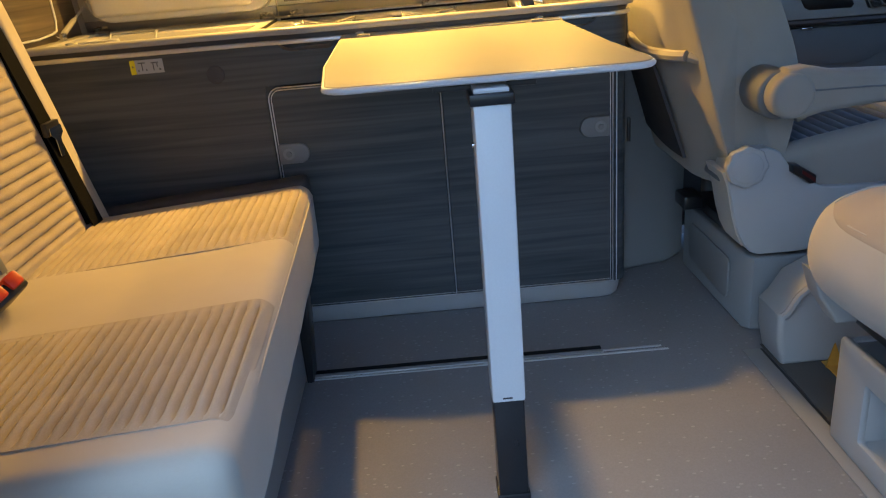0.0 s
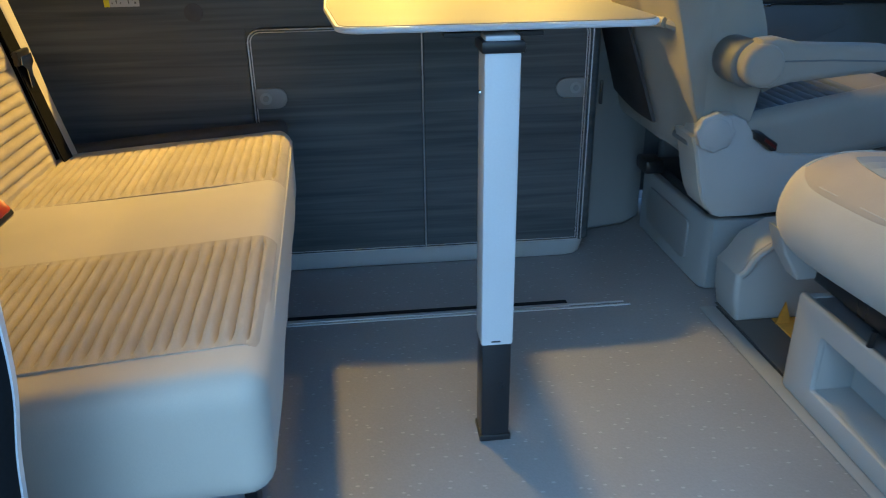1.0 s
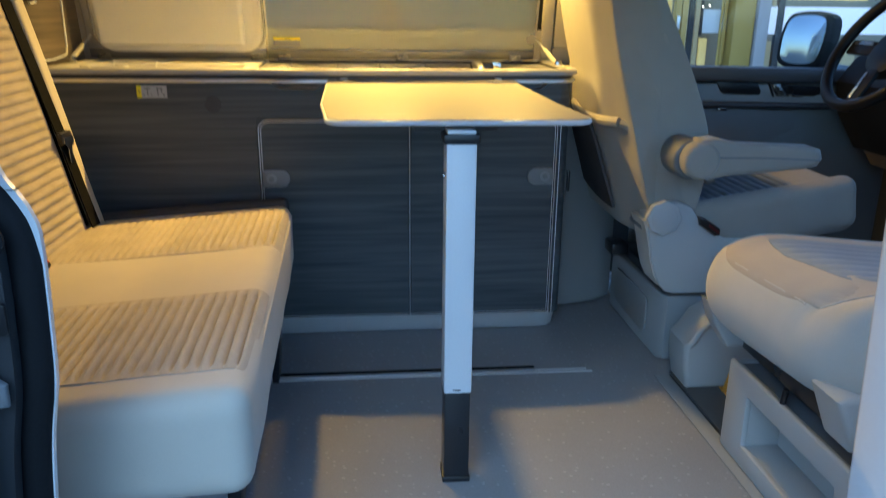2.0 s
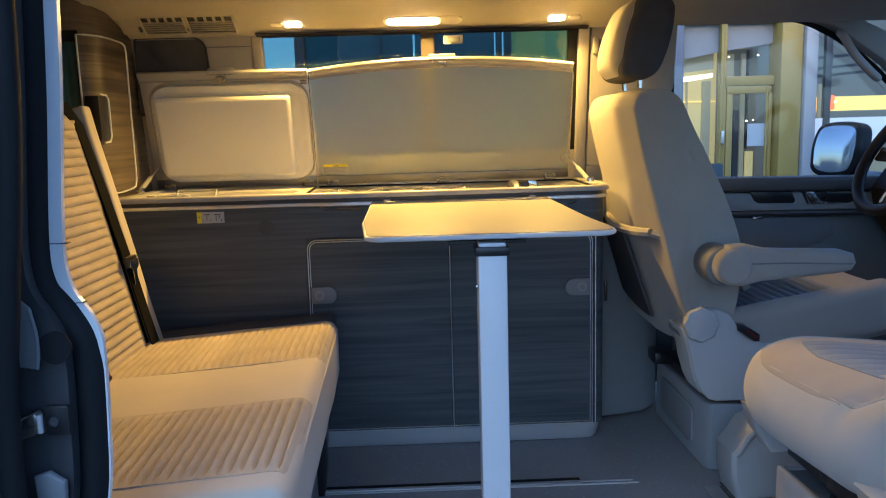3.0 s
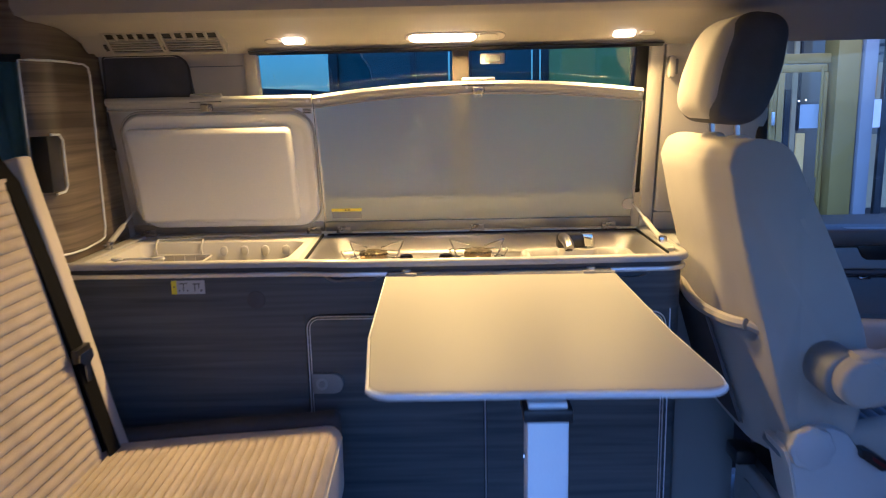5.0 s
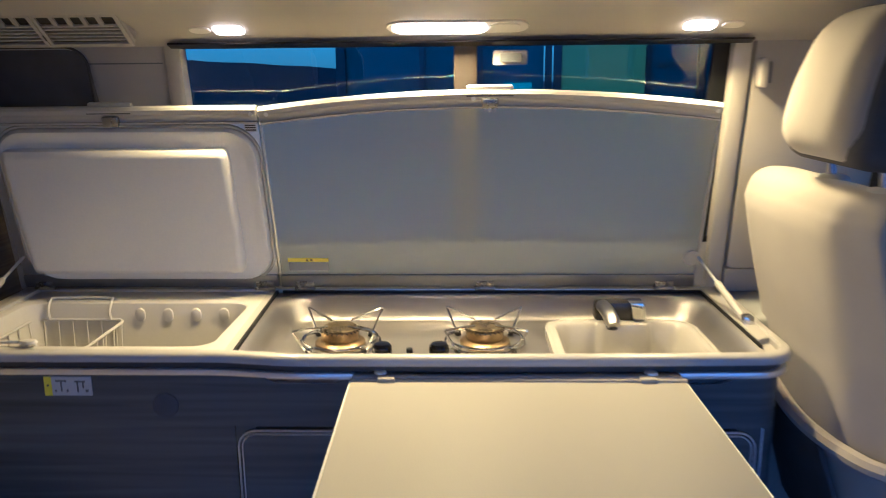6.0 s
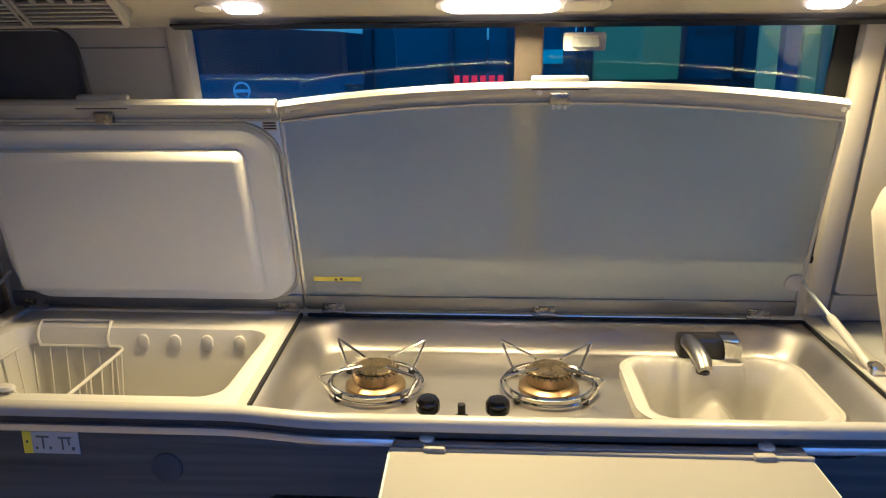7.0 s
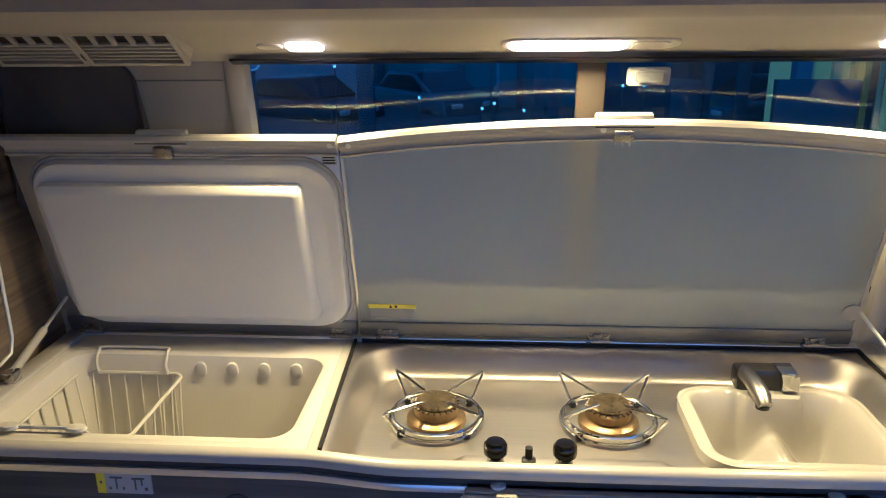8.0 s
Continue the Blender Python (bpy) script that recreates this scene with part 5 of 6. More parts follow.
    for p, ax in line:
        p, ax = Vector(p), Vector(ax).normalized()
        nn = Vector((t, 0, t * 0.4))
        rows.append([bm.verts.new(q) for q in (p - ax * w / 2, p + ax * w / 2, p + ax * w / 2 + nn, p - ax * w / 2 + nn)])
    for a, b in zip(rows, rows[1:]):
        for k in range(4):
            bm.faces.new((a[k], a[(k + 1) % 4], b[(k + 1) % 4], b[k]))
    bm.faces.new(rows[0])
    bm.faces.new(rows[-1][::-1])
    return bm


part("webbing", strap([((-1.03, 0.50, 1.050), (0.2, 1, 0)), ((-0.990, 0.516, 1.042), (0.1, 1, 0)), ((-0.958, 0.530, 0.985), (0, 1, 0)), ((-0.911, 0.537, 0.80), (0, 1, 0)), ((-0.866, 0.539, 0.62), (0, 1, 0)), ((-0.838, 0.538, 0.50), (0, 1, 0)), ((-0.822, 0.535, 0.44), (0, 1, 0)), ((-0.812, 0.533, 0.405), (0, 1, 0))], 0.050), M_STRAP, sb)
part("tongue", prism([(0.505, 0.640), (0.556, 0.640), (0.560, 0.622), (0.545, 0.612), (0.543, 0.575), (0.526, 0.575), (0.522, 0.612), (0.503, 0.624)], "yz", -0.852, -0.849, 0.001), M_CHROME, sb, "metal belt tongue")
part("tongue_cover", prism([(0.500, 0.650), (0.560, 0.650), (0.563, 0.620), (0.500, 0.622)], "yz", -0.866, -0.853, 0.003), M_BLACK, sb)
rb = thing("belt_buckle", (-0.775, 0.09, 0.445), "black belt buckle with a red push button", "belt buckle")
RB = Matrix.Translation((-0.778, 0.055, 0.455)) @ Matrix.Scale(1.05, 4) @ Matrix.Rotation(radians(-38), 4, "Y") @ Matrix.Rotation(radians(-24), 4, "Z")


def at_buckle(bm):
    bmesh.ops.transform(bm, matrix=RB, verts=bm.verts)
    return bm


part("body", at_buckle(box(-0.055, 0.030, -0.034, 0.034, -0.014, 0.012, 0.006)), M_BLACK, rb)
for q in (-0.017, 0.017):
    part("button", at_buckle(box(-0.022, 0.036, q - 0.0135, q + 0.0135, -0.006, 0.018, 0.005)), M_RED, rb, "red push button")

# ---- driver's seat ----
M_SEATBLUE = mat("blue_grey_fabric", (0.22, 0.27, 0.33), 0.92, var=0.1, scale=12, fine=800, bump=0.35, dist=0.0006, spec=0.12, sheen=0.2)
SEAT = Matrix.Translation((-0.12, -1.28, 0.95)) @ Matrix.Scale(1.04, 4) @ Matrix.Translation((0.12, 1.28, -0.95))


def seat_part(name, bm, material, parent, label=""):
    """A part of the driver's seat, brought to the seat's size and place."""
    bmesh.ops.transform(bm, matrix=SEAT, verts=bm.verts)
    return part(name, bm, material, parent, label)


ds = thing("captain_chair", (0.8, 0.66, 0.0), "grey-beige fabric driver's seat with fold-down armrest", "car seat", "front chairs")
SIDE = [(0.402, 0.99), (0.424, 0.88), (0.450, 0.774), (0.505, 0.577), (0.540, 0.455), (0.566, 0.385), (0.640, 0.375), (0.662, 0.46), (0.676, 0.55), (0.674, 0.64), (0.640, 0.745), (0.592, 0.85), (0.545, 0.945), (0.510, 1.018), (0.458, 1.036), (0.418, 1.026)]


def loft_seat(side, y0, y1, r):
    """A padded back: side outline in x and z, carried across y with rounded ends; it narrows upwards on the aisle side."""
    bm = bmesh.new()
    c = Vector((sum(p[0] for p in side) / len(side), 0, sum(p[1] for p in side) / len(side)))
    line = arc([(x, 0, z) for x, z in side] + [(side[0][0], 0, side[0][1])], 4)[:-1]
    rows = []
    mid = (y0 + y1) / 2
    for y, k in ((y0, 0.0), (y0, 0.55), (y0 + r * 0.12, 0.82), (y0 + r * 0.5, 0.96), (y0 + r, 1.0), *((y0 + r + (y1 - y0 - 2 * r) * i / 14, 1.0) for i in range(1, 14)), (y1 - r, 1.0), (y1 - r * 0.5, 0.96), (y1 - r * 0.12, 0.82), (y1, 0.55), (y1, 0.0)):
        row = []
        for p in line:
            shrink = r * (1 - k) if k < 1 else 0.0
            d = p - c
            q = c + d * max(0.0, 1 - shrink / max(d.length, 1e-6)) if k > 0 else c + d * 0.02
            up = step((q.z - 0.55) / 0.42, 1.0)
            w = max(0.0, ((mid - y) / (y1 - mid) - 0.30) / 0.70)
            k_in = 1 + (0.026 + 0.040 * up) * w
            rear = step(0.57 + (0.7 - q.z) * 0.2 - q.x, 0.05)
            q.x -= 0.028 * rear * step(y - 0.49, 0.13) * step(0.80 - q.z, 0.14)
            row.append(bm.verts.new((-0.12 + (q.x + 0.12) * k_in, -1.28 + (y + 1.28) * k_in, q.z)))
        rows.append(row)
    n = len(line)
    for a, b in zip(rows, rows[1:]):
        for i in range(n):
            bm.faces.new((a[i], a[(i + 1) % n], b[(i + 1) % n], b[i]))
    bm.faces.new(rows[0][::-1])
    bm.faces.new(rows[-1])
    return bm


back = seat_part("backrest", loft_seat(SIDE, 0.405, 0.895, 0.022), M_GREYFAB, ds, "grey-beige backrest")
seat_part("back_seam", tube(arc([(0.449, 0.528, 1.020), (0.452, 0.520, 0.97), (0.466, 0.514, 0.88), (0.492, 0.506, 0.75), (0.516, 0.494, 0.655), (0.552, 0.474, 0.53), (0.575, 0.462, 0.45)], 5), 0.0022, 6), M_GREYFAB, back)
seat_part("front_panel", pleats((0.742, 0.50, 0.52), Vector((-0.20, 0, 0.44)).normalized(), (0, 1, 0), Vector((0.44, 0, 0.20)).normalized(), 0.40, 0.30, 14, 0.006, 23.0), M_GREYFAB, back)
pk = seat_part("shaded_map_pocket", sheet(lambda u, v: Vector((0.436 + 0.068 * v - 0.010 * math.sin(math.pi * u) * (1 - v), 0.625 - 0.05 * v + (0.255 + 0.05 * v) * u, 0.664 + 0.020 * u - 0.010 * math.sin(math.pi * u) - 0.23 * v)), 24, 10, thick=(0.008, 0, 0)), M_CHAR, back, "map pocket with the worktop shadow put into its dark colour")
seat_part("pocket_hem", tube([(0.480 - 0.044 * math.sin(math.pi * k / 24) ** 0.6, 0.508 + 0.374 * k / 24, 0.672 + 0.020 * k / 24 - 0.010 * math.sin(math.pi * k / 24)) for k in range(25)], 0.0120, 8), M_GREYFAB, pk, "padded hem")
seat_part("pocket_hem_end", tube(arc([(0.486, 0.506, 0.670), (0.500, 0.492, 0.666), (0.517, 0.478, 0.660)], 4), 0.0105, 8), M_GREYFAB, pk)
seat_part("lower_flap", box(0.545, 0.565, 0.465, 0.870, 0.405, 0.425, 0.005), M_MIDPL, back)


def rake(bm):
    """Tips the driver's cushion up towards its front edge."""
    m = Matrix.Translation((0.647, 0, 0.44)) @ Matrix.Rotation(radians(-9.5), 4, "Y") @ Matrix.Translation((-0.647, 0, -0.474))
    bmesh.ops.transform(bm, matrix=m, verts=bm.verts)
    return bm


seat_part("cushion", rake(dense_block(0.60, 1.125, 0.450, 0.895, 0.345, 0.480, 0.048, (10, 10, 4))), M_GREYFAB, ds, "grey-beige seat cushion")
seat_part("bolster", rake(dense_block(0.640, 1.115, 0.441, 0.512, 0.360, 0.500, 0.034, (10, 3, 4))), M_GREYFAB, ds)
seat_part("pleated_panel", rake(pleats((0.66, 0.485, 0.4830), (1, 0, 0), (0, 1, 0), (0, 0, 1), 0.32, 0.33, 14, 0.014, 29.0)), M_SEATBLUE, ds, "ribbed blue-grey centre panel")


def aisle(pts, y):
    """Outline of a part of the seat's aisle side, drawn for y = 0.388 and carried to the plane y as seen from the aisle."""
    k = (y + 1.28) / 1.668
    return [(-0.12 + (x + 0.12) * k, 0.95 + (z - 0.95) * k) for x, z in pts]


REAR = [(0.533, 0.452), (0.537, 0.420), (0.543, 0.394), (0.552, 0.350), (0.563, 0.312), (0.578, 0.282), (0.594, 0.265), (0.612, 0.259)]
COVER = REAR + [(0.690, 0.259), (0.80, 0.268), (0.98, 0.31), (1.02, 0.35), (0.98, 0.388), (0.735, 0.400), (0.690, 0.424), (0.664, 0.448), (0.640, 0.482), (0.612, 0.494), (0.570, 0.494), (0.540, 0.478)]
sc_ = seat_part("recline_cover", prism(aisle(COVER, 0.428), "xz", 0.428, 0.500, 0.004, 3), M_GREYPL, ds, "grey plastic side cover")
LIP = aisle(REAR, 0.432)
LIPO = [(x - 0.005, z) for x, z in LIP[:6]]
seat_part("lit_back_lip", prism([(LIP[0][0] - 0.012, LIP[0][1] - 0.002)] + LIPO[1:] + [(x + 0.02, z + 0.004) for x, z in LIP[5::-1]], "xz", 0.432, 0.530, 0.003), M_BEIGE, sc_, "rear edge of the cover, beige for the warm light on it")
WHEEL = aisle([(0.574, 0.456)], 0.412)[0]
KN = []
for k in range(64):
    a = 2 * math.pi * k / 64
    q = 0.0430 + 0.0020 * math.cos(8 * a)
    KN.append((WHEEL[0] + q * math.cos(a), WHEEL[1] + q * math.sin(a)))
wh_ = seat_part("recline_wheel", prism(KN, "xz", 0.410, 0.429, 0.004, 3), M_GREYPL, sc_, "lobed grey recline wheel")
seat_part("wheel_cap", lathe([(0.0, -0.0015), (0.030, -0.0015), (0.033, 0.0), (0.0, 0.002)], (WHEEL[0], 0.4095, WHEEL[1]), "y", 28), M_GREYPL, wh_)
seat_part("belt_stalk", tube([(0.740, 0.450, 0.385), (0.718, 0.430, 0.412)], 0.009, 8), M_BLACK, ds)
bk2 = thing("belt_buckle", (0.72, 0.40, 0.385), "black belt buckle beside the driver's cushion", "belt buckle")
seat_part("body", prism([(0.678, 0.446), (0.690, 0.446), (0.733, 0.418), (0.733, 0.400), (0.720, 0.400), (0.680, 0.428)], "xz", 0.412, 0.440, 0.005), M_BLACK, bk2)
seat_part("button", prism([(0.700, 0.433), (0.729, 0.413), (0.729, 0.405), (0.700, 0.425)], "xz", 0.4100, 0.4125, 0.0), mat("dark_red_plastic", (0.09, 0.012, 0.012), 0.4, bump=0.0), bk2)

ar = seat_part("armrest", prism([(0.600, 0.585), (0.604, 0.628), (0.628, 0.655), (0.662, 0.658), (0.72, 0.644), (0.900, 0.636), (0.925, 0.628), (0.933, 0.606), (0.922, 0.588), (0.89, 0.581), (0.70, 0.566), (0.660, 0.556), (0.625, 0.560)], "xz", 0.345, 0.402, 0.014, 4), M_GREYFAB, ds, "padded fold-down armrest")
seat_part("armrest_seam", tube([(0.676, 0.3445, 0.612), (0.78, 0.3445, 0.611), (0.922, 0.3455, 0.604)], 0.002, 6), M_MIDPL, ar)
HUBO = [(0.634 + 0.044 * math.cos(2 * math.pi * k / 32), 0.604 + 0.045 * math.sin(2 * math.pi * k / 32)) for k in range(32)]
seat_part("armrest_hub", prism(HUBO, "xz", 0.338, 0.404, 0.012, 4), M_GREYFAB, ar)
seat_part("hub_shade_ring", prism([(0.624 + 0.046 * math.cos(2 * math.pi * k / 32), 0.601 + 0.049 * math.sin(2 * math.pi * k / 32)) for k in range(32)], "xz", 0.376, 0.480, 0.008, 3), M_MIDPL, ar)

TILT = Matrix.Translation((0.455, 0, 1.045)) @ Matrix.Rotation(radians(5), 4, "Y")


def egg(x0, x1, y0, y1, z0, z1, r):
    bm = dense_block(x0, x1, y0, y1, z0, z1, r, (6, 8, 8))
    for v in bm.verts:
        q = (v.co.z - z0) / (z1 - z0)
        v.co.x += 0.040 * q - 0.014 * math.sin(math.pi * q) * (1 if v.co.x < 0 else -1)
        v.co.y = (y0 + y1) / 2 + (v.co.y - (y0 + y1) / 2) * (1.03 - 0.16 * q * q)
    bmesh.ops.transform(bm, matrix=TILT, verts=bm.verts)
    return bm


hd = seat_part("headrest", egg(-0.072, 0.040, 0.536, 0.760, 0.020, 0.232, 0.050), M_GREYFAB, ds, "beige fabric headrest")
seat_part("front_panel", egg(-0.056, 0.043, 0.529, 0.767, 0.016, 0.234, 0.038), M_CHAR, hd, "charcoal front panel")
for y in (0.576, 0.725):
    seat_part("post", tube([(0.470, y, 1.005), (0.464, y, 1.09)], 0.0070, 14), M_CHROME, hd)
    seat_part("collar", lathe([(0.0, 0.0), (0.025, 0.0), (0.0245, 0.004), (0.020, 0.008), (0.011, 0.010), (0.0, 0.010)], (0.470, y, 1.031), "z", 20), M_GREYPL, hd)

db = part("pedestal", prism([(0.650, 0.548), (0.665, 0.530), (1.05, 0.510), (1.05, 0.955), (0.645, 0.955)], "xy", 0.002, 0.194, 0.008, 3), M_PILLAR, ds, "grey plastic seat box")
part("recess", prism(round_rect(0.62, 0.90, 0.045, 0.155, 0.02), "yz", 0.640, 0.6465, 0.003), M_PILLAR, db)
part("turntable", box(0.660, 1.0, 0.56, 0.95, 0.194, 0.225, 0.006), M_BLACK, db, "black seat turntable")
part("rear_lever", box(0.605, 0.66, 0.85, 0.93, 0.206, 0.245, 0.008), M_BLACK, db)
part("side_tray", prism([(0.668, 0.0), (0.655, 0.06), (0.652, 0.125), (0.672, 0.145), (0.70, 0.190), (0.76, 0.222), (0.86, 0.226), (0.98, 0.20), (0.98, 0.0)], "xz", 0.36, 0.475, 0.014, 4), M_GREYPL, db, "grey moulded side tray")
part("tray_lip", tube(arc([(0.655, 0.352, 0.128), (0.668, 0.351, 0.140), (0.690, 0.351, 0.176), (0.735, 0.352, 0.208)], 5), 0.009, 8), M_GREYPL, db)

# ---- passenger seat, swivelled to face the table ----
ps = thing("captain_chair", (0.85, -0.1, 0.0), "beige fabric passenger seat swivelled to face the table", "car seat", "front chairs")


def swivel_cushion(u, v):
    """Top and front of the seat cushion as one padded sheet; u runs round the front, v across."""
    w = 2 * v - 1
    y = 0.148 - 0.495 * v
    side = 1 - abs(w) ** 5
    front = 0.534 + 0.065 * abs(w) ** 4 + 0.055 * v
    line = [(0.105, 0.302), (0.050, 0.310), (0.016, 0.336), (0.0, 0.378), (0.004, 0.425), (0.028, 0.468), (0.075, 0.492), (0.14, 0.498), (0.30, 0.482), (0.48, 0.465)]
    pts = arc([(p, 0, q) for p, q in line], 6)
    k = u * (len(pts) - 1)
    i = min(int(k), len(pts) - 2)
    p = pts[i].lerp(pts[i + 1], k - i)
    dx, z = p.x, p.z
    swell = (0.034 if w > 0 else 0.014) * math.exp(-((abs(w) - 0.80) / 0.17) ** 2)
    crease = 0.010 * math.exp(-((w - 0.44 - 0.5 * max(0.0, min(0.3, u - 0.53))) / 0.05) ** 2)
    bolster = (swell - crease) * (1 if z > 0.45 else (z - 0.30) / 0.15)
    z = 0.302 + (z - 0.302) * (0.72 + 0.28 * side) + bolster
    return Vector((front + dx, y + 0.018 * w * -1 * side, z))


part("cushion", sheet(swivel_cushion, 54, 40, thick=(0.02, 0, -0.04)), M_PSEAT, ps, "beige seat cushion")


def seam_at(k, v0, v1, n=16):
    out = []
    for i in range(n + 1):
        p = swivel_cushion(k, v0 + (v1 - v0) * i / n)
        out.append((p.x - 0.0005, p.y, p.z + 0.0012))
    return out



def panel_at(u, v):
    """The centre panel lies on the cushion; it widens towards the near bolster."""
    k = 0.525 + 0.46 * u + 0.05 * (2 * v - 1) ** 4 * (1 - u)
    side = 0.14 + v * (0.56 + min(0.14, 0.7 * (k - 0.525)))
    edge = min(1.0, 12 * u, 10 * v, 10 * (1 - v))
    return Vector(swivel_cushion(k, side)) + Vector((-0.0008, 0, 0.0010 + 0.0022 * edge))


part("centre_panel", sheet(panel_at, 24, 26, thick=(0, 0, -0.004)), M_TAUPE, ps, "taupe centre panel")
part("piping", tube([panel_at(k / 30, 0.0) for k in range(31)], 0.0022, 6), M_PSEAT, ps)
part("piping", tube([panel_at(k / 30, 1.0) for k in range(31)], 0.0022, 6), M_PSEAT, ps)


def ribs_at(u, v):
    """The ribbed rear part of the centre panel, behind a curved seam."""
    p = panel_at(0.36 + 0.20 * abs(v - 0.35) + (0.62 - 0.20 * abs(v - 0.35)) * u, 0.10 + 0.80 * v)
    edge = min(1.0, 8 * u, 8 * v, 8 * (1 - v))
    return p + Vector((0, 0, 0.0015 + 0.0028 * edge * abs(math.sin(math.pi * 9 * v)) ** 0.6))


part("ribbed_panel", sheet(ribs_at, 20, 90, thick=(0, 0, -0.006)), M_SEATBLUE, ps, "ribbed blue-grey centre panel")
for v0, v1 in ((0.285, 0.375), (0.475, 0.590), (0.640, 0.690)):
    part("stitching", tube(seam_at(0.545, v0, v1, 8), 0.0016, 6), M_PSEAT, ps)
part("side_cap", prism([(0.572, 0.352), (0.586, 0.345), (0.64, 0.29), (0.74, 0.272), (0.74, 0.245), (0.625, 0.245), (0.590, 0.30)], "xz", 0.095, 0.145, 0.008, 3), M_GREYPL, ps, "grey plastic side cap")
part("side_cap", prism([(0.590, 0.352), (0.612, 0.360), (0.80, 0.352), (1.0, 0.345), (1.0, 0.225), (0.70, 0.228), (0.628, 0.258)], "xz", -0.345, -0.255, 0.012, 3), M_GREYPL, ps, "grey plastic side cap")
part("pan", box(0.66, 1.02, -0.32, 0.11, 0.238, 0.31, 0.01), M_BLACK, ps, "black seat pan")
part("lever", tube([(0.652, -0.10, 0.245), (0.648, -0.10, 0.205)], 0.006, 8), M_BLACK, ps)

PX = 0.640


def box_front():
    """Rear-facing wall of the seat box with a rectangular opening."""
    o = [(0.105, 0.004), (0.105, 0.216), (-0.54, 0.216), (-0.54, 0.004)]
    i = [(0.015, 0.050), (0.015, 0.165), (-0.300, 0.165), (-0.300, 0.050)]
    return ring_plate(o, i, "yz", PX, PX + 0.016)


pb = part("pedestal", bevel(box_front(), 0.005, 2), M_GREYPL, ps, "light grey seat box with an open recess")
part("recess_back", box(PX + 0.085, PX + 0.095, -0.34, 0.05, 0.004, 0.20, 0.0), M_GREYPL, pb)
part("recess_floor", box(PX + 0.012, PX + 0.09, -0.32, 0.03, 0.040, 0.049, 0.001), M_GREYPL, pb)
part("recess_top", box(PX + 0.012, PX + 0.09, -0.32, 0.03, 0.167, 0.175, 0.001), M_GREYPL, pb)
part("recess_side", box(PX + 0.012, PX + 0.09, 0.016, 0.026, 0.045, 0.17, 0.001), M_GREYPL, pb)
part("recess_side", box(PX + 0.012, PX + 0.09, -0.312, -0.302, 0.045, 0.17, 0.001), M_GREYPL, pb)
part("side_wall", box(PX + 0.010, 1.05, 0.088, 0.104, 0.004, 0.212, 0.003), M_GREYPL, pb)
part("side_wall", box(PX + 0.010, 1.05, -0.54, -0.525, 0.004, 0.212, 0.003), M_GREYPL, pb)
part("top_plate", box(PX + 0.02, 1.05, -0.53, 0.09, 0.196, 0.208, 0.002), M_MIDPL, pb, "dark grey top plate")
part("turntable", box(0.70, 1.0, -0.30, 0.06, 0.208, 0.238, 0.004), M_BLACK, pb)

bg = thing("floor_light_wedge", (0.75, 0.31, 0.0), "orange wedge standing in for warm light on the floor between the seat boxes", "card")
part("flap", prism([(0.752, 0.002), (0.792, 0.002), (0.768, 0.062)], "xz", 0.335, 0.338), mat("floor_light_flap", (0.72, 0.34, 0.05), 0.8, var=0.1, bump=0.1), bg)
part("side", box(0.755, 0.82, 0.27, 0.36, 0.001, 0.006, 0.001), mat("floor_light_wedge", (0.72, 0.34, 0.05), 0.8, var=0.1, bump=0.1), bg)

# ---- driver's door and dashboard ----
M_DOOR = mat("door_grey_plastic", (0.18, 0.195, 0.205), 0.5, var=0.1, scale=6, fine=500, bump=0.15, dist=0.0006)
M_SILL = mat("door_sill_plastic", (0.055, 0.06, 0.066), 0.45, var=0.15, scale=8, fine=500, bump=0.15, dist=0.0006)
dd = thing("driver_door", (1.15, 1.15, 0.1), "dark and mid-grey driver's door panel with pull handle", "car door", kind="structure")
part("panel", prism([(0.655, 0.05), (1.75, 0.05), (1.75, 0.70), (0.655, 0.725)], "xz", 1.135, 1.20, 0.01), M_DOOR, dd)
part("sill", prism([(0.655, 0.722), (1.75, 0.706), (1.75, 0.752), (0.655, 0.768)], "xz", 1.085, 1.20, 0.012, 3), M_SILL, dd, "dark padded sill")
part("sill_slot", prism([(0.965, 0.7625), (1.11, 0.7603), (1.11, 0.7620), (0.965, 0.7642)], "xz", 1.10, 1.135, 0.0), M_BLACK, dd)
part("belt_panel", prism([(0.655, 0.655), (1.75, 0.642), (1.75, 0.698), (0.655, 0.717)], "xz", 1.112, 1.14, 0.004), M_PILLAR, dd, "grey-blue inset")
part("grip_recess", prism([(0.998, 0.717), (1.142, 0.713), (1.158, 0.682), (1.150, 0.672), (1.030, 0.675), (1.016, 0.684)], "xz", 1.108, 1.118, 0.004), M_BLACK, dd, "dark grip recess")
part("latch_recess", prism([(1.218, 0.708), (1.360, 0.700), (1.366, 0.676), (1.340, 0.667), (1.258, 0.670), (1.242, 0.678)], "xz", 1.108, 1.118, 0.004), M_BLACK, dd, "dark latch recess")
part("trim_gap", prism([(1.176, 0.712), (1.183, 0.712), (1.205, 0.668), (1.198, 0.668)], "xz", 1.109, 1.118, 0.0), M_BLACK, dd)
part("inner_handle", prism([(1.186, 0.711), (1.214, 0.710), (1.240, 0.674), (1.300, 0.672), (1.300, 0.668), (1.210, 0.669)], "xz", 1.102, 1.118, 0.003), M_FITTING, dd, "satin inner handle")
part("armrest_edge", tube(arc([(0.72, 1.115, 0.644), (1.0, 1.11, 0.641), (1.3, 1.11, 0.636), (1.75, 1.115, 0.625)], 4), 0.010, 8), M_DARKPL, dd)
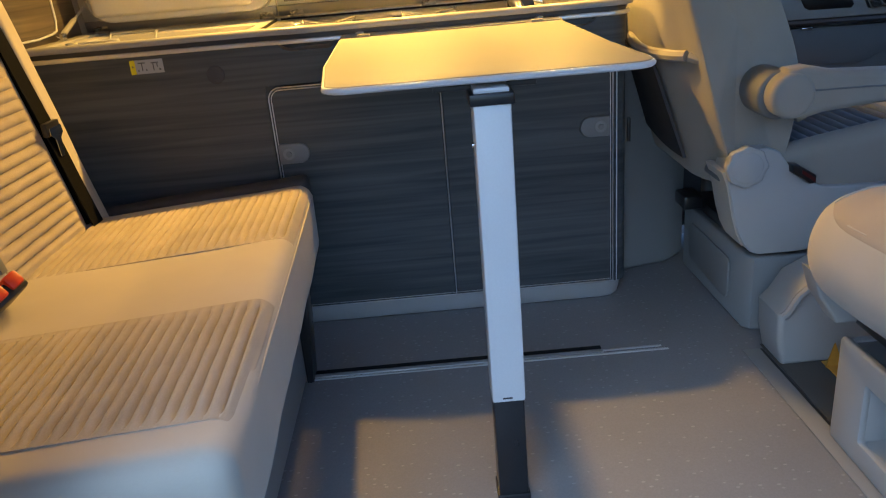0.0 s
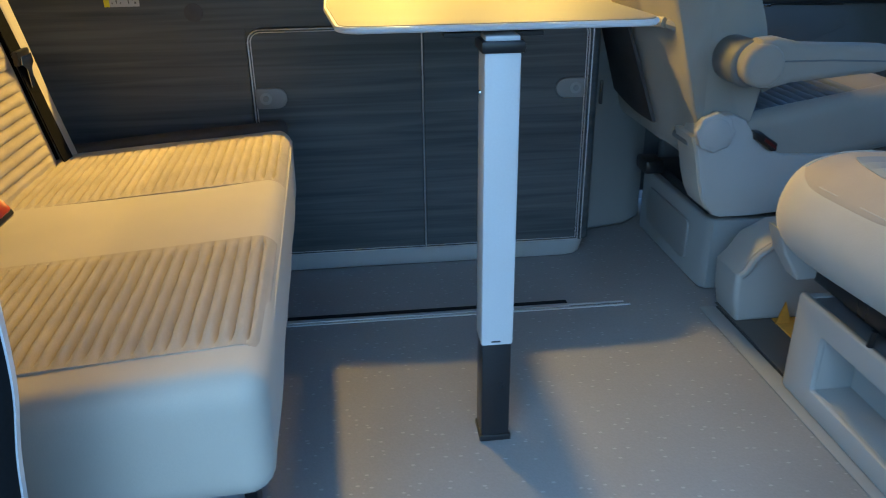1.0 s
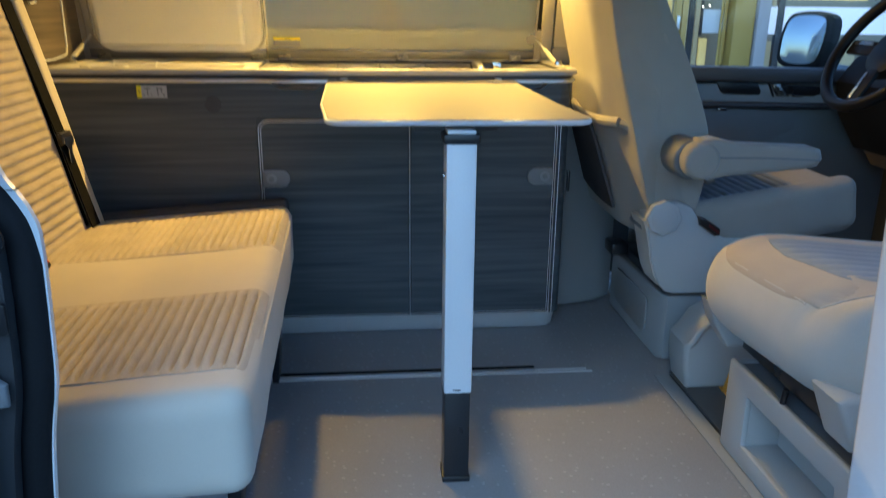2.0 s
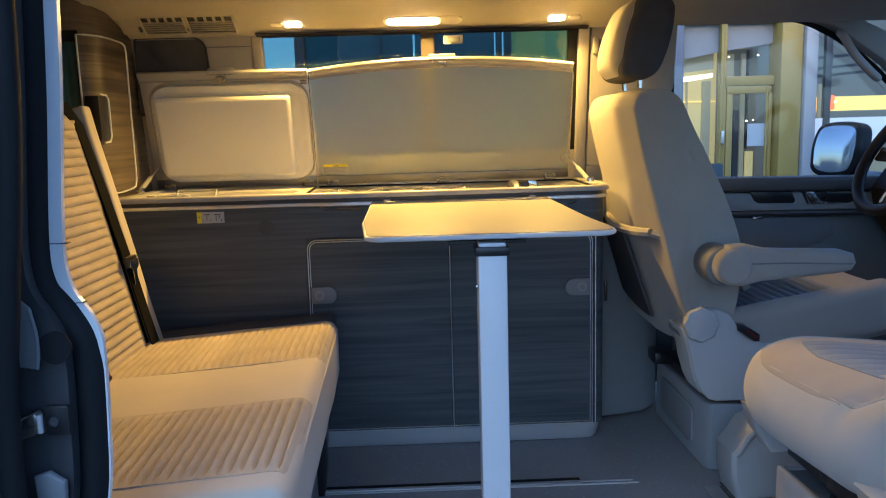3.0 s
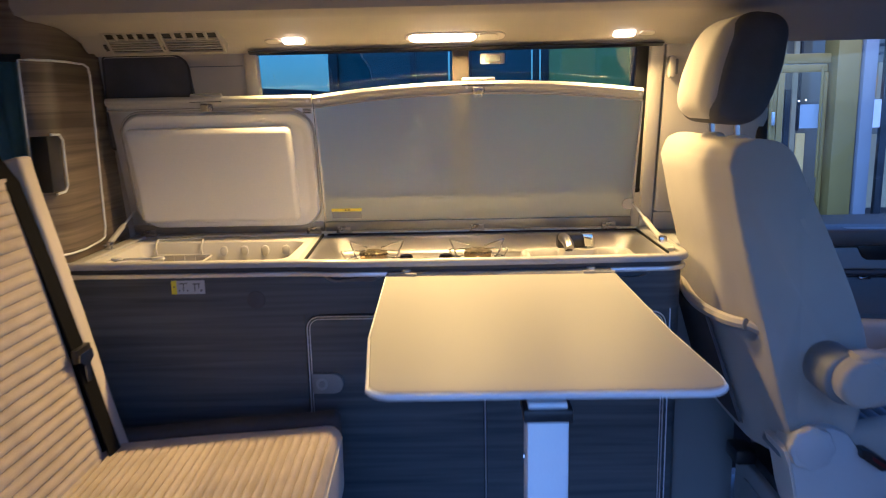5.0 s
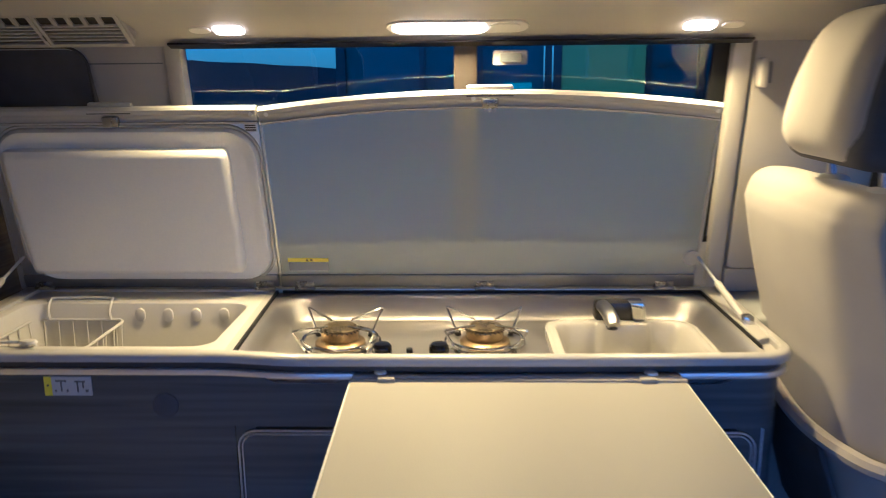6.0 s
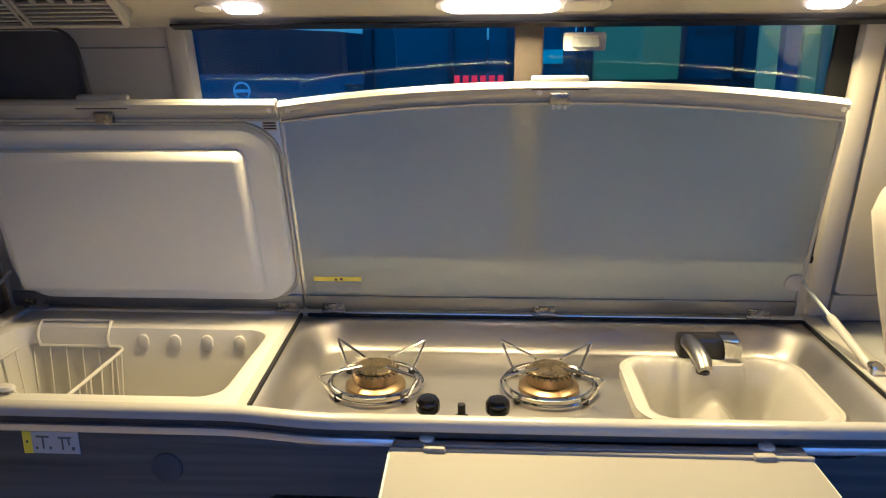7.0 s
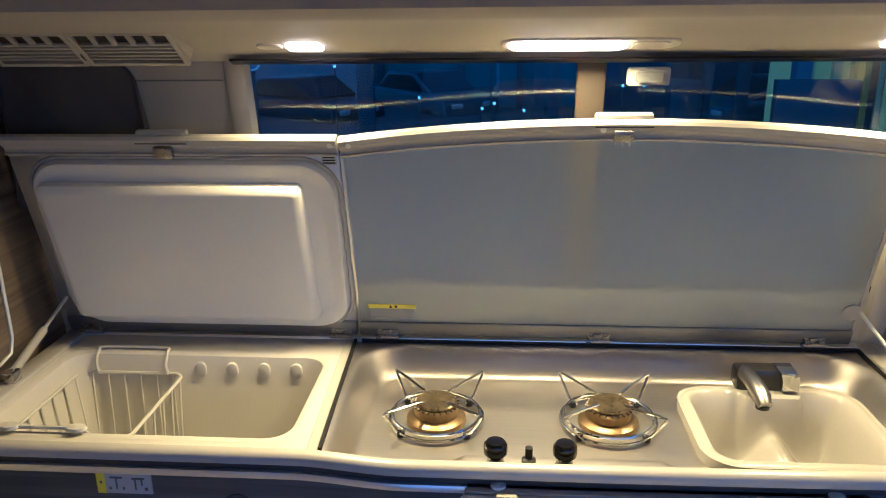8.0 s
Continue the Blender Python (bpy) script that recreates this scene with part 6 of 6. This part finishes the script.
part("door_pocket", prism([(0.75, 0.10), (1.35, 0.10), (1.32, 0.44), (1.20, 0.50), (0.75, 0.52)], "xz", 1.095, 1.14, 0.02, 3), M_GREYPL, dd, "light grey map pocket")
part("speaker_inset", prism([(0.75, 0.53), (1.20, 0.515), (1.30, 0.56), (1.28, 0.622), (0.75, 0.630)], "xz", 1.118, 1.14, 0.006), M_MIDPL, dd)
part("lock_glint", box(1.012, 1.043, 1.106, 1.118, 0.6225, 0.6285, 0.001), M_CHROME, dd)
part("upper_trim", prism([(0.72, 1.291), (1.05, 1.287), (1.22, 1.243), (1.40, 1.121), (1.62, 0.90), (1.75, 0.77), (1.75, 0.90), (1.60, 1.06), (1.40, 1.22), (1.20, 1.31), (1.05, 1.335), (0.72, 1.34)], "xz", 1.03, 1.09, 0.01, 2), M_HEAD, dd, "grey roof pillar trim")
part("seal", tube(arc([(0.72, 1.075, 1.283), (1.05, 1.075, 1.279), (1.21, 1.08, 1.235), (1.39, 1.09, 1.113), (1.61, 1.10, 0.892), (1.72, 1.10, 0.785)], 6), 0.010, 8), M_RUBBER, dd)
part("window_run", box(0.690, 0.722, 1.06, 1.12, 0.765, 1.285, 0.006), M_RUBBER, dd)
pn = part("pane", prism([(0.70, 0.760), (1.70, 0.745), (1.60, 0.90), (1.38, 1.121), (1.20, 1.243), (1.05, 1.287), (0.70, 1.291)], "xz", 1.138, 1.142), glass("clear_door_glass", (0.92, 0.96, 0.97), 0.0, 1.4), dd)
pn.visible_shadow = False
grab = thing("grab_handle", (1.27, 1.02, 1.15), "dark grey grab handle on the windscreen pillar", "grab handle")
part("bar", tube(arc([(1.235, 1.025, 1.220), (1.232, 0.99, 1.200), (1.262, 0.985, 1.150), (1.315, 0.985, 1.095), (1.345, 0.995, 1.075), (1.360, 1.03, 1.080)], 5), 0.013, 10), M_GREYPL, grab)
for x in (0.88, 1.0, 1.12):
    solo("roof_button", box(x, x + 0.035, 0.90, 0.935, 1.322, 1.334, 0.004), M_GREYPL, "small grey knob on the cab headliner", "knob", "headliner knobs")

mr = thing("door_mirror", (1.43, 1.35, 0.74), "black door mirror with a pale reflection", "door mirror")
MIR = [(1.325, 0.775), (1.322, 0.845), (1.338, 0.905), (1.372, 0.932), (1.47, 0.938), (1.530, 0.925), (1.545, 0.88), (1.535, 0.79), (1.505, 0.752), (1.42, 0.742), (1.352, 0.752)]
MIR = [(p.x, p.z) for p in arc([(x, 0, z) for x, z in MIR + MIR[:1]], 4)[:-1]]
MIRM = Matrix.Translation((1.434, 1.36, 0.843)) @ Matrix.Rotation(radians(-65), 4, "Z") @ Matrix.Rotation(radians(-7), 4, "X") @ Matrix.Diagonal((0.92, 0.92, 1.04, 1)) @ Matrix.Translation((-1.432, -1.36, -0.845))


def at_mirror(bm):
    """Turns the mirror to face the rear and slightly up."""
    bmesh.ops.transform(bm, matrix=MIRM, verts=bm.verts)
    return bm


part("housing", at_mirror(prism(MIR, "xz", 1.335, 1.40, 0.012, 3)), M_RUBBER, mr)
part("mirror_glass", at_mirror(prism([((x - 1.432) * 0.80 + 1.432, (z - 0.845) * 0.84 + 0.845) for x, z in MIR], "xz", 1.330, 1.337, 0.001)), M_CHROME, mr, "mirror glass")
part("arm", prism([(1.44, 0.745), (1.53, 0.76), (1.56, 0.72), (1.45, 0.70)], "xz", 1.19, 1.40, 0.01), M_BLACK, mr)

M_LEATHER = mat("black_leather", (0.008, 0.008, 0.009), 0.45, spec=0.25, var=0.1, scale=20, fine=300, bump=0.1, dist=0.0004)
M_DASH = mat("dark_dash_plastic", (0.012, 0.012, 0.013), 0.6, spec=0.2, var=0.15, scale=8, fine=400, bump=0.15, dist=0.0005)
sw = thing("steering_wheel", (1.2, 0.66, 0.75), "black leather steering wheel with silver spoke trim", "steering wheel")
SW = Matrix.Translation((1.270, 0.66, 0.84)) @ Matrix.Rotation(radians(-58), 4, "Y")


def on_wheel(bm):
    bmesh.ops.transform(bm, matrix=SW, verts=bm.verts)
    return bm


part("rim", on_wheel(tube([(0.185 * math.cos(2 * math.pi * k / 48), 0.185 * math.sin(2 * math.pi * k / 48), 0.02) for k in range(48)], 0.0165, 12, closed=True)), M_LEATHER, sw)
part("hub", on_wheel(lathe([(0.0, 0.012), (0.05, 0.012), (0.072, 0.004), (0.078, -0.02), (0.05, -0.05), (0.0, -0.05)], (0, 0, 0), "z", 28)), M_LEATHER, sw)
for a in (90, 270, 180):
    m = Matrix.Rotation(radians(a), 4, "Z")
    b = box(0.06, 0.175, -0.022, 0.022, -0.006, 0.008, 0.005)
    bmesh.ops.transform(b, matrix=m, verts=b.verts)
    sp_ = part("spoke", on_wheel(b), M_LEATHER, sw)
    b = box(0.075, 0.155, -0.016, -0.006, 0.008, 0.012, 0.002)
    bmesh.ops.transform(b, matrix=m, verts=b.verts)
    part("spoke_trim", on_wheel(b), M_FITTING, sp_)
part("column", tube([(1.29, 0.66, 0.82), (1.52, 0.66, 0.68)], 0.045, 14), M_DASH, sw)

dh = thing("dashboard", (1.6, 0.3, 0.4), "dark grey dashboard above a wood-brown lower panel", "dashboard", kind="structure")
part("upper", prism([(1.42, 0.62), (1.40, 0.72), (1.46, 0.80), (1.56, 0.83), (1.75, 0.82), (1.75, 0.50), (1.50, 0.50)], "xz", -0.60, 1.10, 0.015, 3), M_DASH, dh)
part("lower", prism([(1.43, 0.61), (1.49, 0.67), (1.58, 0.61), (1.68, 0.46), (1.54, 0.45)], "xz", 0.30, 1.05, 0.01), mat("brown_lower_dash", (0.20, 0.15, 0.10), 0.5, var=0.15, scale=8, fine=300, bump=0.1), dh, "brown lower panel")
part("bulkhead", box(1.66, 1.75, -0.62, 1.15, 0.0, 0.52, 0.0), M_DARKPL, dh)
fm = thing("footwell_mat", (1.2, 0.75, 0.0), "brown ribbed mat in the driver's footwell", "floor mat")
part("mat", box(1.10, 1.62, 0.48, 1.08, 0.0005, 0.012, 0.004), mat("brown_mat", (0.17, 0.10, 0.05), 0.9, var=0.3, scale=30, fine=200, bump=0.3), fm)

# ---- outside ----
M_ASPHALT = mat("wet_dusk_asphalt", (0.05, 0.05, 0.052), 0.5, var=0.2, scale=1.5, fine=60, bump=0.2, dist=0.004)


def yard(u, v):
    """Level round the van, falling to a lower car park beyond it."""
    y = -150 + 410 * v ** 1.0
    fall = max(0.0, min(1.0, (y - 7.0) / 12.0))
    return Vector((-150 + 300 * u, y, -0.45 - 1.2 * fall * fall * (3 - 2 * fall)))


solo("ground", sheet(yard, 4, 205, thick=(0, 0, -0.2)), M_ASPHALT, "dark asphalt yard round the van", "ground", kind="structure")

M_SHOPFRAME = mat("bronze_shop_frame", (0.33, 0.225, 0.060), 0.45, 0.1, var=0.08, scale=2, fine=40, bump=0.02)
M_SHOPWALL = glow("glowing_showroom_wall", (0.58, 0.50, 0.22), 0.20)
M_SHOPGREY = glow("grey_glowing_showroom_panel", (0.34, 0.33, 0.22), 0.09)
M_SHOPDARK = glow("dim_glowing_showroom_back", (0.13, 0.14, 0.12), 0.12)
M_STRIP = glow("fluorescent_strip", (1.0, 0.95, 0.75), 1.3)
M_SHELF = glow("yellow_glowing_shelf", (0.80, 0.60, 0.16), 0.40)
M_COLW = mat("white_column", (0.30, 0.30, 0.31), 0.5, var=0.05, scale=2, fine=30, bump=0.02)
M_COLB = mat("blue_grey_post", (0.030, 0.052, 0.070), 0.5, var=0.05, scale=2, fine=30, bump=0.02)
M_BAND = glow("white_glowing_band", (0.62, 0.68, 0.78), 0.14)
M_NOTICE = mat("pale_notice_film", (0.42, 0.47, 0.50), 0.5, var=0.05, scale=3, fine=40, bump=0.0)
M_REDL = glow("red_glow", (1.0, 0.16, 0.05), 0.6)
M_BLUEL = glow("blue_glow", (0.05, 0.35, 0.9), 0.35)
M_SPARK = glow("small_shop_spot", (1.0, 0.93, 0.8), 2.5)
sh = thing("showroom", (7.0, 12.0, -1.0), "glass-fronted showroom with bronze frames and lit interior", "building")
SY = 12.0
part("column", box(4.22, 4.46, SY - 0.12, SY + 0.12, -1.2, 3.4, 0.02), mat("blue_grey_column", (0.13, 0.15, 0.19), 0.5, var=0.05, scale=2, fine=30, bump=0.02), sh, "pale painted column")
part("back_wall", box(4.2, 5.9, SY + 0.9, SY + 1.0, -1.0, 3.4, 0.0), M_SHOPWALL, sh, "interior wall glowing yellow in place of room light")
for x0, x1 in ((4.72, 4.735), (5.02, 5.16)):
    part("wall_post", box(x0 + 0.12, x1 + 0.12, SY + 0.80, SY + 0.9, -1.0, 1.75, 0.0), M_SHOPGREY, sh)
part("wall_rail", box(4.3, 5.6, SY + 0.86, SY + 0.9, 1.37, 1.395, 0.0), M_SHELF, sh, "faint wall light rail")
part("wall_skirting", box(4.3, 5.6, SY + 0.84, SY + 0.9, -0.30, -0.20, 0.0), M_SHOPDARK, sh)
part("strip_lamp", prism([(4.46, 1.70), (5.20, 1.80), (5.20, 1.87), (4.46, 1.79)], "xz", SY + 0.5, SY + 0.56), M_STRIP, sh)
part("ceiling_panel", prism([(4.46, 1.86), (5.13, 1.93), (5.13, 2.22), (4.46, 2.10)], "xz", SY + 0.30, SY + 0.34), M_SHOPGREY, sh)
part("fascia", prism([(4.46, 2.08), (5.13, 2.20), (6.09, 2.33), (6.09, 3.4), (4.46, 3.4)], "xz", SY + 0.10, SY + 0.2), M_COLW, sh, "pale fascia behind the glass")
part("top_rail", box(4.4, 6.1, SY - 0.06, SY + 0.06, 2.66, 2.78, 0.01), M_SHOPFRAME, sh)
part("far_wall", box(5.9, 16.0, SY + 3.0, SY + 3.1, -1.2, 3.6, 0.0), M_SHOPDARK, sh)
part("base_wall", box(3.9, 5.12, SY - 0.30, SY - 0.14, -1.5, 0.28, 0.02), M_COLB, sh, "added dark wall screening the glowing bay")
part("mullion", box(5.12, 5.165, SY - 0.08, SY + 0.06, -1.2, 2.66, 0.008), M_SHOPFRAME, sh)
part("mullion", box(5.175, 5.235, SY - 0.05, SY + 0.06, -1.2, 2.66, 0.008), M_SHOPFRAME, sh)
part("transom", box(5.20, 6.08, SY - 0.05, SY + 0.05, 1.61, 1.77, 0.01), M_SHOPFRAME, sh)
dl = part("door", box(5.25, 6.04, SY - 0.04, SY + 0.03, 1.47, 1.595, 0.01), M_SHOPFRAME, sh, "bronze glazed door")
part("stile", box(5.25, 5.35, SY - 0.04, SY + 0.03, -1.2, 1.468, 0.01), M_SHOPFRAME, dl)
part("stile", box(5.995, 6.06, SY - 0.04, SY + 0.03, -1.2, 1.468, 0.01), M_SHOPFRAME, dl)
part("door_pull", tube([(5.93, SY - 0.10, -0.25), (5.93, SY - 0.10, 1.56)], 0.022, 8), M_SHOPFRAME, dl, "long brass door pull")
part("push_plate", box(5.14, 5.19, SY - 0.13, SY - 0.08, 0.62, 0.84, 0.01), M_ALU, sh)
part("notice", box(5.64, 6.00, SY - 0.02, SY - 0.01, 0.56, 0.95, 0.0), M_NOTICE, dl, "white notice on the glass door")
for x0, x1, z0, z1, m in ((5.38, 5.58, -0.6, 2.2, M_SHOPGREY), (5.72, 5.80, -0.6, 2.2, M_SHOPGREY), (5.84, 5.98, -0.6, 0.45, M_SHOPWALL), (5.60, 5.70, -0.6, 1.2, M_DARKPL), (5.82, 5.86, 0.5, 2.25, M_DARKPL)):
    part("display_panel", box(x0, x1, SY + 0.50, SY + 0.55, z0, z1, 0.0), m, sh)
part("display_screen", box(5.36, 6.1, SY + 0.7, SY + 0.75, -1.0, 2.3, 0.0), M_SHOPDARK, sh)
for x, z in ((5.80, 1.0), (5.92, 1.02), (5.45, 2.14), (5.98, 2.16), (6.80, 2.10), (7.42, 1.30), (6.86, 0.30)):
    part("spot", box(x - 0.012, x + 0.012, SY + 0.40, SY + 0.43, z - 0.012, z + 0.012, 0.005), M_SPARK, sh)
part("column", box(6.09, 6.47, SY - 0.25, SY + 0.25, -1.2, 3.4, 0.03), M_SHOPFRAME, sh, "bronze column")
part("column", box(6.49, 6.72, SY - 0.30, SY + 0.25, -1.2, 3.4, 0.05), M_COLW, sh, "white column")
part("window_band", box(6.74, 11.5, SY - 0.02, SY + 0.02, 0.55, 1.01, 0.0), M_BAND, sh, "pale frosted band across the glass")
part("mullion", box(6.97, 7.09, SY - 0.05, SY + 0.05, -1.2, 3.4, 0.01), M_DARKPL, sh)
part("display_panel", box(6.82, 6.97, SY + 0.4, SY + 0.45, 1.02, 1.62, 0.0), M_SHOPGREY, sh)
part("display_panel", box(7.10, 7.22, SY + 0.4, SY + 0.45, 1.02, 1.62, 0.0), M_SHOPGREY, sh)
part("shelf", box(6.75, 9.0, SY + 0.6, SY + 0.65, 1.14, 1.40, 0.0), M_SHELF, sh, "yellow display shelf that glows by itself")
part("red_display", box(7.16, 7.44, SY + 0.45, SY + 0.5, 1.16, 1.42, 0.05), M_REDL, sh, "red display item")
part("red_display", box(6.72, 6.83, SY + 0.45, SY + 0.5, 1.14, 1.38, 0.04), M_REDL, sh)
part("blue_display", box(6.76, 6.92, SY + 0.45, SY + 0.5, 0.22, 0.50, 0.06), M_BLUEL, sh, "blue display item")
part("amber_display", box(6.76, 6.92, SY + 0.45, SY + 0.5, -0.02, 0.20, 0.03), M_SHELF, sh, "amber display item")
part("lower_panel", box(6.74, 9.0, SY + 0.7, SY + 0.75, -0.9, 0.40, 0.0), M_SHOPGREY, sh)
for z in (1.72, 1.86, 2.05):
    part("ceiling_beam", prism([(6.74, z), (9.5, z + 0.20), (9.5, z + 0.25), (6.74, z + 0.05)], "xz", SY + 0.8, SY + 0.9), M_DARKPL, sh)

M_GREENL = glow("green_glowing_facade", (0.34, 0.40, 0.13), 0.09)
M_BLUEF = glow("blue_glowing_facade", (0.016, 0.085, 0.11), 0.06)
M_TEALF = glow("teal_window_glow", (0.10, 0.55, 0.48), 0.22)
gb = thing("green_lit_building", (4.0, 20.0, -1.7), "building front glowing green in place of light on it, with dark posts", "building")
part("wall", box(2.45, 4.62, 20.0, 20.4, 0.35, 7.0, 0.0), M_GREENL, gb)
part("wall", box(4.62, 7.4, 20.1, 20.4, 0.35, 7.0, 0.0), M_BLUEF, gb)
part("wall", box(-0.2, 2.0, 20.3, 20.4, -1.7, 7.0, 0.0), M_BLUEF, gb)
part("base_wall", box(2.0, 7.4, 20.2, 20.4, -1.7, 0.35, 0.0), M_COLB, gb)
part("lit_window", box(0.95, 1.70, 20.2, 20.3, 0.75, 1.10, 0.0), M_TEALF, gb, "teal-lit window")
for x0, x1 in ((2.02, 2.18), (2.24, 2.43), (4.60, 4.74), (5.95, 6.15), (0.25, 0.40)):
    part("post", box(x0, x1, 19.9, 20.1, -1.7, 7.0, 0.02), M_DARKPL, gb)
tx = bpy.data.curves.new("lettering", "FONT")
tx.body, tx.size, tx.extrude = "ANKAUF", 0.26, 0.01
tob = new("lettering", tx)
tob.parent = gb
tob.matrix_basis = Matrix.Translation((0.93, 0.08, 3.12)) @ Matrix.Rotation(radians(90), 4, "X")
tx.materials.append(M_INK)
bb = thing("blue_building", (-3.0, 26.0, -1.7), "building front glowing dusk blue, with pale posts", "building")
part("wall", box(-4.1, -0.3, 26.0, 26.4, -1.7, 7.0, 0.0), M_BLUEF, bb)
for x, w in ((-4.4, 0.32), (-1.6, 0.2), (0.1, 0.35)):
    part("post", box(x, x + w, 25.8, 26.0, -1.7, 7.0, 0.02), M_COLB, bb)
hill = thing("hill", (-20, 70, -1.7), "dark wooded hill on the horizon", "hill", kind="structure")
part("slope", sheet(lambda u, v: Vector((-75 + 90 * u, 70 + 30 * v, -1.8 + (8.4 - 6.0 * u + 0.5 * noise.noise(Vector((u * 14, 0, 0)))) * v)), 70, 2, thick=(0, 1, -1)), mat("dark_woods", (0.012, 0.016, 0.018), 0.9, var=0.3, scale=0.3, fine=4, bump=0.0), hill)

M_CARW = mat("silver_car_paint", (0.06, 0.07, 0.075), 0.35, var=0.02, bump=0.0)
M_CARD = mat("dark_car_paint", (0.012, 0.014, 0.016), 0.35, var=0.05, bump=0.0)
M_LAMPW = glow("street_light_glow", (0.75, 0.95, 1.0), 1.6)


def parked_car(x, y, turn, paint, label):
    """A saloon at x, y on the lower yard, turned about its middle."""
    place = Matrix.Translation((x, y, -1.65)) @ Matrix.Rotation(radians(turn), 4, "Z")

    def put(bm):
        bmesh.ops.transform(bm, matrix=place, verts=bm.verts)
        return bm
    c = thing("parked_car", (x, y, -1.65), label, "car", "parked cars")
    low = [(-2.1, 0.30), (-2.12, 0.72), (-1.9, 0.92), (-1.1, 1.00), (1.35, 0.98), (2.05, 0.86), (2.14, 0.6), (2.05, 0.30)]
    part("body", put(prism(low, "xz", -0.88, 0.88, 0.09, 3)), paint, c)
    part("roof", put(prism([(-1.3, 0.98), (-0.65, 1.42), (0.55, 1.44), (1.35, 0.98)], "xz", -0.74, 0.74, 0.07, 3)), paint, c)
    for s in (-1, 1):
        y0 = 0.735 * s
        part("side_window", put(prism([(-1.0, 1.03), (-0.55, 1.36), (0.48, 1.38), (1.08, 1.03)], "xz", min(y0, y0 + 0.015 * s), max(y0, y0 + 0.015 * s))), M_BLACK, c)
        part("headlight", put(box(2.06, 2.13, 0.48 * s - 0.16, 0.48 * s + 0.16, 0.66, 0.78, 0.02)), M_ALU, c)
        for q in (-1.35, 1.35):
            w = part("wheel", put(lathe([(0.0, -0.1), (0.30, -0.1), (0.32, -0.07), (0.32, 0.07), (0.30, 0.1), (0.0, 0.1)], (q, 0.80 * s, 0.32), "y", 20)), M_RUBBER, c)
            part("rim", put(lathe([(0.0, -0.01), (0.2, -0.01), (0.19, 0.01), (0.0, 0.01)], (q, 0.905 * s, 0.32), "y", 16)), M_ALU, w)
    part("windscreen", put(prism([(0.60, 1.41), (1.30, 1.01), (1.315, 1.025), (0.615, 1.425)], "xz", -0.66, 0.66)), M_BLACK, c)


parked_car(-2.2, 20.5, -50, M_CARW, "pale saloon car parked on the lower yard")
parked_car(-5.2, 19.0, -35, M_CARD, "dark saloon car parked at the edge of the yard")
parked_car(6.3, 18.6, -155, M_CARW, "silver car parked beside the green-lit building")
bn_ = thing("waste_bin", (3.55, 16.0, -1.4), "large dark wheeled waste bin in the yard", "waste bin")
part("body", prism([(3.30, -1.35), (3.84, -1.35), (3.88, -0.28), (3.26, -0.28)], "xz", 15.8, 16.4, 0.03), M_COLB, bn_)
part("lid", prism([(3.24, -0.27), (3.90, -0.27), (3.84, -0.10), (3.34, -0.08)], "xz", 15.75, 16.45, 0.02), M_COLB, bn_)
for x0, x1 in ((-3.18, -2.82), (0.50, 0.72), (0.80, 1.04), (3.95, 4.10), (4.60, 4.85)):
    pp = thing("yard_post", ((x0 + x1) / 2, 16.0, -1.3), "square blue-grey gate post in the yard", "post", "yard posts")
    part("post", box(x0, x1, 15.95, 16.1, -1.45, 0.42, 0.01), M_COLB, pp)
    part("cap", box(x0 - 0.02, x1 + 0.02, 15.93, 16.12, 0.42, 0.46, 0.01), M_COLB, pp)
for k, (x, y, z) in enumerate(((-3.62, 15.9, 0.20), (-1.9, 16.2, -0.48), (-0.30, 15.5, -0.52), (0.30, 15.5, -0.66), (-0.55, 15.8, -0.66), (2.45, 16.8, -0.30), (2.9, 16.8, -0.30))):
    sl = thing("yard_lamp", (x, y, -1.4), "small bright lamp on a thin post in the yard", "street lamp", "yard lamps")
    part("post", tube([(x, y, -1.4), (x, y, z)], 0.015, 6), M_DARKPL, sl)
    part("head", lathe([(0.0, 0.0), (0.028, 0.0), (0.028, 0.05), (0.0, 0.05)], (x, y, z), "z", 10), M_LAMPW, sl)
M_REDLED = glow("red_led", (1.0, 0.012, 0.02), 2.2)
rs = thing("red_led_sign", (-0.37, 16.0, -1.45), "small red glowing sign on a post", "sign")
part("post", box(-0.40, -0.34, 16.02, 16.08, -1.45, 0.46, 0.0), M_DARKPL, rs)
for q in range(6):
    part("bar", box(-0.90 + q * 0.18, -0.78 + q * 0.18, 15.98, 16.02, 0.46, 0.62, 0.01), M_REDLED, rs)
ls = thing("round_lit_sign", (-5.4, 16.0, -1.45), "round white glowing ring sign on a post", "sign")
part("post", box(-5.43, -5.37, 16.04, 16.10, -1.45, 0.16, 0.0), M_DARKPL, ls)
part("ring", tube([(-5.40 + 0.17 * math.cos(2 * math.pi * k / 28), 16.0, 0.32 + 0.17 * math.sin(2 * math.pi * k / 28)) for k in range(28)], 0.022, 8, closed=True), M_BAND, ls, "white glowing ring")
part("bar", box(-5.58, -5.22, 15.97, 16.03, 0.285, 0.355, 0.01), M_BAND, ls)
